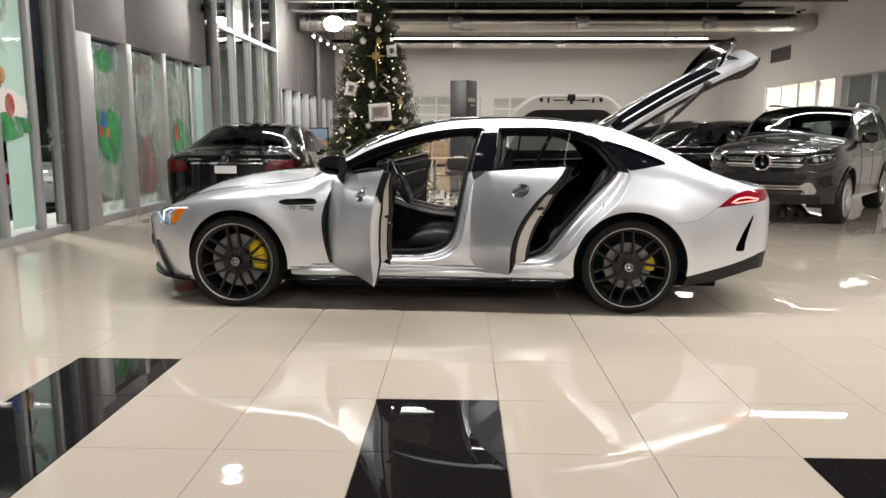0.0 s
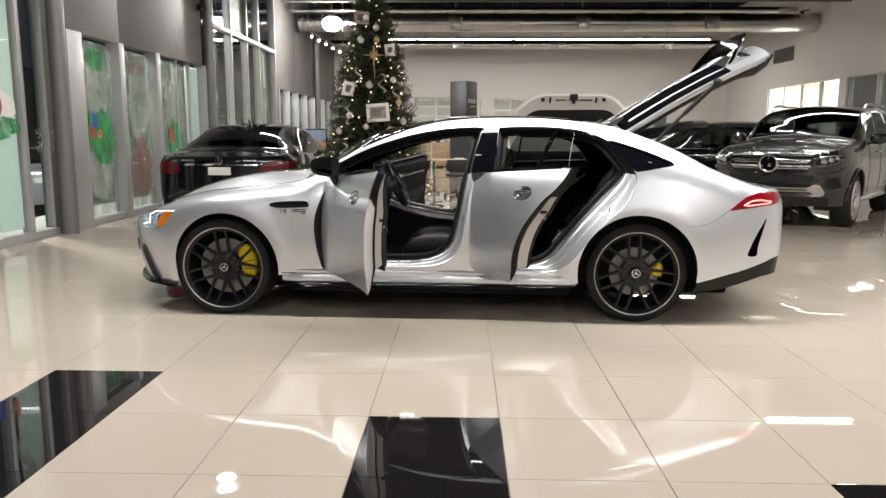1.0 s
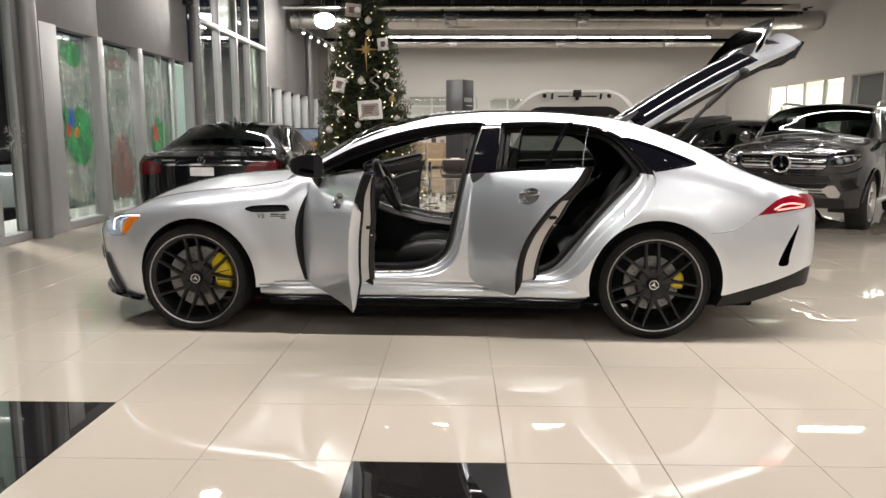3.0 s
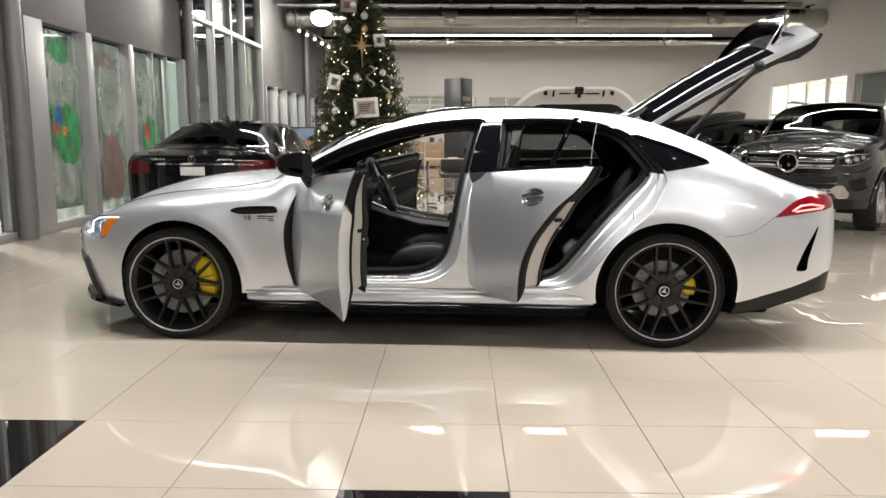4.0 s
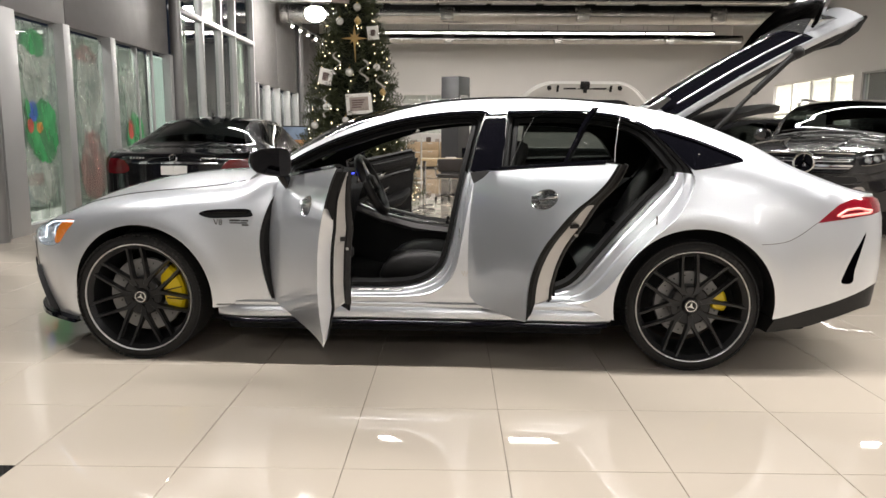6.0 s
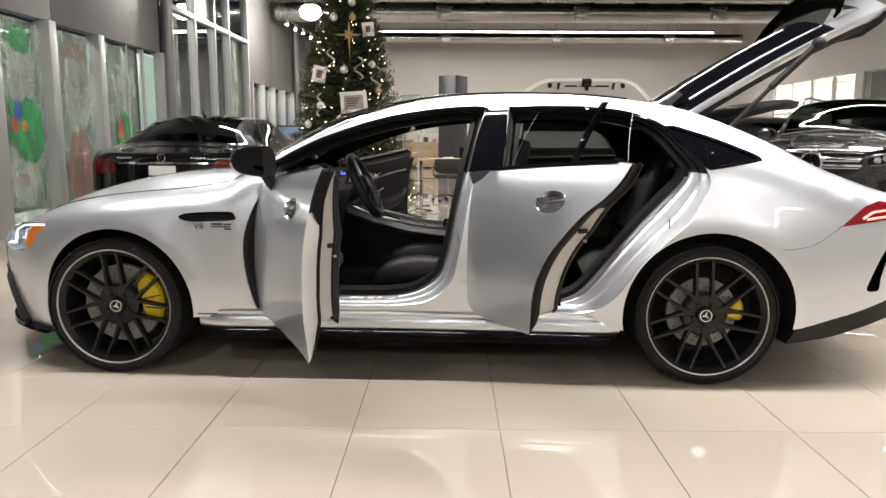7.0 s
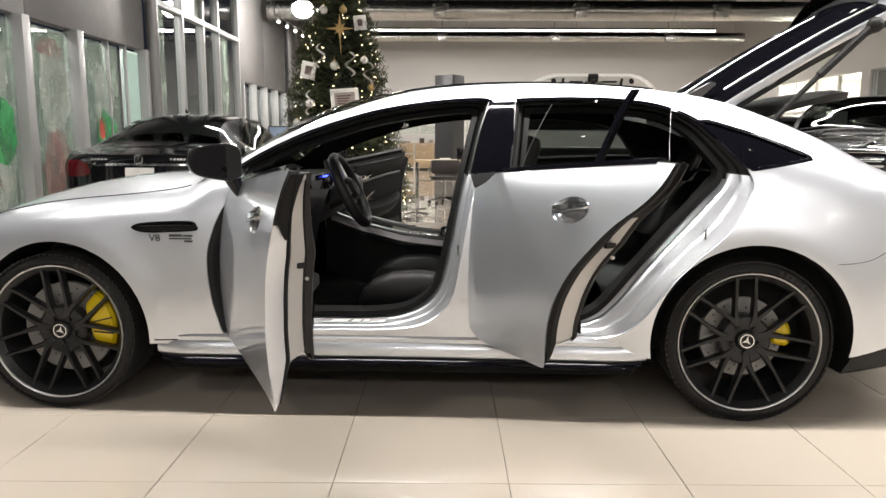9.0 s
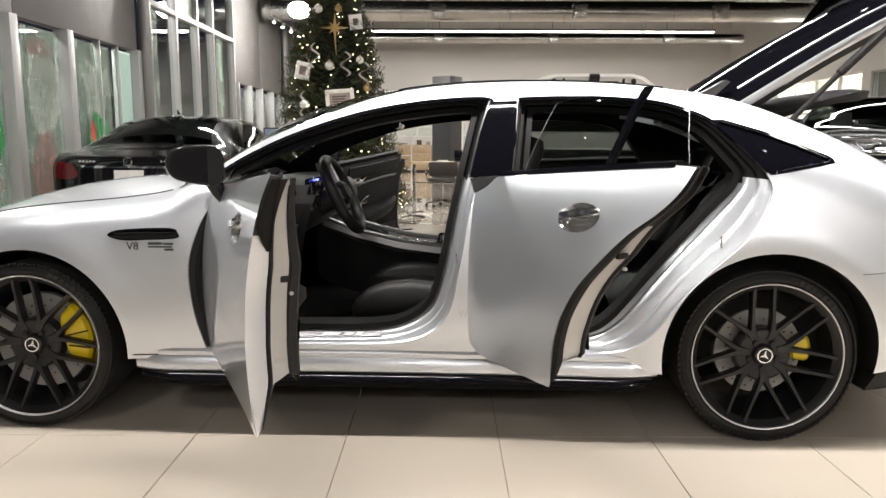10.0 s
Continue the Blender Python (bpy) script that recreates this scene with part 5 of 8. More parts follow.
        z0 = 0.655 + 0.05 * q - 0.03 * math.sin(math.pi * q)
        rings.append([sh.lift(s, z0 + dz * (0.5 + 0.5 * h), trim_d - 0.002 + dd * max(0.1, h)) for dz, dd in ((-0.085, 0.0), (-0.06, 0.055), (-0.015, 0.098), (0.02, 0.095), (0.045, 0.05), (0.05, 0.0))])
        top = float(np.interp(s, [a, b], [0.93, 0.975]))
        roll.append([sh.lift(s, top + dz, trim_d - 0.002 + dd * max(0.2, h)) for dz, dd in ((-0.055, 0.0), (-0.03, 0.03), (0.01, 0.036), (0.04, 0.02), (0.045, 0.0))])
        pocket.append([sh.lift(s, 0.50 + dz, trim_d - 0.002 + dd * max(0.1, h)) for dz, dd in ((-0.055, 0.0), (-0.05, 0.045), (0.03, 0.055), (0.04, 0.045), (0.035, 0.0))])
    add("armrest", ring_loft(bmesh.new(), rings), "trim_black", door)
    add("upper_roll", ring_loft(bmesh.new(), roll), "trim_black", door)
    add("door_pocket", ring_loft(bmesh.new(), pocket), "trim_black", door)
    c = sh.lift(a + (b - a) * (span[0] + span[1] * 0.32), 0.745, trim_d + 0.012)
    add("pull_handle", tube(bmesh.new(), [c + Vector(q) for q in ((-0.06, 0.0, -0.02), (-0.03, 0.025, 0.02), (0.04, 0.025, 0.035), (0.07, 0.0, 0.03), (0.02, 0.012, -0.015), (-0.06, 0.0, -0.02))], 0.006, 8), "chrome", door, "chrome pull handle")
    add("trim_strip", tube(bmesh.new(), [sh.lift(a + (b - a) * q, 0.80 + 0.09 * q + 0.03 * math.sin(3.1 * q), trim_d + 0.002) for q in np.linspace(0.2, 0.2 + span[1], 10)], 0.008, 8), "dark_alu", door)
    c = sh.lift(a + (b - a) * 0.28, 0.56, trim_d + 0.006)
    bm = ring_loft(bmesh.new(), [circle(c, (0, 1, 0), 0.075, 24), circle(c + Vector((0, 0.012, 0)), (0, 1, 0), 0.066, 24)])
    add("speaker_grille", bm, "alu", door)
    c = sh.lift(a + (b - a) * 0.33, 0.90, trim_d + 0.004)
    bm = bmesh.new()
    box(bm, c.x - 0.075, c.x + 0.075, c.y - 0.004, c.y + 0.012, c.z - 0.03, c.z + 0.045, 0.012)
    add("door_switch_panel", bm, "alu", door, "bright metal switch and handle panel")
    add("inner_handle", tube(bmesh.new(), [c + Vector((-0.03, 0.012, -0.01)), c + Vector((0.0, 0.035, 0.0)), c + Vector((0.05, 0.035, 0.012)), c + Vector((0.07, 0.012, 0.014))], 0.009, 8), "chrome", door)
    # belt strip
    belt = [p for p in poly if p[1] > (1.04 if poly is R_DOOR else float(np.interp(p[0], [a, b], [0.985, 1.035]))) and p[1] > 0.99 and p[0] < b - 0.03]
    belt.sort()
    bm = bmesh.new()
    ring_loft(bm, [[sh.lift(s, z + dz, dd) for dz, dd in ((-0.004, -0.004), (0.010, -0.003), (0.014, 0.012), (0.002, 0.05), (-0.006, 0.012))] for s, z in belt])
    add("belt_strip", bm, "matt_black" if far else "gloss_black", door)
    if glass_poly:
        pane = add("door_glass", sh.skin(glass_poly, (), 0.06, 0.022), window_mat, door, "tinted frameless door glass")
        add("glass_edge", sh.ribbon(bmesh.new(), glass_poly, 0.0215, glass_poly, 0.0240), "frame", door)
    return door, add


def handle_bowl(x, z):
    s = sh.at(x)
    return [(s + 0.100 * math.cos(t), z + 0.046 * math.sin(t) + 0.008 * math.cos(t)) for t in np.linspace(0, 2 * math.pi, 37)[:-1]]


def outer_handle(add, door, x, z):
    """A recessed bowl with a chrome grip."""
    s = sh.at(x)
    bowl = handle_bowl(x, z)
    bm = sh.ribbon(bmesh.new(), bowl, 0.0, offset_poly(bowl, 0.005), 0.004, 36)
    sh.ribbon(bm, offset_poly(bowl, 0.005), 0.004, offset_poly(bowl, 0.020), 0.022, 36)
    sh.ribbon(bm, offset_poly(bowl, 0.020), 0.022, offset_poly(bowl, 0.034), 0.028, 36)
    bmesh.ops.holes_fill(bm, edges=[e for e in bm.edges if e.is_boundary and all(sh_depth(v.co) for v in e.verts)], sides=0)
    add("handle_bowl", bm, "bowl", door)
    rings = []
    for q in np.linspace(0, 1, 13):
        w = 0.017 * math.sin(math.pi * (0.12 + 0.8 * q)) ** 0.6
        e = 0.020 * math.sin(math.pi * q) ** 0.5 + 0.004
        c0 = (s - 0.098 + 0.196 * q, z + 0.006 + 0.016 * q)
        rings.append([sh.lift(c0[0], c0[1] + w * dz, -e * dd) for dz, dd in ((-1, 0.45), (-0.5, 1.0), (0.5, 1.0), (1, 0.55), (0.6, 0.1), (-0.6, 0.1))])
    add("handle", ring_loft(bmesh.new(), rings), "handle_metal", door, "chrome door handle")
    add("handle_strip", tube(bmesh.new(), [sh.lift(s - 0.09 + 0.18 * q, z - 0.010 + 0.016 * q, -0.017 * math.sin(math.pi * q) ** 0.5 - 0.004) for q in np.linspace(0.05, 0.95, 8)], 0.003, 6), "bowl", door)


def sh_depth(p):
    """Whether a point of a handle bowl lies on its inner ring."""
    d = sh.lift(sh.at(p.x), p.z)
    return abs(p.y) < abs(d.y) - 0.02


def latch(add, door, x, z, d=0.078):
    c = sh.lift(sh.at(x), z, d)
    bm = box(bmesh.new(), c.x - 0.012, c.x + 0.004, c.y - 0.020, c.y + 0.022, c.z - 0.009, c.z + 0.009, 0.003)
    add("latch", bm, "matt_black", door, "black door latch")
    for dy, dz in ((-0.012, 0.04), (0.018, 0.042), (0.008, -0.04)):
        add("latch_screw", tube(bmesh.new(), [c + Vector((-0.005, dy, dz)), c + Vector((0.006, dy, dz))], 0.006, 8), "alu", door)


def wing_mirror(add, door):
    """Housing, glass and stalk of the door mirror."""
    cx, cy, cz = -0.40, -0.985, 1.077
    rings = []
    for dx, k in ((-0.10, 0.25), (-0.085, 0.6), (-0.05, 0.88), (0.0, 1.0), (0.045, 1.02), (0.055, 0.985)):
        ring = []
        for t in np.linspace(0, 2 * math.pi, 33)[:-1]:
            c, s = math.cos(t), math.sin(t)
            y = 0.096 * math.copysign(abs(c) ** 0.62, c)
            z = 0.066 * math.copysign(abs(s) ** 0.62, s)
            z += 0.008 * (y / 0.096) if s > 0 else -0.016 * (y / 0.096)
            ring.append(Vector((cx + dx + 0.012 * y / 0.11, cy + y * k, cz + z * k)))
        rings.append(ring)
    housing = add("mirror_housing", ring_loft(bmesh.new(), rings), "gloss_black", door, "gloss black wing mirror housing")
    g = [Vector((cx + 0.0575, cy + (p.y - cy) * 0.9, cz + (p.z - cz) * 0.88)) for p in rings[-1]]
    add("mirror_glass", ring_loft(bmesh.new(), [g, [p + Vector((0.002, 0, 0)) for p in g]]), "mirror", door, "dark mirror glass")
    bm = tube(bmesh.new(), [(cx, cy + 0.06, cz - 0.05), (cx - 0.005, cy + 0.085, cz - 0.10), (cx - 0.02, cy + 0.135, cz - 0.15)], [0.034, 0.026, 0.030], 12)
    add("mirror_stalk", bm, "gloss_black", door)
    tri = sh.poly([(-0.66, 1.003), (-0.56, 1.06), (-0.48, 1.012)])
    add("mirror_corner", sh.skin(tri, (), 0.05, 0.004), "gloss_black", door)


fd, add = make_door("front_door", F_DOOR, swing(HINGE_F, 64.0, 2.4), False, "silver front door swung wide open", None, handle=(0.10, 0.885), low=0.50, depth=(0.056, 0.070, 0.118, 0.155), foot=2.3)
outer_handle(add, fd, 0.10, 0.885)
latch(add, fd, 0.362, 0.76, 0.115)
edge = [(a, b) for a, b in resample(F_DOOR, 400, True) if a > sh.at(0.36) and 0.84 < b < 1.04]
edge.sort(key=lambda q: q[1])
bm = ring_loft(bmesh.new(), [[sh.lift(a + 0.0035, b, 0.008 + max(0.0, (0.90 - b) / 0.06) * 0.036), sh.lift(a + 0.0015, b, 0.030 + max(0.0, (0.90 - b) / 0.06) * 0.016), sh.lift(a - 0.002, b, 0.050)] for a, b in edge], False, False)
add("edge_pad", bm, "seal", fd, "black rubber pad on the door's upper edge")
wing_mirror(add, fd)
rd, add = make_door("rear_door", R_DOOR, swing(HINGE_R, 57.5, 2.4), False, "silver rear door swung wide open", R_WIN, handle=(1.02, 0.915), span=(0.08, 0.42), depth=(0.012, 0.064, 0.155, 0.18))
outer_handle(add, rd, 1.02, 0.915)
latch(add, rd, 1.135, 0.80, 0.10)
for x, z in ((1.10, 0.79), (1.06, 0.745), (1.03, 0.70), (1.23, 0.935)):
    c = sh.lift(sh.at(x) - 0.03, z + 0.012, 0.09)
    add("edge_hole", ball(bmesh.new(), (c.x, c.y, c.z - 0.008), 0.009, 8, 0.7), "matt_black", rd)
bm = bmesh.new()
ring_loft(bm, [[sh.lift(sh.at(x) + dx, z, dd) for dx, dd in ((-0.011, 0.014), (0.011, 0.014), (0.013, 0.034), (-0.013, 0.034))] for x, z in ((1.075, 1.058), (1.078, 1.15), (1.065, 1.25), (1.06, 1.318))])
add("glass_divider", bm, "gloss_black", rd, "black upright window divider")
c = sh.lift(sh.at(0.99), 0.66, 0.05)
add("door_grommet", ball(bmesh.new(), (c.x - 0.022, c.y, c.z), 0.014, 10, 0.6), "matt_black", rd)
ffd, add = make_door("front_door", F_DOOR, swing(HINGE_F, 69, 2.2), True, "silver front door swung open, inner side seen", None, handle=(0.10, 0.885))
outer_handle(add, ffd, 0.10, 0.885)
wing_mirror(add, ffd)
frd, add = make_door("rear_door", R_DOOR, Matrix(), True, "silver rear door standing closed", R_WIN, handle=(1.02, 0.915), span=(0.08, 0.42))
outer_handle(add, frd, 1.02, 0.915)

# ---------------------------------------------------------------- tailgate
LIFT = Matrix.Translation((1.31, 0, 1.378)) @ pose(0, 0, 0, 0, -28.4, 0)
GATE_W = ([0.0, 0.35, 0.7, 1.0, 1.2, 1.36], [0.585, 0.58, 0.53, 0.475, 0.43, 0.37])


def gate_at(x, t, d=0.0):
    """A place on the tailgate, x metres behind its hinge; t from -1 to 1 across; d under the skin."""
    w = float(np.interp(x, *GATE_W))
    k = max(0.0, 1 - abs(t) ** 2.6)
    return Vector((x * 0.94, t * w, 0.03 * math.sin(math.pi * x / 1.36) + 0.105 * k - 0.105 - d))


def gate_sheet(x0, x1, t0, t1, d=0.0):
    n, k = max(2, int((x1 - x0) / 0.05)), 14
    outer = [(x0 + (x1 - x0) * i / n, t0) for i in range(n)] + [(x1, t0 + (t1 - t0) * i / k) for i in range(k)]
    outer += [(x1 - (x1 - x0) * i / n, t1) for i in range(n)] + [(x0, t1 - (t1 - t0) * i / k) for i in range(k)]
    return sheet(outer, [], lambda p, q: gate_at(p, q, d), (0.05, 0.05))


gate = part("tailgate", sheet_mesh("tailgate", [gate_sheet(0.0, 0.07, -1, 1), gate_sheet(0.07, 1.02, -1, -0.975), gate_sheet(0.07, 1.02, 0.975, 1), gate_sheet(1.02, 1.36, -1, 1)], "silver"), None, coupe, "silver tailgate raised high", m=LIFT)
part("rear_glass", sheet_mesh("rear_glass", gate_sheet(0.07, 1.02, -0.975, 0.975, 0.002), "gloss_black"), None, gate, "dark rear window glass")
# highlight along the rear glass, built as thin bright metal lines
for t in (-0.80, 0.80):
    part("glass_highlight", tube(bmesh.new(), [gate_at(x, t, -0.001) for x in np.linspace(0.16, 1.0, 16)], 0.0035, 6), "alu", gate)


def gate_ring(x0, x1, d, t):
    """The outline of the tailgate, d under its skin and shrunk to t."""
    pts = [gate_at(x0 + (x1 - x0) * q, -t, d) for q in np.linspace(0, 1, 24)] + [gate_at(x1, -t + 2 * t * q, d) for q in np.linspace(0.06, 0.94, 12)]
    return pts + [gate_at(x1 - (x1 - x0) * q, t, d) for q in np.linspace(0, 1, 24)] + [gate_at(x0, t - 2 * t * q, d) for q in np.linspace(0.06, 0.94, 12)]


part("tailgate_edge", ring_loft(bmesh.new(), [gate_ring(0.0, 1.36, 0.0, 1.0), gate_ring(0.0, 1.365, 0.010, 1.0), gate_ring(0.02, 1.35, 0.022, 0.99), gate_ring(0.03, 1.34, 0.028, 0.955)], True, False), "silver", gate)
part("tailgate_flange", ring_loft(bmesh.new(), [gate_ring(0.03, 1.34, 0.028, 0.955), gate_ring(0.035, 1.30, 0.055, 0.93)], True, False), "silver", gate)
part("tailgate_lining", ring_loft(bmesh.new(), [gate_ring(0.035, 1.30, 0.05, 0.935), gate_ring(0.10, 1.22, 0.085, 0.90), gate_ring(0.30, 1.16, 0.115, 0.80)]), "matt_black", gate, "black inner lining of the tailgate")
part("tail_panel", ring_loft(bmesh.new(), [[Vector((x, q * 0.55 * k, z)) for q in np.linspace(-1, 1, 17)] for x, z, k in ((1.278, -0.105, 0.74), (1.283, -0.12, 0.73), (1.22, -0.17, 0.68), (1.12, -0.19, 0.62))], False, False), "matt_black", gate)
def wing_line(q):
    """Lower and upper edge of the raised spoiler, q from -1 to 1 across the car."""
    tip = abs(q) ** 18
    low = Vector((2.235 - 0.03 * q * q - 0.07 * tip, 0.47 * q + 0.07 * q * tip, 1.905 - 0.045 * q * q - 0.05 * tip))
    top = Vector((2.330 - 0.05 * q * q - 0.07 * tip, 0.47 * q + 0.03 * q * tip, 2.065 - 0.03 * q * q - 0.10 * tip))
    return low, top


BACK = LIFT.inverted()
rings, neck = [], []
for q in np.linspace(-1, 1, 33):
    low, top = wing_line(q)
    d = top - low
    n = Vector((-d.z, 0, d.x)).normalized()
    hollow = 0.030 * (1 - q * q)
    rings.append([low + n * 0.004, low + d * 0.35 + n * (0.006 - hollow), low + d * 0.7 + n * (0.006 - hollow), top + n * 0.003, top - n * 0.004, low + d * 0.6 - n * (0.016 + hollow), low + d * 0.25 - n * (0.020 + hollow), low - n * 0.010])
    f = 0.82 * q
    l2, _ = wing_line(f)
    neck.append([l2 + Vector((-0.015, 0, 0.004)), LIFT @ gate_at(1.00, f, -0.004), LIFT @ gate_at(1.10, f, -0.002), LIFT @ gate_at(1.24, f, -0.002), l2 + Vector((0.05, 0, 0.0))])
part("spoiler", ring_loft(bmesh.new(), [[BACK @ p for p in r] for r in rings]), "spoiler", gate, "dark glossy raised rear spoiler")
part("spoiler_neck", ring_loft(bmesh.new(), [[BACK @ p for p in r] for r in neck]), "bowl", gate, "silver neck under the spoiler")
for s in (-1, 1):
    part("gate_hinge", ring_loft(bmesh.new(), [[Vector((x, s * y, z)) for x, z in ((1.27, 1.335), (1.36, 1.375), (1.42, 1.43), (1.40, 1.44), (1.33, 1.40), (1.25, 1.36))] for y in (0.44, 0.50)]), "dark_alu", coupe)
    part("strut_mount", ball(bmesh.new(), BACK @ Vector((2.06, s * 0.575, 1.675)), 0.035, 12), "matt_black", gate)
    part("tailgate_strut", tube(bmesh.new(), [(1.64, s * 0.60, 1.26), (1.83, s * 0.585, 1.455), (1.835, s * 0.585, 1.46), (2.05, s * 0.575, 1.67)], [0.012, 0.012, 0.018, 0.018], 10), "matt_black", coupe, "dark gas strut holding the tailgate")
    part("gate_gutter", ring_loft(bmesh.new(), [[sh.over(sa, -s * 1.0 * k, d) for k, d in ((1.0, 0.0), (0.985, 0.02), (0.86, 0.05), (0.84, 0.09))] for sa in np.linspace(sh.at(1.14), sh.at(2.36), 30)], False, False), "silver", coupe)
part("load_cover", ring_loft(bmesh.new(), [[Vector((x, y, z + h)) for y, h in ((-0.50 * k, 0), (-0.3 * k, 0.02), (0.3 * k, 0.02), (0.5 * k, 0), (0.48 * k, -0.03), (-0.48 * k, -0.03))] for x, z, k in ((1.50, 1.255, 0.9), (1.7, 1.325, 1.0), (1.95, 1.39, 1.0), (2.06, 1.40, 0.8), (2.10, 1.395, 0.5))]), "matt_black", coupe, "black hinged load cover")

# ---------------------------------------------------------------- cabin
def lining(x0, x1, z0, extra, name, mat):
    a, b = sh.at(x0), sh.at(x1)
    n = 40
    outer = [(a + (b - a) * i / n, z0) for i in range(n + 1)] + [(b - (b - a) * i / n, sh.top(b - (b - a) * i / n) - 0.004) for i in range(n + 1)]
    holes = [[(p, q) for p, q in offset_poly(h, 0.024)] for h in (F_IN, R_IN)]
    return part(name, sheet_mesh(name, sh.skin(outer, holes, 0.06, extra), mat, flip=True, both=True), None, coupe)


lining(-0.86, 1.95, 0.30, 0.15, "side_lining", "carpet")
part("headliner", sheet_mesh("headliner", sh.cover(-0.06, 1.14, extra=0.035), "leather", flip=True), None, coupe)
part("cabin_floor", box(bmesh.new(), -0.95, 1.25, -0.80, 0.80, 0.272, 0.30, 0.01), "carpet", coupe)
part("firewall", box(bmesh.new(), -1.02, -0.95, -0.76, 0.76, 0.28, 0.93, 0.01), "carpet", coupe)
part("boot_floor", box(bmesh.new(), 1.25, 2.36, -0.60, 0.60, 0.62, 0.65, 0.01), "carpet", coupe)
part("rear_bulkhead", box(bmesh.new(), 1.55, 1.60, -0.72, 0.72, 0.30, 1.02, 0.02), "carpet", coupe)


def blob(sections, n=24, p=2.6):
    """A loft of rounded boxes: (centre, half a, half b, axis a, axis b)."""
    rings = []
    for c, ha, hb, ax, bx in sections:
        ring = []
        for t in np.linspace(0, 2 * math.pi, n + 1)[:-1]:
            cs, sn = math.cos(t), math.sin(t)
            ring.append(Vector(c) + Vector(ax) * (ha * math.copysign(abs(cs) ** (2 / p), cs)) + Vector(bx) * (hb * math.copysign(abs(sn) ** (2 / p), sn)))
        rings.append(ring)
    return ring_loft(bmesh.new(), rings)


def make_seat(y, shift=-0.22):
    X, Y, Z = Vector((1, 0, 0)), Vector((0, 1, 0)), Vector((0, 0, 1))
    base = [((shift + 0.02, y, 0.41), 0.05, 0.15, Z, Y), ((shift + 0.06, y, 0.455), 0.075, 0.20, Z, Y), ((shift + 0.22, y, 0.45), 0.085, 0.215, Z, Y), ((shift + 0.42, y, 0.43), 0.09, 0.215, Z, Y), ((shift + 0.56, y, 0.43), 0.085, 0.20, Z, Y)]
    seat = part("front_seat", blob(base), "leather", coupe, "black leather front sports seat")
    for s in (-1, 1):
        part("seat_bolster", blob([((shift + 0.015, y + s * 0.215, 0.425), 0.02, 0.02, Z, Y), ((shift + 0.035, y + s * 0.225, 0.44), 0.05, 0.045, Z, Y), ((shift + 0.09, y + s * 0.235, 0.465), 0.075, 0.06, Z, Y), ((shift + 0.18, y + s * 0.24, 0.485), 0.090, 0.065, Z, Y), ((shift + 0.30, y + s * 0.245, 0.49), 0.092, 0.065, Z, Y), ((shift + 0.44, y + s * 0.245, 0.475), 0.085, 0.06, Z, Y), ((shift + 0.54, y + s * 0.24, 0.45), 0.07, 0.05, Z, Y)], 20), "leather", seat)
    up = Vector((0.36, 0, 0.93)).normalized()
    fw = Vector((0.93, 0, -0.36)).normalized()
    b0 = Vector((shift + 0.54, y, 0.44))
    part("seat_back", blob([(b0, 0.10, 0.21, fw, Y), (b0 + up * 0.15, 0.095, 0.235, fw, Y), (b0 + up * 0.38, 0.085, 0.225, fw, Y), (b0 + up * 0.52, 0.07, 0.17, fw, Y), (b0 + up * 0.60, 0.06, 0.125, fw, Y), (b0 + up * 0.76, 0.05, 0.115, fw, Y), (b0 + up * 0.80, 0.03, 0.09, fw, Y)]), "leather", seat)
    part("seat_mount", box(bmesh.new(), shift + 0.08, shift + 0.5, y - 0.2, y + 0.2, 0.29, 0.37, 0.02), "matt_black", seat)
    for z0, q in ((0.505, 0.0), (0.475, 0.1)):
        part("seat_seam", tube(bmesh.new(), [Vector((shift + 0.03 + q * 0.1, y - 0.20, z0 - 0.03)), Vector((shift + 0.15, y - 0.272 + q * 0.3, z0 - 0.01)), Vector((shift + 0.45, y - 0.285 + q * 0.3, z0))], 0.004, 6), "seam_grey", seat)
    return seat


make_seat(-0.40)
make_seat(0.40)
X, Y, Z = Vector((1, 0, 0)), Vector((0, 1, 0)), Vector((0, 0, 1))
part("rear_bench", blob([((0.92, 0, 0.42), 0.09, 0.62, Z, Y), ((1.0, 0, 0.45), 0.11, 0.66, Z, Y), ((1.3, 0, 0.44), 0.11, 0.66, Z, Y), ((1.42, 0, 0.44), 0.10, 0.64, Z, Y)], 32, 4), "leather", coupe, "black leather rear seats")
for y in (-0.37, 0.37):
    fw, up = Vector((0.9, 0, -0.43)), Vector((0.43, 0, 0.9))
    b0 = Vector((1.28, y, 0.46))
    part("rear_backrest", blob([(b0, 0.09, 0.24, fw, Y), (b0 + up * 0.2, 0.085, 0.26, fw, Y), (b0 + up * 0.45, 0.075, 0.25, fw, Y), (b0 + up * 0.55, 0.06, 0.20, fw, Y), (b0 + up * 0.60, 0.05, 0.13, fw, Y), (b0 + up * 0.72, 0.045, 0.12, fw, Y), (b0 + up * 0.75, 0.02, 0.1, fw, Y)]), "leather", coupe)
# dashboard, console, wheel
part("dashboard", blob([((-0.62, -0.74, 0.86), 0.20, 0.09, X, Z), ((-0.62, -0.6, 0.87), 0.25, 0.12, X, Z), ((-0.62, 0, 0.87), 0.25, 0.12, X, Z), ((-0.62, 0.6, 0.87), 0.25, 0.12, X, Z), ((-0.62, 0.74, 0.86), 0.20, 0.09, X, Z)], 24, 3), "leather", coupe, "black leather dashboard")
part("instrument_screen", box(bmesh.new(), -0.385, -0.37, -0.62, 0.10, 0.87, 1.0, 0.006), "screen", coupe, "wide dark instrument screen")
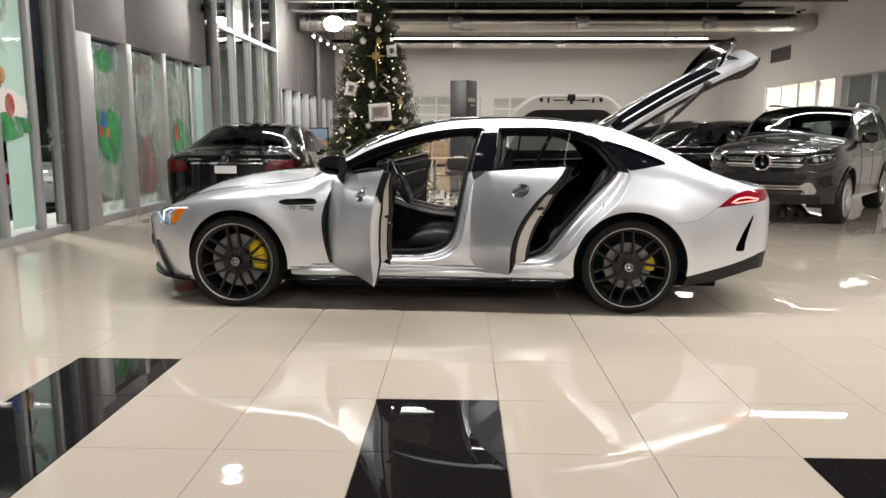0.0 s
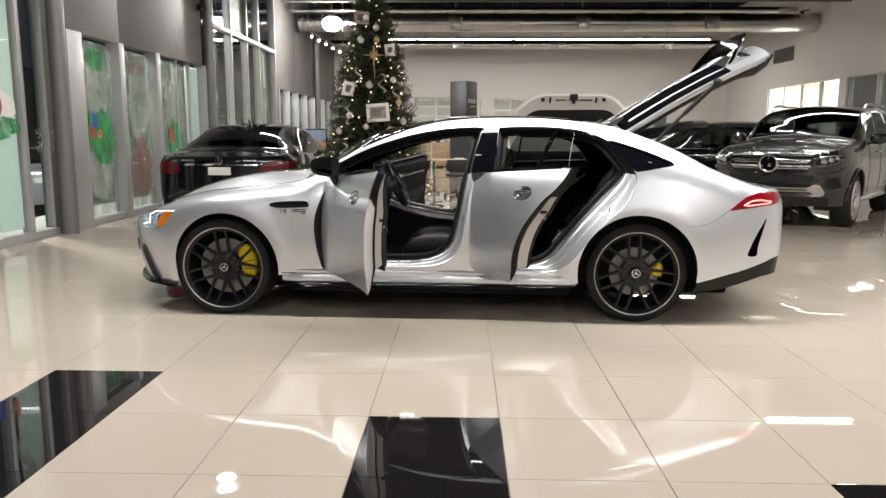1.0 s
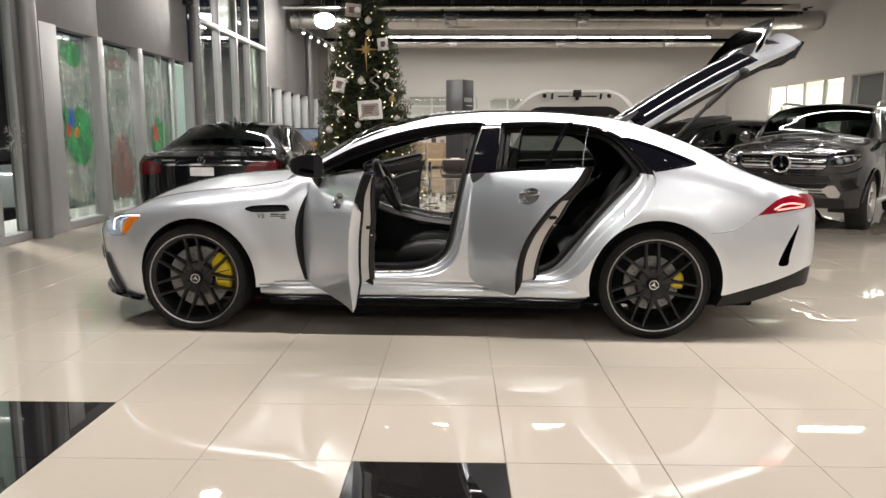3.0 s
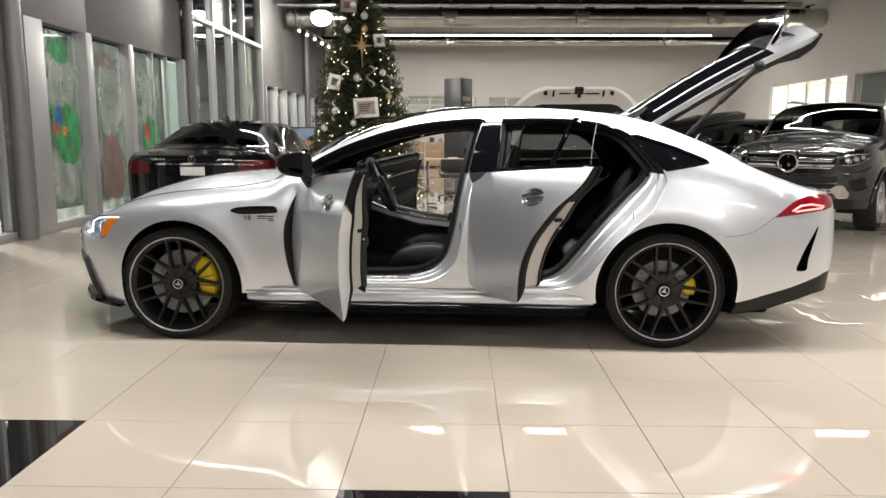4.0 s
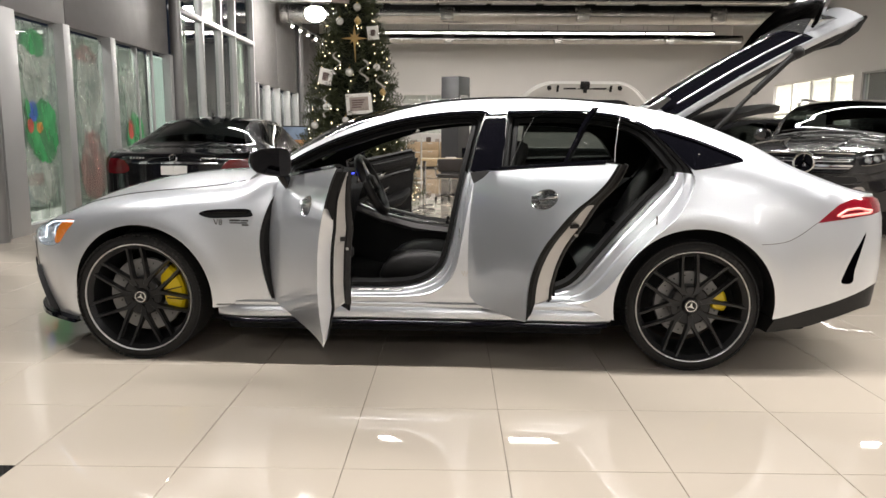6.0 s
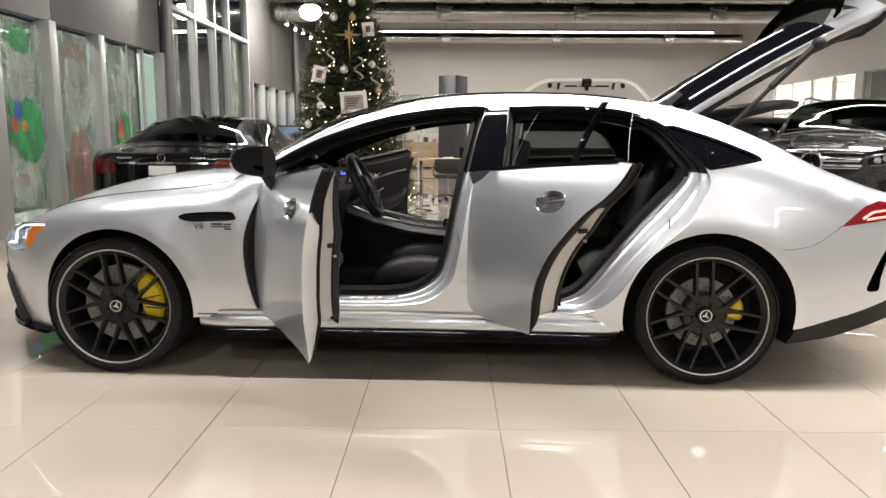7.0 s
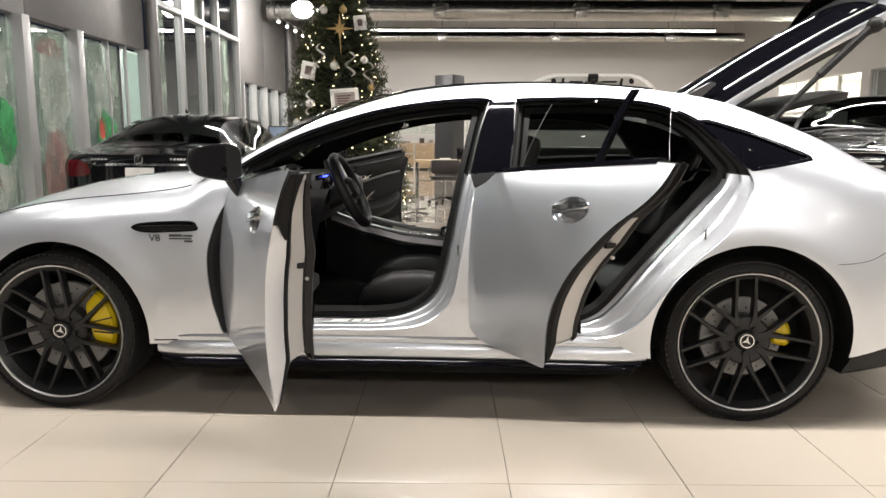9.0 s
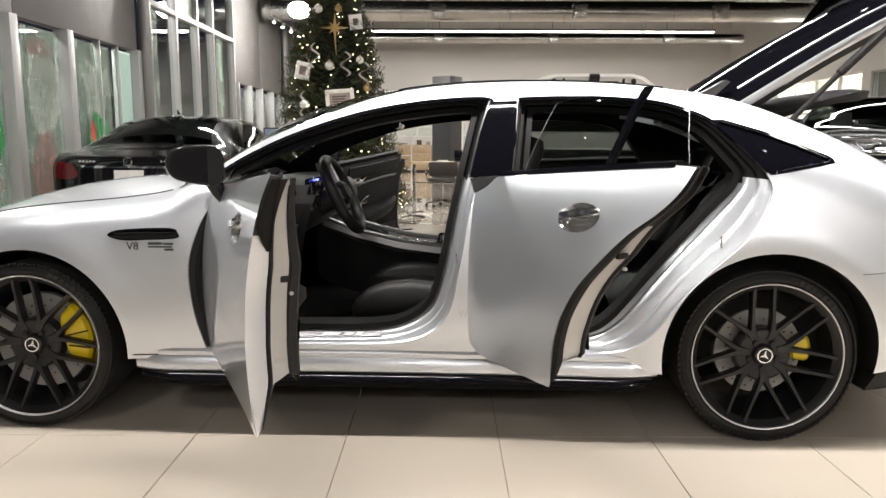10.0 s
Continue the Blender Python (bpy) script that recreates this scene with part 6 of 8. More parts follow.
part("screen_edge", box(bmesh.new(), -0.40, -0.383, -0.64, 0.12, 0.855, 1.012, 0.008), "gloss_black", coupe)
part("ambient_light", box(bmesh.new(), -0.372, -0.366, -0.60, -0.50, 1.003, 1.008), "blue_glow", coupe, "thin blue light line")
part("centre_console", ring_loft(bmesh.new(), [[Vector((x, y * w, z + dz)) for y, dz in ((-1, -0.30), (-1, -0.03), (-0.86, 0.0), (0.86, 0.0), (1, -0.03), (1, -0.30))] for x, z, w in ((-0.45, 0.80, 0.17), (-0.30, 0.735, 0.17), (0.0, 0.665, 0.165), (0.30, 0.635, 0.16), (0.36, 0.66, 0.155), (0.62, 0.67, 0.15))]), "carpet", coupe, "black centre console")
part("console_panel", ring_loft(bmesh.new(), [[Vector((x, -0.135, z)), Vector((x, 0.135, z)), Vector((x, 0.135, z - 0.02)), Vector((x, -0.135, z - 0.02))] for x, z in ((-0.40, 0.79), (-0.28, 0.738), (0.0, 0.673), (0.29, 0.643))]), "gloss_black", coupe, "gloss black console panel")
for y in (-0.15, 0.15):
    part("console_trim", tube(bmesh.new(), [(-0.42, y, 0.80), (-0.28, y, 0.742), (0.0, y, 0.676), (0.30, y, 0.645)], 0.011, 10), "dark_alu", coupe)
part("console_flank", ring_loft(bmesh.new(), [[Vector((x, -0.168, z)), Vector((x, -0.178, z - 0.03)), Vector((x, -0.172, z - 0.055 - k))] for x, z, k in ((-0.42, 0.79, -0.02), (-0.25, 0.73, -0.005), (-0.05, 0.68, -0.005), (0.12, 0.658, -0.02), (0.26, 0.645, -0.045))], False, False), "console_metal", coupe)
for i in range(6):
    x = -0.02 + 0.05 * i
    part("console_button", box(bmesh.new(), x - 0.016, x + 0.016, -0.09, -0.02, 0.662 - 0.1 * (x + 0.02), 0.682 - 0.1 * (x + 0.02), 0.005), "chrome", coupe)
part("console_knob", blob([((0.17, 0.05, 0.655), 0.035, 0.035, X, Y), ((0.17, 0.05, 0.69), 0.03, 0.03, X, Y), ((0.17, 0.05, 0.70), 0.02, 0.02, X, Y)], 16, 2), "chrome", coupe)
ST = Matrix.Translation((-0.28, -0.40, 0.935)) @ pose(0, 0, 0, 0, 64, 0)
ring = [ST @ Vector((0.178 * math.cos(t) * (0.94 if abs(t - math.pi) < 0.6 else 1), 0.182 * math.sin(t), 0)) for t in np.linspace(0, 2 * math.pi, 41)]
steer = part("steering_wheel", tube(bmesh.new(), ring, 0.025, 12), "leather", coupe, "black leather steering wheel with metal spokes")
part("airbag", blob([(ST @ Vector((0.0, 0, -0.03)), 0.06, 0.07, ST.to_3x3() @ X, ST.to_3x3() @ Y), (ST @ Vector((0, 0, 0.015)), 0.058, 0.066, ST.to_3x3() @ X, ST.to_3x3() @ Y), (ST @ Vector((0, 0, 0.03)), 0.04, 0.05, ST.to_3x3() @ X, ST.to_3x3() @ Y)]), "leather", steer)
for a in (90, 270, 180):
    t = math.radians(a)
    d = Vector((math.cos(t), math.sin(t), 0))
    e = Vector((-math.sin(t), math.cos(t), 0))
    part("wheel_spoke", ring_loft(bmesh.new(), [[ST @ (d * r + e * w + Vector((0, 0, h))) for w, h in ((-k, 0), (k, 0), (k, 0.012), (-k, 0.012))] for r, k in ((0.05, 0.028), (0.17, 0.018))]), "alu", steer)
part("steering_column", tube(bmesh.new(), [ST @ Vector((0, 0, -0.02)), ST @ Vector((0, 0, -0.30))], [0.05, 0.06], 14), "matt_black", steer)
part("cabin_mirror", blob([((-0.06, -0.13, 1.265), 0.02, 0.03, X, Z), ((-0.06, 0.0, 1.27), 0.025, 0.036, X, Z), ((-0.06, 0.13, 1.265), 0.02, 0.03, X, Z)], 16), "gloss_black", coupe)
sill_plate = part("sill_plate", box(bmesh.new(), -0.55, 0.05, -0.865, -0.80, 0.398, 0.403, 0.002), "dark_alu", coupe, "brushed metal door sill plate")
for x, z, d in ((0.262, 0.72, 0.05), (1.265, 0.80, 0.05)):
    c = sh.lift(sh.at(x), z, d)
    part("door_striker", tube(bmesh.new(), [c + Vector((0, 0, 0.02)), c + Vector((0.0, -0.03, 0.02)), c + Vector((0.0, -0.03, -0.02)), c + Vector((0, 0, -0.02))], 0.005, 8), "chrome", coupe)
for k in range(5):
    c = sh.lift(sh.at(0.275 + 0.007 * k), 0.512 - 0.012 * (k % 2), -0.001)
    part("pillar_sticker", box(bmesh.new(), c.x - 0.0025, c.x + 0.0025, c.y - 0.001, c.y + 0.002, c.z - 0.008, c.z + 0.008), "letters", coupe)
jamb_pairs = sorted((a[0], a[1], b[0], b[1]) for a, b in zip(resample(F_OUT, 120, True), resample(F_IN, 120, True)) if b[1] < 0.43 and a[1] < 0.40)


def on_sill(s, k):
    """A place on the front door's sill frame, k from its outer edge to its seal."""
    cols = list(zip(*jamb_pairs))
    a = (float(np.interp(s, cols[0], cols[0])), float(np.interp(s, cols[0], cols[1])))
    b = (float(np.interp(s, cols[0], cols[2])), float(np.interp(s, cols[0], cols[3])))
    return sh.lift(a[0] + (b[0] - a[0]) * k, a[1] + (b[1] - a[1]) * k, float(np.interp(k, [0.35, 0.6, 0.82], [0.026, 0.042, 0.060])) - 0.0025)


plate = part("step_plate", ring_loft(bmesh.new(), [[on_sill(s, k) for k in (0.50, 0.65, 0.80)] for s in np.linspace(sh.at(-0.50), sh.at(-0.06), 14)], False, False), "dark_alu", coupe, "dark metal step plate in the door sill")
for k, w in enumerate((0.05, 0.03, 0.04, 0.03)):
    s = sh.at(-0.34) + 0.05 * k
    part("plate_mark", ring_loft(bmesh.new(), [[on_sill(s + q, j) + Vector((0, -0.002, 0.002)) for j in (0.58, 0.74)] for q in (0.0, w)], False, False), "letters", plate)
# ---------------------------------------------------------------- the other cars
def plain_wheel(parent, x, side, hub, r, w, track, rim_mats=("alu", "rim_edge"), pairs=5):
    m = Matrix.Translation((x, side * track, hub)) @ (Matrix() if side < 0 else pose(0, 0, 0, 0, 0, 180))
    return make_wheel(parent, m, r, w, r * 0.73, pairs, rim_mats, detailed=False, disc_r=r * 0.5)


def emblem(parent, c, axis, r, up=(0, 0, 1)):
    """A chrome ring with three arms."""
    axis, up = Vector(axis).normalized(), Vector(up)
    up = (up - axis * up.dot(axis)).normalized()
    side = axis.cross(up)
    bm = bmesh.new()
    tube(bm, [Vector(c) + up * (r * math.cos(t)) + side * (r * math.sin(t)) for t in np.linspace(0, 2 * math.pi, 33)], r * 0.1, 8)
    for k in range(3):
        a = 2 * math.pi * k / 3
        o = up * math.cos(a) + side * math.sin(a)
        p = side * math.cos(a) - up * math.sin(a)
        ring_loft(bm, [[Vector(c) + o * d + p * w + axis * h for w, h in ((-k2, 0), (0, r * 0.14), (k2, 0), (0, -r * 0.05))] for d, k2 in ((0.0, r * 0.14), (r * 0.97, r * 0.025)) for w in (0,)][::1])
    return part("emblem", bm, "chrome", parent)


def cabin(car, shell, screen, tail, windows):
    """Dark floor, dashboard, seats and roof lining behind the glass of a parked car."""
    x0, x1 = screen[0], tail[1]
    sill = min(z for w in windows for _, z in w)
    X, Y, Z = Vector((1, 0, 0)), Vector((0, 1, 0)), Vector((0, 0, 1))
    part("cabin_floor", box(bmesh.new(), x0 + 0.2, x1 - 0.1, -0.78, 0.78, sill - 0.55, sill - 0.5, 0.01), "carpet", car)
    part("dashboard", blob([((x0 + 0.32, -0.72, sill - 0.10), 0.20, 0.08, X, Z), ((x0 + 0.32, 0, sill - 0.08), 0.26, 0.10, X, Z), ((x0 + 0.32, 0.72, sill - 0.10), 0.20, 0.08, X, Z)], 18, 3), "matt_black", car)
    part("roof_lining", sheet_mesh("roof_lining", shell.cover(screen[1], x1 - 0.25, -0.9, 0.9, step=(0.15, 0.25), extra=0.05), "pipe", flip=True), None, car)
    for x in ((screen[1] + 0.55, min(x1 - 0.5, screen[1] + 1.45)) if x1 - screen[1] > 1.2 else (screen[1] + 0.5,)):
        for y in (-0.38, 0.38):
            fw, up = Vector((0.96, 0, -0.28)), Vector((0.28, 0, 0.96))
            b0 = Vector((x - 0.1, y, sill - 0.45))
            part("seat_back", blob([(b0, 0.10, 0.22, fw, Y), (b0 + up * 0.3, 0.09, 0.24, fw, Y), (b0 + up * 0.48, 0.07, 0.17, fw, Y), (b0 + up * 0.52, 0.05, 0.12, fw, Y), (b0 + up * 0.66, 0.05, 0.12, fw, Y), (b0 + up * 0.70, 0.02, 0.08, fw, Y)], 16), "matt_black", car)


def make_car(name, m, label, shell, low, arches, paint_mat, hood, screen, roof, rear, windows, wheel, deck=None, step=0.07, group="", glass_mat="car_glass", open_hood=None):
    """A parked car: painted skin, upper covers, glass, wheels. hood, screen, roof, rear, deck: ranges of x."""
    car = thing(name, m, label, "car", group)
    panes = [shell.poly(w, 3) for w in windows]
    part("body", sheet_mesh("body", shell.skin(outline(shell, low, arches), panes, step), paint_mat, both=True), None, car)
    cabin(car, shell, screen, rear or roof, windows)
    if hood and not open_hood:
        part("hood", sheet_mesh("hood", shell.cover(*hood, step=(0.07, 0.12)), paint_mat), None, car)
    part("windscreen", sheet_mesh("windscreen", shell.cover(*screen, -0.94, 0.94, step=(0.07, 0.12)), glass_mat), None, car)
    for t0, t1 in ((-1, -0.94), (0.94, 1)):
        part("pillar", sheet_mesh("pillar", shell.cover(*screen, t0, t1, step=(0.07, 0.12)), paint_mat), None, car)
    part("roof", sheet_mesh("roof", shell.cover(*roof, step=(0.07, 0.12)), paint_mat), None, car)
    if rear:
        part("rear_window", sheet_mesh("rear_window", shell.cover(*rear, -0.9, 0.9, step=(0.07, 0.12)), glass_mat), None, car)
        for t0, t1 in ((-1, -0.9), (0.9, 1)):
            part("pillar", sheet_mesh("pillar", shell.cover(*rear, t0, t1, step=(0.07, 0.12)), paint_mat), None, car)
    if deck:
        part("boot_lid", sheet_mesh("boot_lid", shell.cover(*deck, step=(0.07, 0.12)), paint_mat), None, car)
    for pl in panes:
        for mir in (False, True):
            part("side_window", sheet_mesh("side_window", shell.skin(pl, (), 0.08, 0.004), "car_glass", mirror=mir), None, car)
            bm = shell.ribbon(bmesh.new(), pl, -0.006, offset_poly(pl, -0.014), -0.005, 80)
            if mir:
                bmesh.ops.transform(bm, matrix=Matrix.Diagonal((1, -1, 1, 1)), verts=bm.verts[:])
            part("window_trim", bm, "chrome", car)
    for x, z, r in arches:
        for s in (-1, 1):
            c = shell.at(x)
            arc = [(c + r * math.sin(f), z + r * math.cos(f)) for f in np.linspace(-1.9, 1.9, 24)]
            rows = [[shell.lift(a, b, 0.0) for a, b in arc], [Vector((shell.lift(a, b).x, -0.5, b)) for a, b in arc], [Vector((x, -0.5, z))] * 24]
            if s > 0:
                rows = [[Vector((p.x, -p.y, p.z)) for p in row] for row in rows]
            part("arch_liner", ring_loft(bmesh.new(), rows, False, False), "matt_black", car)
            plain_wheel(car, x, s, wheel[0], wheel[0], wheel[1], wheel[2])
    part("underbody", box(bmesh.new(), shell.x[0] + 0.35, shell.x[-1] - 0.35, -0.6, 0.6, low[0][1] - 0.02, low[0][1] + 0.08, 0.02), "matt_black", car)
    return car


def patch(car, shell, name, poly, mat, label="", extra=-0.004, sides=(False, True), n=3):
    """A fitted piece on the skin: lamp, grille, intake."""
    p = shell.poly(poly, n) if n else [(s, z) for s, z in poly]
    for mir in sides:
        part(name, sheet_mesh(name, shell.skin(p, (), 0.05, extra), mat, mirror=mir), None, car, label)


def nose_patch(car, shell, name, w, z0, z1, mat, label="", extra=-0.004, front=True, w0=0.0):
    """A piece across the middle of nose or tail, w metres of skin to each side."""
    a = shell.s0 if front else shell.s1
    k = 1 if front else -1
    poly = [(a + k * w0, z0), (a + k * w, z0), (a + k * w, z1), (a + k * w0, z1)]
    data = shell.skin(resample(poly, 40), (), 0.05, extra)
    part(name, sheet_mesh(name, data, mat, both=True), None, car, label)


def side_mirrors(car, x, y, z, mat, size=1.0):
    for s in (-1, 1):
        b = blob([((x - 0.05, s * (y + 0.10), z), 0.05 * size, 0.04 * size, Vector((0, 1, 0)), Vector((0, 0, 1))), ((x, s * (y + 0.11), z), 0.10 * size, 0.07 * size, Vector((0, 1, 0)), Vector((0, 0, 1))), ((x + 0.07, s * (y + 0.11), z), 0.10 * size, 0.07 * size, Vector((0, 1, 0)), Vector((0, 0, 1)))], 18)
        mir = part("wing_mirror", b, mat, car)
        part("mirror_foot", tube(bmesh.new(), [(x, s * (y - 0.03), z - 0.07), (x, s * (y + 0.06), z - 0.04)], 0.025, 8), "matt_black", mir)


# black saloon, tail to the camera
sd = Shell(
    plan=[(-2.6, 0), (-2.57, 0.3), (-2.45, 0.6), (-2.2, 0.83), (-1.6, 0.93), (-0.5, 0.95), (0.6, 0.95), (1.6, 0.95), (2.15, 0.935), (2.40, 0.875), (2.51, 0.72), (2.57, 0.38), (2.6, 0)],
    edge=[(-2.6, 0.70, 0.05), (-2.4, 0.77, 0.1), (-2.0, 0.88, 0.13), (-1.2, 0.99, 0.15), (-0.95, 1.05, 0.2), (-0.3, 1.36, 0.33), (0.1, 1.42, 0.36), (0.7, 1.425, 0.37), (1.15, 1.38, 0.36), (1.6, 1.24, 0.33), (1.95, 1.08, 0.2), (2.3, 1.035, 0.10), (2.45, 1.015, 0.07), (2.55, 1.0, 0.05), (2.6, 0.995, 0.05)],
    belt=[(-2.5, 0.95), (-0.9, 0.98), (1.6, 1.02), (2.5, 1.1)], cabin=(-1.1, -0.6, 1.4, 2.0),
    crown=[(-2.6, 0), (-2.2, 0.05), (-1.2, 0.08), (-0.6, 0.10), (0.2, 0.06), (1.0, 0.06), (1.6, 0.08), (2.0, 0.045), (2.4, 0.02), (2.6, 0)], z_mid=0.62, z_low=0.2)
sedan = make_car("saloon_car", pose(-2.86, 9.05, 0, 0, 0, -89), "glossy black saloon car parked with its tail towards the room", sd,
                 [(-2.6, 0.2), (-1.0, 0.24), (1.0, 0.24), (2.0, 0.27), (2.6, 0.32)], [(-1.58, 0.34, 0.38), (1.58, 0.34, 0.38)], "black_paint",
                 (-2.595, -1.0), (-1.0, -0.05), (-0.05, 1.12), (1.12, 1.93), [[(-0.85, 1.0), (-0.3, 1.29), (0.1, 1.355), (0.35, 1.36), (0.4, 1.02)], [(0.46, 1.02), (0.42, 1.36), (0.9, 1.335), (1.3, 1.22), (1.5, 1.06)]],
                 (0.34, 0.245, 0.81), (1.93, 2.595))
patch(sedan, sd, "tail_light", [(2.14, 0.90), (2.30, 0.94), (2.44, 0.945), (2.535, 0.93), (2.55, 0.82), (2.53, 0.77), (2.40, 0.79), (2.2, 0.85)], "dark_red", "dark red tail light")
nose_patch(sedan, sd, "chrome_strip", 0.50, 0.885, 0.91, "chrome", "chrome boot strip", -0.01, False)
nose_patch(sedan, sd, "number_plate", 0.15, 0.76, 0.865, "plate", "blank white plate", -0.012, False)
nose_patch(sedan, sd, "plate_recess", 0.26, 0.74, 0.88, "gloss_black", "", -0.006, False)
nose_patch(sedan, sd, "rear_bumper_trim", 0.62, 0.34, 0.46, "matt_black", "", -0.006, False)
emblem(sedan, (2.613, 0, 0.955), (1, 0, 0.1), 0.042)
for y in (-0.42, 0.40):
    for k in range(5):
        part("boot_letter", box(bmesh.new(), 2.578, 2.592, y + (k - 2) * 0.035 - 0.011, y + (k - 2) * 0.035 + 0.011, 0.945, 0.965, 0.002), "chrome", sedan)
side_mirrors(sedan, -0.62, 0.90, 1.07, "black_paint")
part("roof_antenna", blob([((1.0, 0, 1.475), 0.06, 0.02, Vector((1, 0, 0)), Vector((0, 1, 0))), ((1.03, 0, 1.50), 0.035, 0.012, Vector((1, 0, 0)), Vector((0, 1, 0))), ((1.07, 0, 1.53), 0.01, 0.005, Vector((1, 0, 0)), Vector((0, 1, 0)))], 12), "gloss_black", sedan)

# grey sport utility car, nose to the camera
su = Shell(
    plan=[(-2.5, 0), (-2.48, 0.3), (-2.42, 0.55), (-2.30, 0.75), (-2.1, 0.88), (-1.7, 0.945), (-0.8, 0.955), (0.6, 0.955), (1.8, 0.955), (2.25, 0.91), (2.48, 0.8), (2.56, 0.6), (2.6, 0.3), (2.61, 0)],
    edge=[(-2.5, 1.05, 0.05), (-2.4, 1.06, 0.06), (-2.25, 1.09, 0.09), (-1.8, 1.15, 0.12), (-1.2, 1.20, 0.14), (-0.95, 1.27, 0.18), (-0.7, 1.42, 0.17), (-0.35, 1.62, 0.18), (0.0, 1.72, 0.19), (0.8, 1.765, 0.195), (1.7, 1.75, 0.195), (2.1, 1.70, 0.19), (2.35, 1.52, 0.20), (2.5, 1.2, 0.1), (2.6, 1.08, 0.05), (2.61, 1.07, 0.05)],
    belt=[(-2.5, 1.1), (-0.9, 1.17), (2.3, 1.24)], cabin=(-1.1, -0.7, 2.2, 2.5),
    crown=[(-2.5, 0), (-2.3, 0.04), (-1.8, 0.07), (-1.0, 0.085), (-0.5, 0.09), (0.2, 0.065), (1.8, 0.06), (2.3, 0.05), (2.6, 0)], z_mid=0.8, z_low=0.3, tuck=0.05, flares=((-1.53, 0.39, 0.5, 0.02), (1.53, 0.39, 0.5, 0.02)))
suv = make_car("sport_utility_car", pose(6.33, 9.24, 0, 0, 0, 52), "dark grey sport utility car parked with its nose towards the room", su,
               [(-2.5, 0.33), (-2.0, 0.33), (-1.0, 0.36), (1.0, 0.36), (2.0, 0.36), (2.61, 0.42)], [(-1.53, 0.39, 0.445), (1.53, 0.39, 0.445)], "grey_paint",
               (-2.495, -1.02), (-1.02, -0.10), (-0.10, 2.15), (2.15, 2.55), [[(-0.72, 1.21), (-0.3, 1.52), (0.0, 1.62), (0.25, 1.65), (0.3, 1.22)], [(0.36, 1.22), (0.32, 1.65), (1.25, 1.67), (1.3, 1.25)], [(1.36, 1.25), (1.32, 1.67), (1.9, 1.64), (2.1, 1.5), (2.15, 1.3)]],
               (0.385, 0.275, 0.82))
GR = [(0.0, 0.795), (0.40, 0.80), (0.49, 0.845), (0.545, 0.93), (0.55, 1.03), (0.0, 1.035)]


def suv_face(name, pts, mat, label="", extra=-0.006, thick=0.0, both_sides=True):
    """A piece of the nose: pts are (metres of skin from the middle, z) to one side."""
    poly = resample([(su.s0 + a, b) for a, b in pts], 60)
    data = su.skin(poly, (), 0.05, extra)
    if pts[0][0] > 0.1:
        for mir in (False, True):
            part(name, sheet_mesh(name, data, mat, mirror=mir), None, suv, label)
    else:
        part(name, sheet_mesh(name, data, mat, both=both_sides), None, suv, label)
    if thick:
        for mir in (False, True):
            bm = su.ribbon(bmesh.new(), poly, extra, poly, extra + thick, 60)
            if mir:
                bmesh.ops.transform(bm, matrix=Matrix.Diagonal((1, -1, 1, 1)), verts=bm.verts[:])
            part(name + "_edge", bm, mat, suv)


def suv_tube(name, pts, r, mat, extra=-0.015, label=""):
    for mir in (False, True):
        bm = tube(bmesh.new(), [su.lift(su.s0 + a, b, extra) for a, b in smooth_line(pts, 6)], r, 8)
        if mir:
            bmesh.ops.transform(bm, matrix=Matrix.Diagonal((1, -1, 1, 1)), verts=bm.verts[:])
        part(name, bm, mat, suv, label)


suv_face("grille", GR, "gloss_black", "wide black grille with chrome bars")
suv_tube("grille_surround", [(0.0, 0.785), (0.40, 0.792), (0.50, 0.84), (0.558, 0.93), (0.562, 1.035)], 0.011, "grey_paint", -0.012)
suv_tube("grille_surround", [(0.0, 1.043), (0.3, 1.043), (0.55, 1.038)], 0.012, "chrome", -0.012)
for z in (0.965, 0.88):
    suv_face("grille_bar", [(0.0, z - 0.006), (0.53, z - 0.004), (0.535, z + 0.018), (0.0, z + 0.022)], "chrome", "", -0.022, 0.012)
    suv_face("grille_bar", [(0.0, z - 0.034), (0.50, z - 0.030), (0.51, z - 0.018), (0.0, z - 0.020)], "alu", "", -0.016, 0.008)
for k in range(7):
    z = 0.81 + 0.033 * k
    suv_face("grille_mesh", [(0.0, z), (0.42, z), (0.42, z + 0.006), (0.0, z + 0.006)], "matt_black", "", -0.010)
emblem(suv, (-2.54, 0, 0.925), (-1, 0, 0), 0.115)
part("emblem_ring", tube(bmesh.new(), [(-2.53, 0.118 * math.sin(t), 0.925 + 0.118 * math.cos(t)) for t in np.linspace(0, 2 * math.pi, 33)], 0.018, 8), "chrome", suv)
part("emblem_disc", ring_loft(bmesh.new(), [circle((-2.52, 0, 0.925), (1, 0, 0), 0.115, 28), circle((-2.49, 0, 0.925), (1, 0, 0), 0.115, 28)]), "gloss_black", suv)
LAMP = [(0.60, 0.905), (0.66, 0.885), (0.78, 0.905), (0.92, 0.95), (1.03, 1.005), (1.06, 1.035), (0.95, 1.045), (0.78, 1.04), (0.64, 1.015), (0.595, 0.96)]
suv_face("headlight", LAMP, "gloss_black", "dark headlight cluster with bright optics", -0.006)
suv_tube("headlight_brow", [(0.62, 0.90), (0.70, 0.898), (0.84, 0.925), (0.98, 0.985)], 0.008, "chrome", -0.014)
suv_tube("headlight_brow", [(0.64, 1.008), (0.80, 1.032), (1.0, 1.034)], 0.006, "lamp_clear", -0.014)
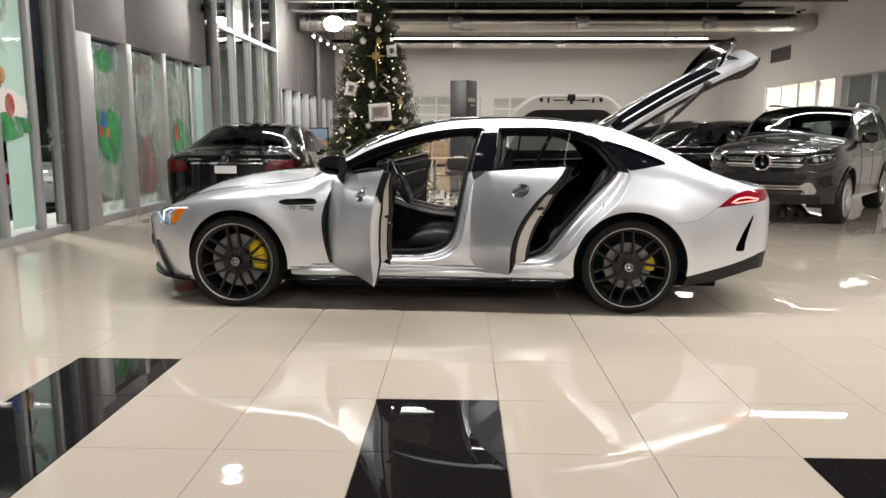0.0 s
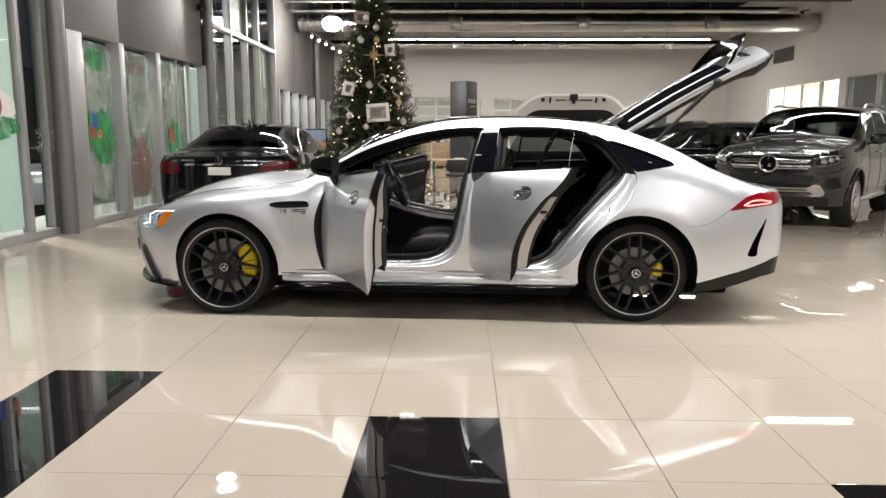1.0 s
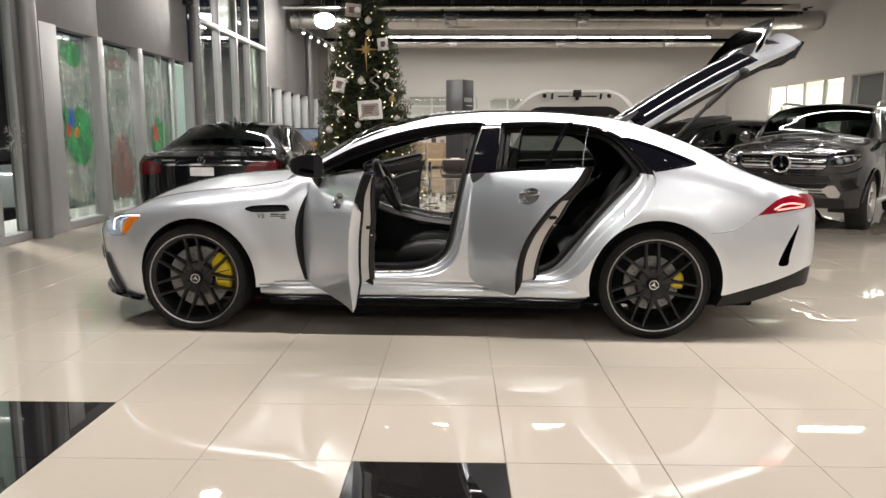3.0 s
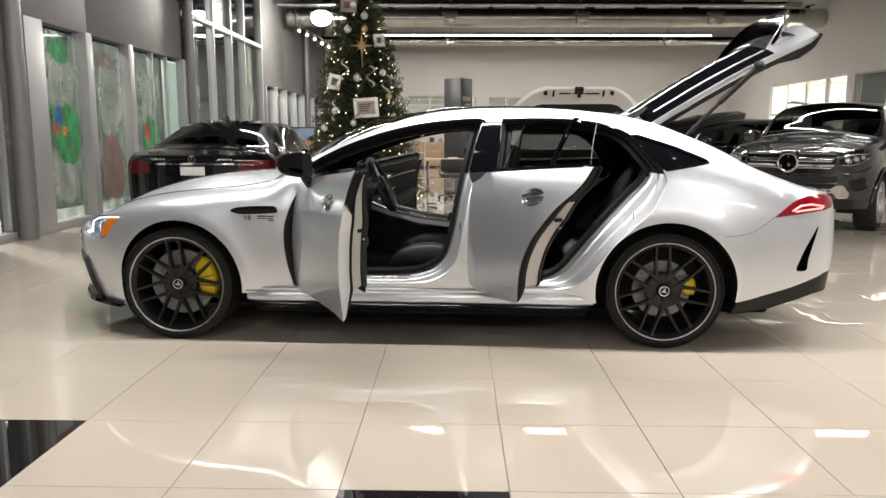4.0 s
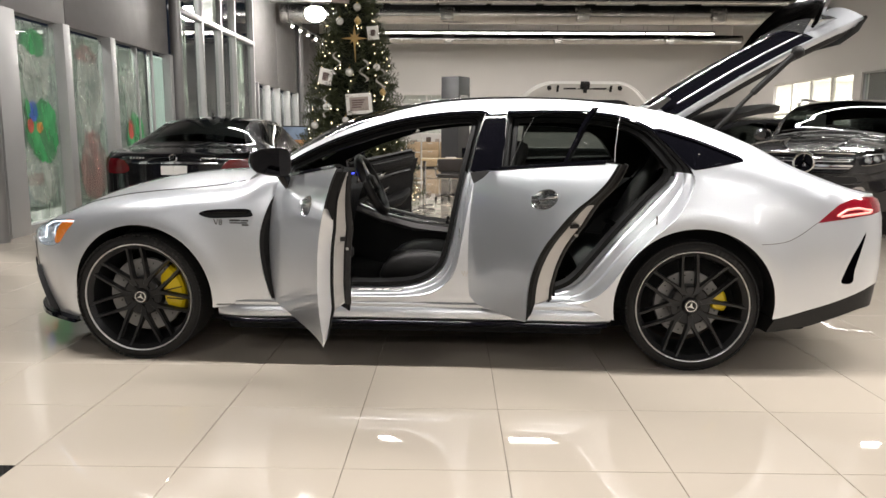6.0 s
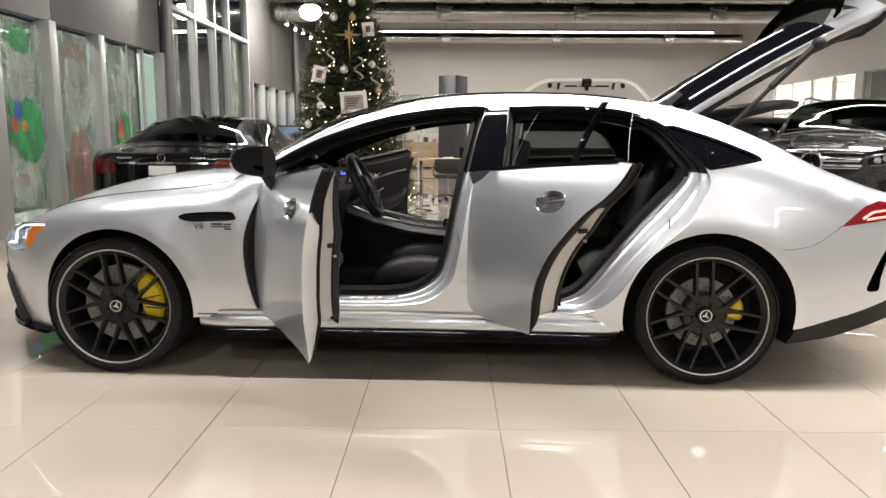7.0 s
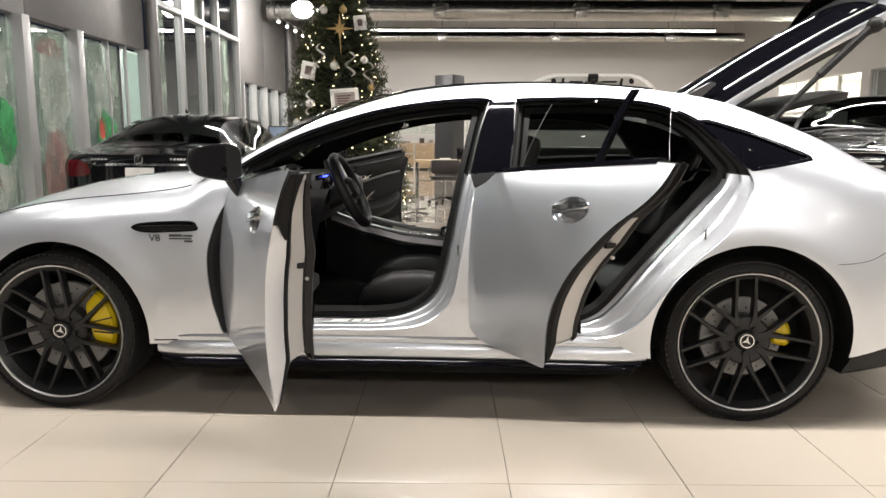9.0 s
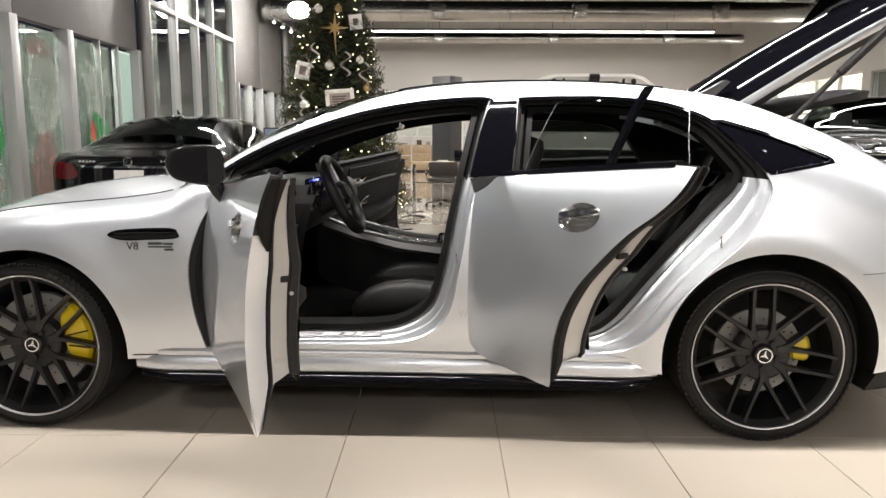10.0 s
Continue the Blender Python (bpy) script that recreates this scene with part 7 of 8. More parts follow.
for a, z, r in ((0.69, 0.955, 0.036), (0.79, 0.975, 0.034), (0.89, 0.995, 0.024)):
    for sy in (-1, 1):
        c = su.lift(su.s0 + a, z, -0.002)
        part("headlight_optic", ball(bmesh.new(), (c.x, sy * -c.y, c.z), r, 12, 0.9), "lamp_clear", suv)
        c = su.lift(su.s0 + a, z, -0.008)
        part("optic_ring", tube(bmesh.new(), [Vector((c.x, sy * -c.y, c.z)) + Vector((0, r * 1.15 * math.sin(t), r * 1.15 * math.cos(t))) for t in np.linspace(0, 2 * math.pi, 21)], 0.005, 6), "chrome", suv)
suv_face("upper_intake", [(0.0, 0.665), (0.50, 0.67), (0.60, 0.70), (0.58, 0.755), (0.0, 0.755)], "matt_black", "black bumper intake", -0.005)
suv_face("lower_intake", [(0.0, 0.50), (0.58, 0.51), (0.64, 0.60), (0.56, 0.655), (0.0, 0.655)], "gloss_black", "black lower intake", -0.006)
suv_tube("intake_bar", [(0.0, 0.66), (0.35, 0.66), (0.56, 0.668), (0.66, 0.70)], 0.011, "grey_paint", -0.012)
suv_face("skid_plate", [(0.0, 0.585), (0.52, 0.59), (0.58, 0.635), (0.66, 0.635), (0.74, 0.53), (0.72, 0.475), (0.60, 0.475), (0.55, 0.535), (0.0, 0.53)], "alu", "bright metal skid trim", -0.022, 0.018)
suv_face("skid_slot", [(0.0, 0.548), (0.50, 0.552), (0.52, 0.572), (0.0, 0.568)], "matt_black", "", -0.026)
suv_face("fog_recess", [(0.72, 0.70), (0.86, 0.735), (0.98, 0.74), (0.98, 0.62), (0.86, 0.585), (0.76, 0.60)], "gloss_black", "dark fog lamp recess", -0.004)
suv_tube("fog_trim", [(0.70, 0.60), (0.80, 0.565), (0.95, 0.585), (1.03, 0.62)], 0.009, "grey_paint", -0.012)
suv_tube("bumper_crease", [(0.60, 0.80), (0.72, 0.79), (0.90, 0.82), (1.06, 0.87)], 0.010, "grey_paint", -0.004)
suv_face("chin", [(0.0, 0.335), (0.84, 0.335), (0.80, 0.46), (0.0, 0.47)], "matt_black", "", -0.006)
for q in (-0.52, 0.52):
    rings = []
    for u in np.linspace(0.0, 1.0, 14):
        sa = su.at(-2.38) + (su.at(-1.05) - su.at(-2.38)) * u
        t = q * (0.86 + 0.14 * u)
        rings.append([su.over(sa, t - 0.05, -0.001), su.over(sa, t - 0.012, -0.016), su.over(sa, t + 0.02, -0.012), su.over(sa, t + 0.08, -0.001)])
    part("hood_ridge", ring_loft(bmesh.new(), rings, False, False), "grey_paint", suv)
for mir in (False, True):
    bm = tube(bmesh.new(), [su.over(sa, -0.97, -0.001) for sa in np.linspace(su.at(-2.36), su.at(-1.04), 20)], 0.004, 6)
    if mir:
        bmesh.ops.transform(bm, matrix=Matrix.Diagonal((1, -1, 1, 1)), verts=bm.verts[:])
    part("hood_seam", bm, "seal", suv)
    for x in (-1.53, 1.53):
        c = su.at(x)
        bm = tube(bmesh.new(), [su.lift(c + 0.455 * math.sin(f), 0.39 + 0.455 * math.cos(f), -0.012) for f in np.linspace(-1.55, 1.5, 24)], 0.017, 8)
        if mir:
            bmesh.ops.transform(bm, matrix=Matrix.Diagonal((1, -1, 1, 1)), verts=bm.verts[:])
        part("arch_trim", bm, "grey_paint", suv)
part("cowl", sheet_mesh("cowl", su.cover(-1.05, -0.99, step=(0.07, 0.12), extra=-0.004), "matt_black"), None, suv)
side_mirrors(suv, -0.62, 0.93, 1.27, "grey_paint", 1.2)
for s in (-1, 1):
    part("roof_rail", tube(bmesh.new(), [(0.0, s * 0.70, 1.73), (0.1, s * 0.70, 1.80), (0.4, s * 0.70, 1.825), (1.7, s * 0.70, 1.82), (1.95, s * 0.70, 1.79), (2.05, s * 0.70, 1.72)], 0.022, 10), "alu", suv)
    part("running_board", box(bmesh.new(), -1.0, 1.0, s * 0.86 - 0.1, s * 0.86 + 0.1, 0.33, 0.37, 0.012), "alu", suv)
    for x in (-0.05, 1.0):
        part("door_handle", box(bmesh.new(), x, x + 0.2, s * 0.965 - 0.015, s * 0.965 + 0.015, 1.06, 1.09, 0.01), "chrome", suv)
    for x in (-0.6, 0.33, 1.33):
        line = bmesh.new()
        su.line(line, [(x, 0.45), (x - 0.02, 0.8), (x, 1.2)], 0.004)
        if s > 0:
            bmesh.ops.transform(line, matrix=Matrix.Diagonal((1, -1, 1, 1)), verts=line.verts[:])
        part("door_seam", line, "seal", suv)
for q in (-0.4, 0.35):
    part("wiper", tube(bmesh.new(), [su.over(su.at(-0.98), q, -0.012), su.over(su.at(-0.93), q + 0.2, -0.014), su.over(su.at(-0.90), q + 0.55, -0.012)], 0.008, 6), "matt_black", suv)
part("paper_sheet", box(bmesh.new(), -0.60, -0.595, 0.18, 0.44, 1.36, 1.56, 0, None), "card", suv, "pale paper behind the windscreen")

# black crossover, seen from its side
cr = Shell(
    plan=[(-2.4, 0), (-2.38, 0.3), (-2.25, 0.65), (-1.95, 0.87), (-1.4, 0.95), (0, 0.96), (1.4, 0.96), (2.0, 0.9), (2.3, 0.75), (2.4, 0.4), (2.42, 0)],
    edge=[(-2.4, 0.85, 0.05), (-2.1, 0.95, 0.12), (-1.5, 1.05, 0.14), (-1.0, 1.13, 0.18), (-0.4, 1.42, 0.20), (0.1, 1.52, 0.23), (0.7, 1.54, 0.235), (1.3, 1.49, 0.24), (1.9, 1.32, 0.22), (2.2, 1.15, 0.13), (2.38, 1.08, 0.06), (2.42, 1.06, 0.05)],
    belt=[(-2.4, 1.0), (-0.9, 1.06), (2.3, 1.14)], cabin=(-1.1, -0.6, 1.8, 2.2),
    crown=[(-2.4, 0), (-2.0, 0.05), (-1.0, 0.09), (0.2, 0.06), (1.2, 0.06), (2.0, 0.06), (2.42, 0)], z_mid=0.75, z_low=0.28)
cross = make_car("crossover_car", pose(5.5, 11.97, 0, 0, 0, 3), "glossy black crossover car parked behind the grey one", cr,
                 [(-2.4, 0.3), (2.42, 0.36)], [(-1.45, 0.36, 0.42), (1.45, 0.36, 0.42)], "black_paint",
                 (-2.395, -1.05), (-1.05, -0.1), (-0.1, 1.25), (1.25, 2.15), [[(-0.75, 1.10), (-0.3, 1.36), (0.1, 1.455), (0.35, 1.465), (0.4, 1.12)], [(0.46, 1.12), (0.42, 1.465), (0.9, 1.45), (1.3, 1.37), (1.7, 1.2), (1.5, 1.15)]],
                 (0.36, 0.25, 0.82), (2.15, 2.41))
# upper line is belt chrome, lower one stands for a reflection on the flank
for z in (1.06, 0.93):
    for s in (-1, 1):
        bm = bmesh.new()
        cr.line(bm, [(-1.0, z), (0.3, z + 0.015), (1.9, z + 0.04)], 0.007, 6, -0.004)
        if s > 0:
            bmesh.ops.transform(bm, matrix=Matrix.Diagonal((1, -1, 1, 1)), verts=bm.verts[:])
        part("bright_side_line", bm, "chrome", cross)
side_mirrors(cross, -0.65, 0.93, 1.15, "black_paint")
patch(cross, cr, "headlight", [(-2.2, 0.86), (-1.95, 0.93), (-1.8, 0.94), (-1.9, 0.85), (-2.15, 0.78)], "lamp_clear")

# white car with its hood raised, nose to the camera
wh = Shell(
    plan=[(-2.35, 0), (-2.33, 0.3), (-2.22, 0.62), (-2.0, 0.82), (-1.5, 0.92), (0, 0.94), (1.4, 0.94), (2.0, 0.88), (2.3, 0.72), (2.4, 0.3), (2.42, 0)],
    edge=[(-2.35, 0.86, 0.05), (-2.1, 0.93, 0.1), (-1.5, 1.02, 0.13), (-1.1, 1.08, 0.17), (-0.9, 1.15, 0.2), (-0.3, 1.42, 0.28), (0.2, 1.50, 0.31), (1.0, 1.52, 0.32), (1.8, 1.45, 0.3), (2.15, 1.3, 0.2), (2.35, 1.05, 0.08), (2.42, 1.0, 0.05)],
    belt=[(-2.3, 0.98), (-0.9, 1.04), (2.2, 1.1)], cabin=(-1.1, -0.7, 1.9, 2.3),
    crown=[(-2.35, 0), (-2.0, 0.05), (-1.1, 0.07), (0.0, 0.06), (1.5, 0.05), (2.42, 0)], z_mid=0.7, z_low=0.25)
white = make_car("hatchback_car", pose(1.86, 8.2, 0, 0, 0, 90), "white car standing with its hood raised", wh,
                 [(-2.35, 0.25), (2.42, 0.3)], [(-1.4, 0.34, 0.39), (1.4, 0.34, 0.39)], "white_paint",
                 (-2.34, -1.05), (-1.05, -0.2), (-0.2, 1.7), (1.7, 2.3), [[(-0.75, 1.08), (-0.3, 1.33), (0.1, 1.41), (0.35, 1.42), (0.4, 1.10)], [(0.46, 1.10), (0.42, 1.42), (1.5, 1.40), (1.8, 1.2)]],
                 (0.34, 0.24, 0.80), open_hood=True)
HX, HZ = -1.08, 1.12
RAISE = Matrix.Translation((HX, 0, HZ)) @ pose(0, 0, 0, 0, 54, 0) @ Matrix.Translation((-HX, 0, -HZ))


def hood_ring(d, t, x0=-2.16, x1=-1.1, nose=0.62):
    a, b = wh.at(x0), wh.at(x1)
    left = [wh.over(a + (b - a) * q, -t * min(1.0, nose + (1 - nose) * min(1, q * 3.0) ** 0.6), d) for q in np.linspace(0, 1, 20)]
    return left + [Vector((p.x, -p.y, p.z)) for p in reversed(left)]


hood = part("hood", ring_loft(bmesh.new(), [hood_ring(0.0, 0.98), hood_ring(0.02, 1.0), hood_ring(0.03, 0.985)]), "white_paint", white, "white hood raised, its underside showing", m=RAISE)
part("hood_frame", ring_loft(bmesh.new(), [hood_ring(0.03, 0.97), hood_ring(0.055, 0.93), hood_ring(0.06, 0.80, -2.05)]), "white_paint", hood)
part("hood_pad", ring_loft(bmesh.new(), [hood_ring(0.06, 0.80, -1.90, -1.36, 0.70), hood_ring(0.075, 0.76, -1.88, -1.38, 0.70)]), "matt_black", hood, "black sound pad under the hood")
for y in (-0.43, 0.43):
    c = wh.over(wh.at(-2.10), y / 0.75, 0.062)
    part("hood_buffer", tube(bmesh.new(), [c, c - Vector((0, 0, 0.03))], 0.024, 12), "matt_black", hood)
for y in (-0.32, 0.32):
    c = wh.over(wh.at(-2.08), y / 0.75, 0.064)
    part("hood_clip", box(bmesh.new(), c.x - 0.04, c.x + 0.04, c.y - 0.012, c.y + 0.012, c.z - 0.02, c.z + 0.004, 0.004), "matt_black", hood)
for y, w in ((-0.19, 0.075), (0.17, 0.07), (-0.02, 0.09)):
    c = wh.over(wh.at(-2.07), y / 0.75, 0.064)
    part("hood_slot", box(bmesh.new(), c.x - 0.012, c.x + 0.012, c.y - w, c.y + w, c.z - 0.008, c.z + 0.004, 0.004), "matt_black", hood)
c = wh.over(wh.at(-2.13), 0.0, 0.06)
part("hood_latch", box(box(bmesh.new(), c.x - 0.05, c.x + 0.03, -0.05, 0.05, c.z - 0.05, c.z, 0.008), c.x - 0.02, c.x + 0.05, -0.02, 0.02, c.z - 0.09, c.z - 0.04, 0.006), "matt_black", hood, "black hood latch")
part("engine_bay", box(bmesh.new(), -2.1, -1.1, -0.72, 0.72, 0.5, 0.80, 0.05), "matt_black", white)
part("engine_cover", box(bmesh.new(), -1.9, -1.25, -0.35, 0.35, 0.80, 0.90, 0.04), "gloss_black", white)
for s in (-1, 1):
    part("hood_strut", tube(bmesh.new(), [(-1.25, s * 0.66, 0.95), (-1.50, s * 0.62, 1.36)], 0.012, 8), "matt_black", white)
nose_patch(white, wh, "grille", 0.55, 0.55, 0.80, "gloss_black")
side_mirrors(white, -0.65, 0.9, 1.12, "white_paint")
# ---------------------------------------------------------------- Christmas tree
TREE = (-0.94, 8.1)


def make_tree():
    th = thing("christmas_tree", pose(*TREE, 0), "tall decorated artificial Christmas tree with warm fairy lights", "tree")
    rnd = random.Random(11)
    H = 3.95

    def radius(z):
        return 0.86 * (1 - (z - 0.25) / (H - 0.2)) ** 0.95 + 0.02
    part("trunk", tube(bmesh.new(), [(0, 0, 0), (0, 0, H - 0.3)], [0.06, 0.015], 10), "wood", th)
    part("tree_stand", lathe(bmesh.new(), [(0.30, 0.0), (0.30, 0.04), (0.10, 0.10), (0.07, 0.22)], None, 20), "matt_black", th)
    verts, faces = [], []
    for _ in range(5200):
        z = 0.28 + (H - 0.3) * (1 - math.sqrt(rnd.random())) ** 0.9 * 0.98
        r = radius(z)
        a = rnd.uniform(0, 2 * math.pi)
        rr = r * rnd.uniform(0.35, 1.06)
        out = Vector((math.cos(a), math.sin(a), rnd.uniform(-0.35, 0.35))).normalized()
        c = Vector((math.cos(a) * rr, math.sin(a) * rr, z + rnd.uniform(-0.05, 0.05)))
        ln = rnd.uniform(0.10, 0.19)
        # a spray: a twig with needles to both sides
        side = out.cross(Vector((0, 0, 1))).normalized()
        up = side.cross(out)
        tilt = rnd.uniform(-0.9, 0.9)
        side, up = side * math.cos(tilt) + up * math.sin(tilt), up * math.cos(tilt) - side * math.sin(tilt)
        for k in range(5):
            p = c + out * (ln * (k / 4 - 0.5))
            for s in (-1, 1):
                d = (out * 0.55 + side * s + up * rnd.uniform(-0.4, 0.4)).normalized()
                n = len(verts)
                w = 0.0085
                t = p + d * rnd.uniform(0.045, 0.075)
                verts += [p - out * w, p + out * w, t + out * w * 0.5, t - out * w * 0.5 + up * 0.004]
                faces.append((n, n + 1, n + 2, n + 3))
    me = bpy.data.meshes.new("crown")
    me.from_pydata(verts, [], faces)
    me.materials.append(M["needle"])
    tagged(part("crown", me, None, th), kind="stuff")
    # solid core in the crown, its dark colour stands for shade between branches
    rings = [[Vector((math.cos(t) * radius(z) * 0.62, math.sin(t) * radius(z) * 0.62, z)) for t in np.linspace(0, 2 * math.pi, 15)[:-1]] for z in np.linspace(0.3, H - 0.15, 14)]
    part("inner_crown", ring_loft(bmesh.new(), rings), "crown_core", th)
    # lights
    light = bmesh.new()
    bmesh.ops.create_icosphere(light, subdivisions=1, radius=0.0075)
    bulb = mesh_of(light, "fairy_light", M["fairy"], 60)
    for i in range(290):
        z = 0.35 + (H - 0.5) * (1 - math.sqrt(rnd.random()))
        a = rnd.uniform(0, 2 * math.pi)
        r = radius(z) * rnd.uniform(0.92, 1.04)
        part("fairy_light", bulb, None, th, m=Matrix.Translation((math.cos(a) * r, math.sin(a) * r, z)))
    return th, radius


tree, tree_r = make_tree()


def on_tree(x, z):
    """A place on the tree's side that faces the room."""
    r = tree_r(z)
    dx = max(-0.97 * r, min(0.97 * r, x - TREE[0]))
    return Vector((TREE[0] + dx, TREE[1] - math.sqrt(r * r - dx * dx) - 0.015, z))


def bauble(x, z, r, mat, label):
    c = on_tree(x, z)
    th = thing("bauble", Matrix.Translation(c), label, "ornament", "baubles on the tree")
    part("ball", ball(bmesh.new(), (0, 0, 0), r, 14), mat, th)
    part("cap", tube(bmesh.new(), [(0, 0, r * 0.95), (0, 0, r * 1.2)], r * 0.25, 8), "gold", th)
    part("loop", tube(bmesh.new(), [(0, 0, r * 1.15), (0, 0.02, r * 1.9)], 0.0015, 5), "gold", th)


for x, z, r, mat in ((-1.075, 2.68, 0.05, "card"), (-1.23, 1.58, 0.048, "card"), (-0.93, 2.02, 0.055, "bauble"), (-0.97, 1.415, 0.045, "bauble"), (-0.63, 1.37, 0.05, "gold"), (-0.85, 2.86, 0.05, "bauble"),
                     (-0.84, 2.68, 0.045, "gold"), (-1.40, 1.35, 0.05, "bauble"), (-0.45, 1.5, 0.05, "bauble"), (-1.30, 1.95, 0.04, "gold"), (-0.6, 2.1, 0.045, "card"), (-1.18, 0.85, 0.05, "bauble"), (-0.85, 1.07, 0.05, "gold"), (-1.0, 3.0, 0.05, "card"), (-0.52, 1.78, 0.045, "gold")):
    bauble(x, z, r, mat, "round %s bauble hanging on the tree" % {"card": "white", "bauble": "pale silver", "gold": "gold"}[mat])


def picture(x, z, w, h, tilt, mat="card"):
    c = on_tree(x, z) + Vector((0, -0.03, 0))
    th = thing("picture_card", Matrix.Translation(c) @ pose(0, 0, 0, 4, tilt, 0), "small framed picture card hanging on the tree", "ornament", "picture cards on the tree")
    bm = bmesh.new()
    for a, b, p, q in ((-w, w, h - 0.045, h), (-w, w, -h, -h + 0.045), (-w, -w + 0.045, -h + 0.045, h - 0.045), (w - 0.045, w, -h + 0.045, h - 0.045)):
        box(bm, a, b, -0.012, 0.006, p, q, 0.003)
    part("frame", bm, mat, th)
    part("print", box(bmesh.new(), -w + 0.04, w - 0.04, -0.004, 0.004, -h + 0.04, h - 0.04), "print", th)
    for k in range(4):
        part("print_bar", box(bmesh.new(), -w * 0.55, w * (0.45 - 0.1 * k), -0.0065, -0.004, h * (0.36 - 0.22 * k) - 0.008, h * (0.36 - 0.22 * k) + 0.008), "print_dark", th)


picture(-0.80, 1.62, 0.165, 0.13, -4)
picture(-1.06, 3.0, 0.11, 0.09, 5, "print")
picture(-0.65, 2.54, 0.075, 0.085, -6)
picture(-1.25, 1.97, 0.085, 0.10, 12)
# star ornament and curled ribbons
c = on_tree(-0.87, 2.45) + Vector((0, -0.04, 0))
star = thing("star_ornament", Matrix.Translation(c), "gold pointed star ornament on the tree", "ornament")
for k in range(8):
    a = math.pi * k / 4
    ln = 0.17 if k % 2 == 0 else 0.09
    o, p = Vector((math.sin(a), 0, math.cos(a))), Vector((math.cos(a), 0, -math.sin(a)))
    part("ray", ring_loft(bmesh.new(), [[p * 0.025, Vector((0, -0.02, 0)), -p * 0.025, Vector((0, 0.015, 0))], [o * ln + p * 0.001, o * ln + Vector((0, -0.001, 0)), o * ln - p * 0.001, o * ln + Vector((0, 0.001, 0))]]), "gold", star)
part("tassel", tube(bmesh.new(), [(0, 0, -0.1), (0.01, 0, -0.3)], [0.01, 0.004], 6), "gold", star)
for x, z, k in ((-0.75, 2.05, 1), (-1.22, 1.6, -1), (-0.55, 1.95, 1), (-1.3, 1.05, 1), (-1.1, 2.15, -1), (-0.5, 1.3, -1)):
    pts = [on_tree(x + 0.05 * k * math.sin(q * 9), z + 0.13 - 0.28 * q) + Vector((0, -0.02 - 0.02 * math.cos(q * 9), 0)) for q in np.linspace(0, 1, 18)]
    solid("curled_ribbon", ring_loft(bmesh.new(), [[p + Vector((0.012, 0, 0.004)), p - Vector((0.012, 0, 0.004)), p - Vector((0.012, -0.002, 0))] for p in pts]), "bauble", "pale curled ribbon hanging in the tree", "ornament", "ribbons on the tree")

# ---------------------------------------------------------------- sign tower, desk and chairs at the back
sign = thing("sign_tower", pose(0.47, 20.33, 0, 0, 0, -33), "tall dark grey square sign tower with pale lettering bars", "sign")
part("tower", box(bmesh.new(), -0.31, 0.31, -0.31, 0.31, 0.06, 2.97, 0.012), "sign", sign)
part("plinth", box(bmesh.new(), -0.35, 0.35, -0.35, 0.35, 0, 0.06, 0.01), "matt_black", sign)
for k in range(5):
    part("letter_bar", box(bmesh.new(), 0.311, 0.317, -0.22 + 0.09 * k, -0.16 + 0.09 * k, 2.30, 2.43), "letters", sign)
part("letter_bar", box(bmesh.new(), 0.311, 0.317, -0.10, 0.22, 2.18, 2.21), "letters", sign)


def make_desk(m):
    th = thing("office_desk", m, "brown wooden office desk with chrome legs", "desk")
    part("desktop", box(bmesh.new(), -0.8, 0.8, -0.38, 0.38, 0.72, 0.76, 0.006), "pale_wood", th)
    part("front_panel", box(bmesh.new(), -0.34, 0.38, -0.37, -0.33, 0.50, 0.72, 0.004), "wood", th)
    for x in (-0.74, 0.74):
        for y in (-0.32, 0.32):
            part("leg", tube(bmesh.new(), [(x, y, 0), (x, y, 0.72)], 0.02, 10), "chrome", th)
    part("crossbar", tube(bmesh.new(), [(-0.74, -0.32, 0.36), (0.74, -0.32, 0.36)], 0.012, 8), "chrome", th)
    return th


make_desk(pose(0.55, 13.4, 0))


def make_chair(m):
    th = thing("office_chair", m, "brown office chair with a chrome star base", "chair", "chairs at the desk")
    part("seat", blob([((0, 0, 0.44), 0.2, 0.2, Vector((1, 0, 0)), Vector((0, 1, 0))), ((0, 0, 0.46), 0.25, 0.25, Vector((1, 0, 0)), Vector((0, 1, 0))), ((0, 0, 0.50), 0.24, 0.24, Vector((1, 0, 0)), Vector((0, 1, 0)))], 24, 4), "chair_fabric", th)
    part("backrest", box(bmesh.new(), -0.25, 0.25, -0.25, -0.20, 0.56, 0.80, 0.02), "chair_fabric", th)
    for s in (-1, 1):
        part("arm", tube(bmesh.new(), [(s * 0.25, -0.22, 0.78), (s * 0.28, -0.22, 0.60), (s * 0.28, 0.15, 0.62), (s * 0.25, 0.15, 0.46), (s * 0.25, -0.22, 0.46)], 0.012, 8), "chrome", th)
    part("stem", tube(bmesh.new(), [(0, 0, 0.10), (0, 0, 0.44)], 0.025, 12), "chrome", th)
    for k in range(5):
        a = 2 * math.pi * k / 5 + 0.3
        part("foot", tube(bmesh.new(), [(0, 0, 0.12), (0.28 * math.cos(a), 0.28 * math.sin(a), 0.06)], [0.02, 0.014], 8), "chrome", th)
        part("castor", ball(bmesh.new(), (0.28 * math.cos(a), 0.28 * math.sin(a), 0.03), 0.03, 10), "matt_black", th)
    return th


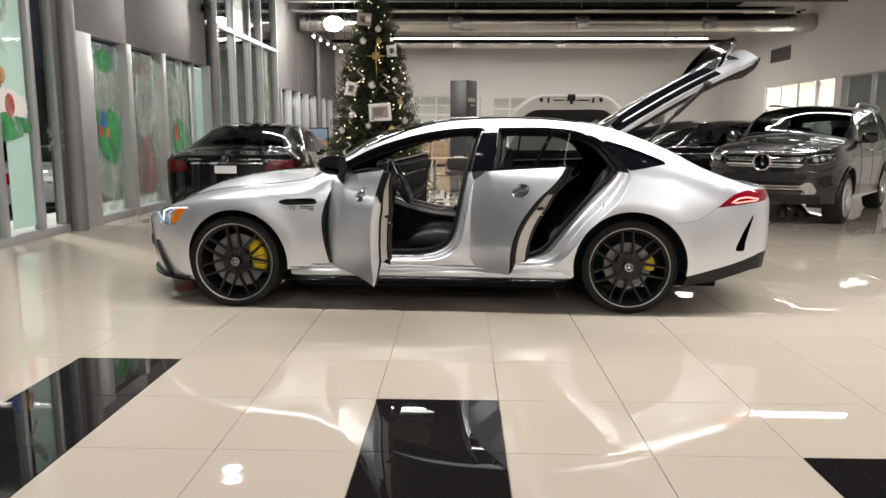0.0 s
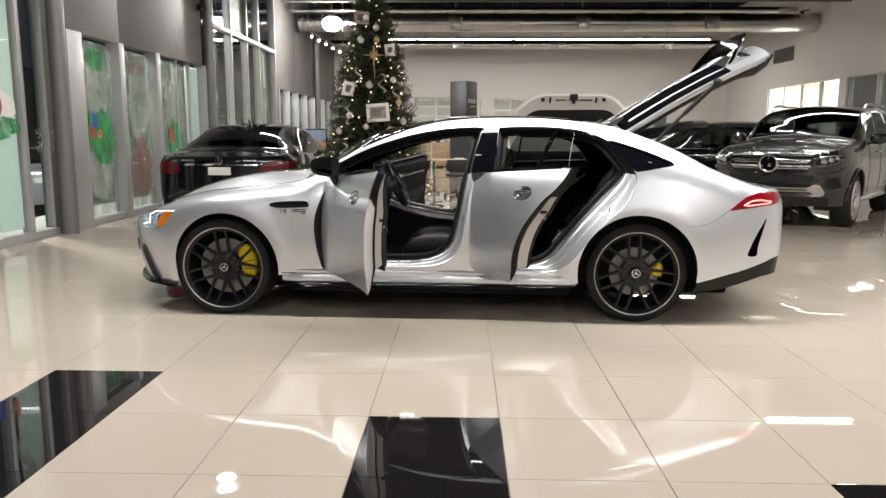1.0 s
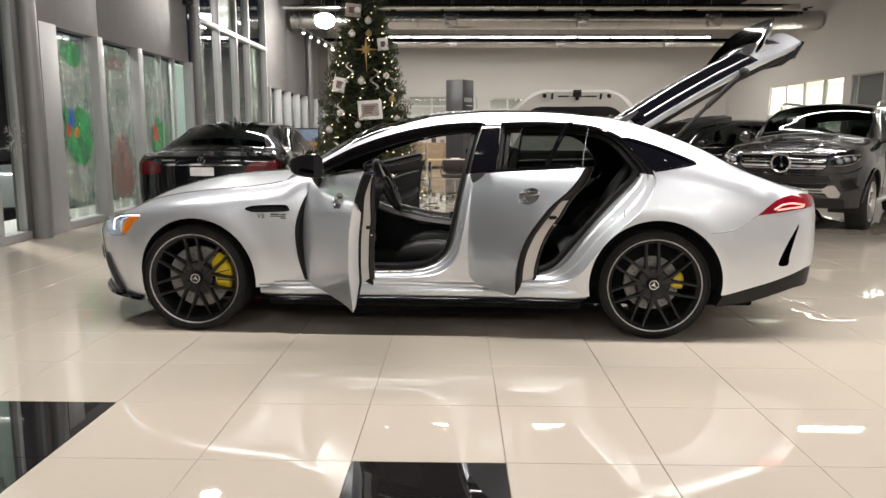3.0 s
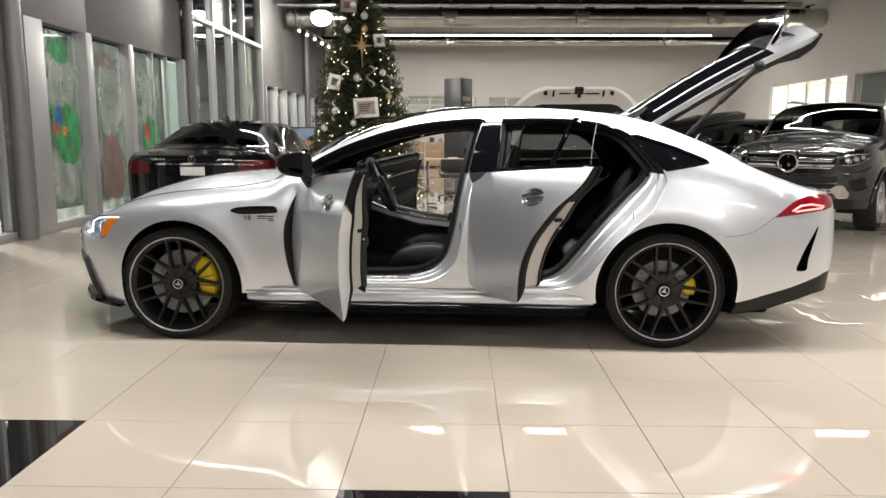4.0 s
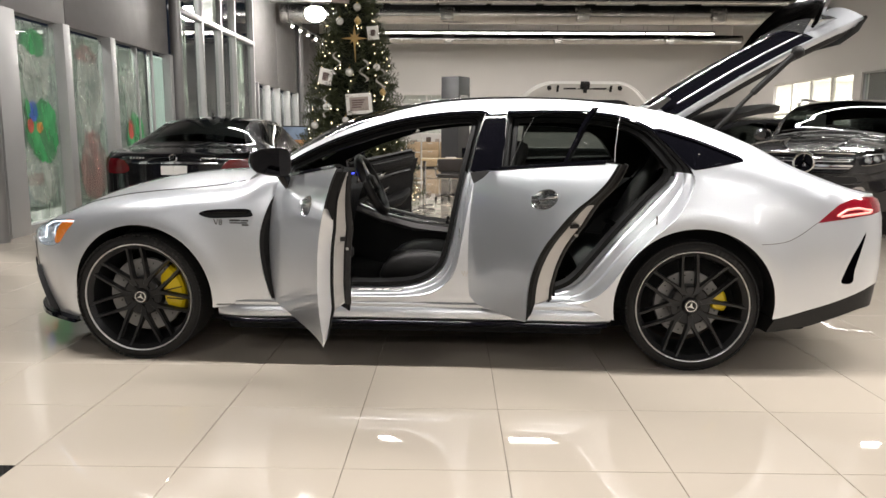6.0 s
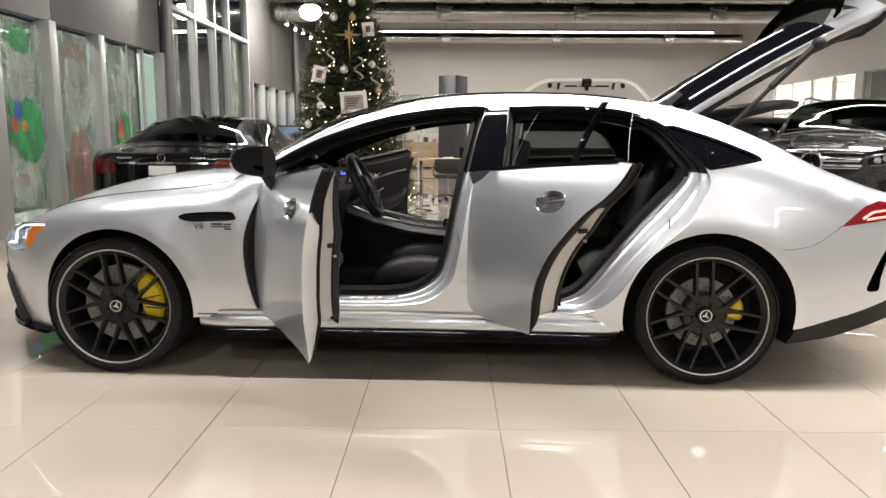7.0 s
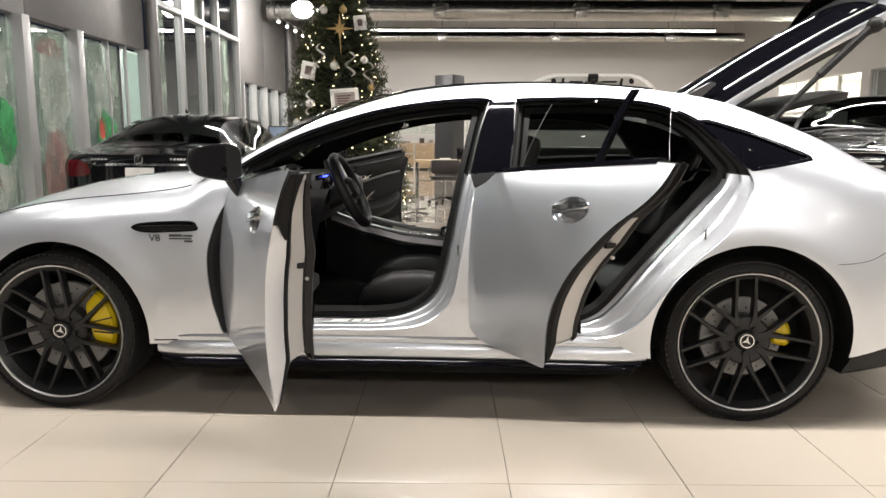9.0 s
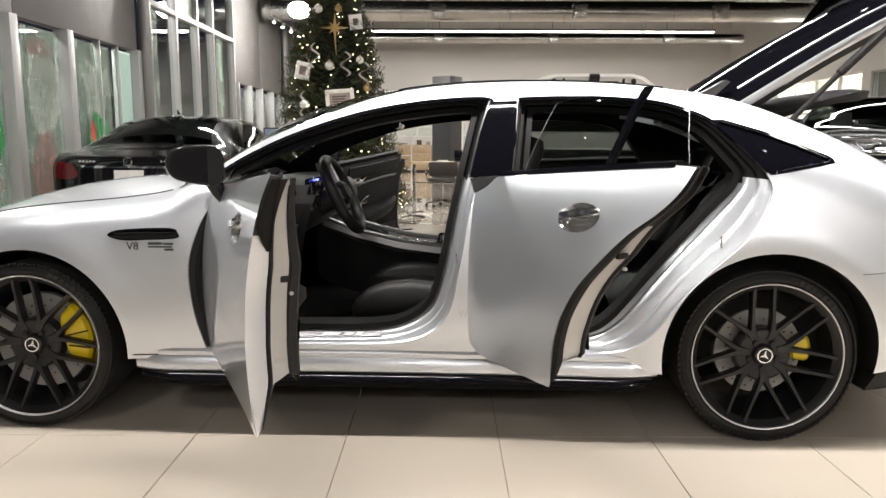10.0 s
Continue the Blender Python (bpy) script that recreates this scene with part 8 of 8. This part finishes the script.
chair = make_chair(pose(0.35, 12.0, 0, 0, 0, 6))
copy_thing(chair, pose(-0.75, 13.9, 0, 0, 0, 150))
copy_thing(chair, pose(2.9, 14.2, 0, 0, 0, 80))
lap = thing("laptop", pose(0.75, 13.35, 0.76), "dark laptop open on the desk", "laptop")
part("keyboard", box(bmesh.new(), -0.16, 0.16, -0.11, 0.11, 0, 0.014, 0.004), "matt_black", lap)
part("screen", box(bmesh.new(), -0.16, 0.16, 0.10, 0.112, 0.012, 0.22, 0.004), "gloss_black", lap)
solid("paper_stack", box(bmesh.new(), 0.25, 0.47, 13.2, 13.45, 0.76, 0.79, 0.004), "card", "small stack of paper on the desk", "paper")
# low tan cabinets under the far window, with white boxes and papers on them
for x in (-1.55, -0.83, -0.11):
    cab = thing("low_cabinet", pose(x, 26.7, 0), "low tan wooden cabinet under the far window", "cabinet", "cabinets under the window")
    part("body", box(bmesh.new(), 0.0, 0.69, -0.25, 0.25, 0.06, 1.0, 0.006), "pale_wood", cab)
    part("plinth", box(bmesh.new(), 0.02, 0.67, -0.22, 0.23, 0, 0.06), "matt_black", cab)
    for z in (0.09, 0.40, 0.71):
        part("drawer", box(bmesh.new(), 0.015, 0.675, -0.268, -0.25, z, z + 0.28, 0.004), "tan", cab)
        part("handle", box(bmesh.new(), 0.25, 0.44, -0.285, -0.268, z + 0.22, z + 0.235, 0.003), "alu", cab)
rnd = random.Random(7)
x = -1.5
while x < 0.45:
    w, h = rnd.uniform(0.14, 0.3), rnd.uniform(0.08, 0.26)
    o = solid("storage_box", box(bmesh.new(), 0, w, -0.15, 0.12, 0, h, 0.004), rnd.choice(("wood", "card", "print")), "small box standing on the low cabinets", "box", "boxes on the cabinets")
    o.matrix_basis = pose(x, 26.7, 1.0)
    x += w + rnd.uniform(0.03, 0.2)
# slim white display stand with shelves
rack = thing("display_stand", pose(-0.62, 17.2, 0), "slim white display stand with papers on its shelves", "stand")
for x in (-0.2, 0.2):
    part("upright", box(bmesh.new(), x - 0.012, x + 0.012, -0.16, 0.16, 0, 1.28, 0.004), "card", rack)
for z in (0.12, 0.45, 0.80, 1.12):
    part("shelf", box(bmesh.new(), -0.188, 0.188, -0.15, 0.15, z - 0.01, z + 0.01, 0.003), "card", rack)
part("base", box(bmesh.new(), -0.26, 0.26, -0.2, 0.2, 0, 0.03, 0.006), "card", rack)
# printed screen panel beside the far glazing
scr = thing("poster_stand", pose(-3.45, 16.0, 0, 0, 0, 12), "low poster stand with a blue and orange print", "sign")
part("panel", box(bmesh.new(), -0.32, 0.32, -0.02, 0.02, 0.75, 1.45, 0.01), "matt_black", scr)
part("print", box(bmesh.new(), -0.29, 0.29, -0.024, -0.02, 1.12, 1.42), "blue_print", scr)
part("print", box(bmesh.new(), -0.29, 0.29, -0.024, -0.02, 0.80, 1.115), "orange_print", scr)
part("foot", box(bmesh.new(), -0.3, 0.3, -0.2, 0.2, 0, 0.03, 0.008), "matt_black", scr)
part("post", tube(bmesh.new(), [(0, 0.03, 0.03), (0, 0.03, 0.8)], 0.02, 10), "alu", scr)
# cable on the floor
pts = [(-0.20 + 0.16 * math.sin(q * 6) + 0.06 * q, 8.3 + 0.8 * q + 0.25 * math.cos(q * 6), 0.008 + 0.02 * math.sin(q * 4) ** 2) for q in np.linspace(0, 3.2, 90)]
solid("cable", tube(bmesh.new(), pts, 0.008, 6), "matt_black", "thin black charging cable lying on the floor", "cable")

# ---------------------------------------------------------------- wall fittings
vent = thing("air_grille", pose(XE - 0.01, 22.1, 3.98, 0, 0, -90), "grey louvred air grille in the side wall", "vent")
bm = bmesh.new()
for a, b, p, q in ((-0.75, 0.75, 0.19, 0.23), (-0.75, 0.75, -0.23, -0.19), (-0.75, -0.71, -0.19, 0.19), (0.71, 0.75, -0.19, 0.19), (-0.02, 0.02, -0.19, 0.19)):
    box(bm, a, b, -0.03, 0.0, p, q, 0.004)
part("frame", bm, "panel", vent)
part("backing", box(bmesh.new(), -0.73, 0.73, -0.006, 0.0, -0.2, 0.2), "dark", vent)
for k in range(11):
    part("slat", box(bmesh.new(), -0.71, 0.71, -0.024, -0.004, -0.008, 0.008, 0, Matrix.Translation((0, 0, -0.175 + 0.035 * k)) @ pose(0, 0, 0, 35)), "panel", vent)
track = thing("track_light", pose(-3.55, 16.0, 3.85), "white ceiling track with a row of lit spots", "light")
p0, p1 = Vector((0, 0, 0)), Vector((0.72, 1.1, -0.36))
part("rail", tube(bmesh.new(), [p0 + Vector((0, 0, 0.10)), p1 + Vector((0, 0, 0.10))], 0.014, 8), "frame", track)
part("stem", tube(bmesh.new(), [p0 + Vector((0, 0, 0.10)), p0 + Vector((0, 0, ZC - 3.85))], 0.008, 8), "pipe", track)
part("stem", tube(bmesh.new(), [p1 + Vector((0, 0, 0.10)), p1 + Vector((0, 0, ZC - 3.5))], 0.01, 8), "pipe", track)
for k in range(5):
    c = p0.lerp(p1, 0.1 + 0.2 * k)
    part("spot_head", tube(bmesh.new(), [c + Vector((0, 0, 0.09)), c + Vector((0, -0.02, 0.0))], [0.025, 0.04], 12), "card", track)
    part("spot_bulb", ball(bmesh.new(), c + Vector((0, -0.025, -0.005)), 0.032, 10), "bulb", track)
for i, (x, y, z) in enumerate(((10.9, 20.3, 5.05), (XW + 0.12, 11.6, 3.75))):
    cm = thing("security_camera", pose(x, y, z), "small dark security camera on the wall", "camera")
    part("arm", tube(bmesh.new(), [(0.2 if x > 0 else -0.15, 0, 0.1), (0, 0, 0.06)], 0.02, 8), "matt_black", cm)
    part("casing", tube(bmesh.new(), [(0.0, 0.1, 0.05), (-0.05, -0.12, 0)], 0.05, 12), "matt_black", cm)

# ---------------------------------------------------------------- painted glass and the street outside
def glass_paint(name, y0, z0, blobs, label):
    """Flat patches of paint on the inner face of a pane: (dy, dz, half width, half height, colour, wobble)."""
    th = thing(name, pose(XW - 0.048, y0, z0), label, "window painting")
    rnd = random.Random(len(blobs) * 7 + int(y0 * 10))
    for k, (dy, dz, a, b, mat, wob) in enumerate(blobs):
        n = 64
        ph = rnd.uniform(0, 6)
        ring = []
        for i in range(n):
            t = 2 * math.pi * i / n
            f = 1 + wob * (math.sin(3 * t + ph) + 0.6 * math.sin(7 * t + 2 * ph) + 0.5 * math.sin(13 * t) + 0.35 * math.sin(23 * t + ph))
            ring.append((dy + a * f * math.cos(t), dz + b * f * math.sin(t)))
        h = 0.001 + 0.0012 * k
        part("paint_patch", prism(bmesh.new(), ring, lambda p, q, e: Vector((e, p, q)), h, h + 0.001), mat, th)
    for k in range(4):
        # thin milky brush strokes between the shapes
        cy, cz, a, tilt = rnd.uniform(-0.35, 0.35), rnd.uniform(0.5, 1.2), rnd.uniform(0.12, 0.3), rnd.uniform(-1.2, 1.2)
        ring = []
        for i in range(28):
            t = 2 * math.pi * i / 28
            u, v = a * math.cos(t) * (1 + 0.12 * math.sin(5 * t)), 0.05 * math.sin(t) * (1 + 0.3 * math.sin(9 * t + k))
            y = max(-0.44, min(0.44, cy + u * math.cos(tilt) - v * math.sin(tilt)))
            ring.append((y + 0.0004 * i, cz + u * math.sin(tilt) + v * math.cos(tilt)))
        h = 0.001 + 0.0012 * (len(blobs) + k)
        if abs(tilt) > 0.25:
            part("brush_stroke", prism(bmesh.new(), ring, lambda p, q, e: Vector((e, p, q)), h, h + 0.001), "pale_paint", th)
    return th


glass_paint("window_painting", 7.42, 1.2, [(0, -0.35, 0.36, 0.55, "pale_paint", 0.05), (0.0, 0.75, 0.30, 0.42, "pale_paint", 0.06), (0.0, 1.15, 0.26, 0.16, "green", 0.08), (0.08, 0.05, 0.36, 0.40, "green", 0.05), (-0.12, 0.30, 0.10, 0.13, "blue_paint", 0.03),
                                            (-0.2, 0.12, 0.07, 0.09, "red_paint", 0.02), (0.0, 0.10, 0.07, 0.07, "orange_paint", 0.02), (-0.24, 0.34, 0.05, 0.11, "green", 0.1)], "milky, green and red holiday paint shapes on the glass")
glass_paint("window_painting", 8.8, 1.25, [(0, 0.55, 0.38, 0.62, "pale_paint", 0.05), (0, -0.5, 0.40, 0.5, "red_faint", 0.06), (-0.05, 1.1, 0.3, 0.12, "red_faint", 0.12)], "milky and reddish holiday paint shapes on the glass")
glass_paint("window_painting", 10.2, 1.15, [(0.05, 0.6, 0.30, 0.5, "pale_paint", 0.06), (0.1, -0.15, 0.34, 0.6, "green", 0.08), (-0.1, 0.15, 0.1, 0.16, "red_paint", 0.05)], "milky and green holiday paint shapes on the glass")
glass_paint("window_painting", 5.0, 1.62, [(0.0, 0.0, 0.42, 0.20, "card", 0.05), (0.0, -0.25, 0.45, 0.16, "green", 0.12), (0.08, 0.0, 0.09, 0.14, "red_paint", 0.02), (-0.25, 0.28, 0.14, 0.14, "blue_paint", 0.02), (-0.05, 0.34, 0.08, 0.1, "orange_paint", 0.02), (-0.15, 0.45, 0.06, 0.12, "green", 0.1), (-0.28, 0.0, 0.08, 0.09, "orange_paint", 0.03)], "bright holiday paint shapes on the entrance glass")


def pane_film(name, y0, y1, z0, z1, mat, label):
    solid(name, box(bmesh.new(), XW - 0.0655, XW - 0.0640, y0, y1, z0, z1), mat, label, "window film", "films on the glass")


pane_film("window_film", 4.98, 5.44, 0.16, 4.5, "frost", "pale green frosted film on the entrance glass")
# lamp reflection in this upper pane, put on as a white sheet
pane_film("window_film", 13.68, 14.88, 3.66, 6.2, "white_glare", "white sheet on an upper pane, standing for the lamp reflection")
pane_film("window_film", 6.92, 7.98, 0.12, 2.6, "wash", "thin milky wash over the painted shop glass")
pane_film("window_film", 8.18, 9.45, 0.12, 2.6, "wash", "thin milky wash over the painted shop glass")
pane_film("window_film", 9.65, 10.8, 0.12, 2.6, "wash", "thin milky wash over the painted shop glass")
pane_film("window_film", 10.99, 11.60, 0.12, 2.6, "frost", "pale green frosted film on the shop glass")
for y in (12.33, 16.33):
    pane_film("window_film", y, y + 0.5, 0.12, 3.5, "wash", "pale film strip on the tall glazing")

flake = thing("snowflake_decal", pose(XW - 0.046, 6.0, 1.22), "white snowflake decal on the entrance glass", "decal")
for k in range(6):
    a = math.pi * k / 3
    o, p = Vector((0, math.sin(a), math.cos(a))), Vector((0, math.cos(a), -math.sin(a)))
    bm = bmesh.new()
    for r0, r1, w0, w1 in ((0.02, 0.24, 0, 0), (0.10, 0.17, 0, 0.07), (0.10, 0.17, 0, -0.07), (0.17, 0.22, 0, 0.045), (0.17, 0.22, 0, -0.045)):
        tube(bm, [o * r0 + p * w0, o * r1 + p * w1], 0.0035, 5)
    part("flake_arm", bm, "frame", flake)
# ---------------------------------------------------------------- outside the glass
slab("ground", (-60, XW - 0.2, -40, 70, -0.62, -0.47), "asphalt", "dark asphalt parking lot at night", "ground")
slab("pavement", (XW - 1.6, XW - 0.2, -10, 27, -0.6, -0.03), "concrete", "pale concrete pavement outside the glass", "pavement")
parked = make_car("parked_car", pose(-9.52, 13.84, -0.47, 0, 0, -60), "silver saloon car parked outside the window", sd,
                  [(-2.6, 0.2), (-1.0, 0.24), (1.0, 0.24), (2.0, 0.27), (2.6, 0.32)], [(-1.58, 0.34, 0.38), (1.58, 0.34, 0.38)], "silver_far",
                  (-2.595, -1.0), (-1.0, -0.05), (-0.05, 1.12), (1.12, 1.93), [[(-0.85, 1.0), (-0.3, 1.29), (0.1, 1.355), (0.35, 1.36), (0.4, 1.02)], [(0.46, 1.02), (0.42, 1.36), (0.9, 1.335), (1.3, 1.22), (1.5, 1.06)]],
                  (0.34, 0.245, 0.81), (1.93, 2.595))
patch(parked, sd, "tail_light", [(2.14, 0.90), (2.30, 0.94), (2.44, 0.945), (2.535, 0.93), (2.555, 0.80), (2.52, 0.70), (2.40, 0.74), (2.2, 0.82)], "red_lens", "red tail light")
nose_patch(parked, sd, "number_plate", 0.15, 0.76, 0.865, "plate", "blank white plate", -0.012, False)
# far side of the lot: an added low dark backdrop, its few lit openings made up
far = thing("far_building", pose(-34, 10, 0), "low dark backdrop building added across the parking lot", "building")
part("wall", box(bmesh.new(), -4, 0, -45, 50, 0, 6.5), "sign", far)
for k in range(9):
    part("lit_window", box(bmesh.new(), 0.0, 0.05, -30 + 8 * k, -27.5 + 8 * k, 1.0, 2.6), "lit_window", far)
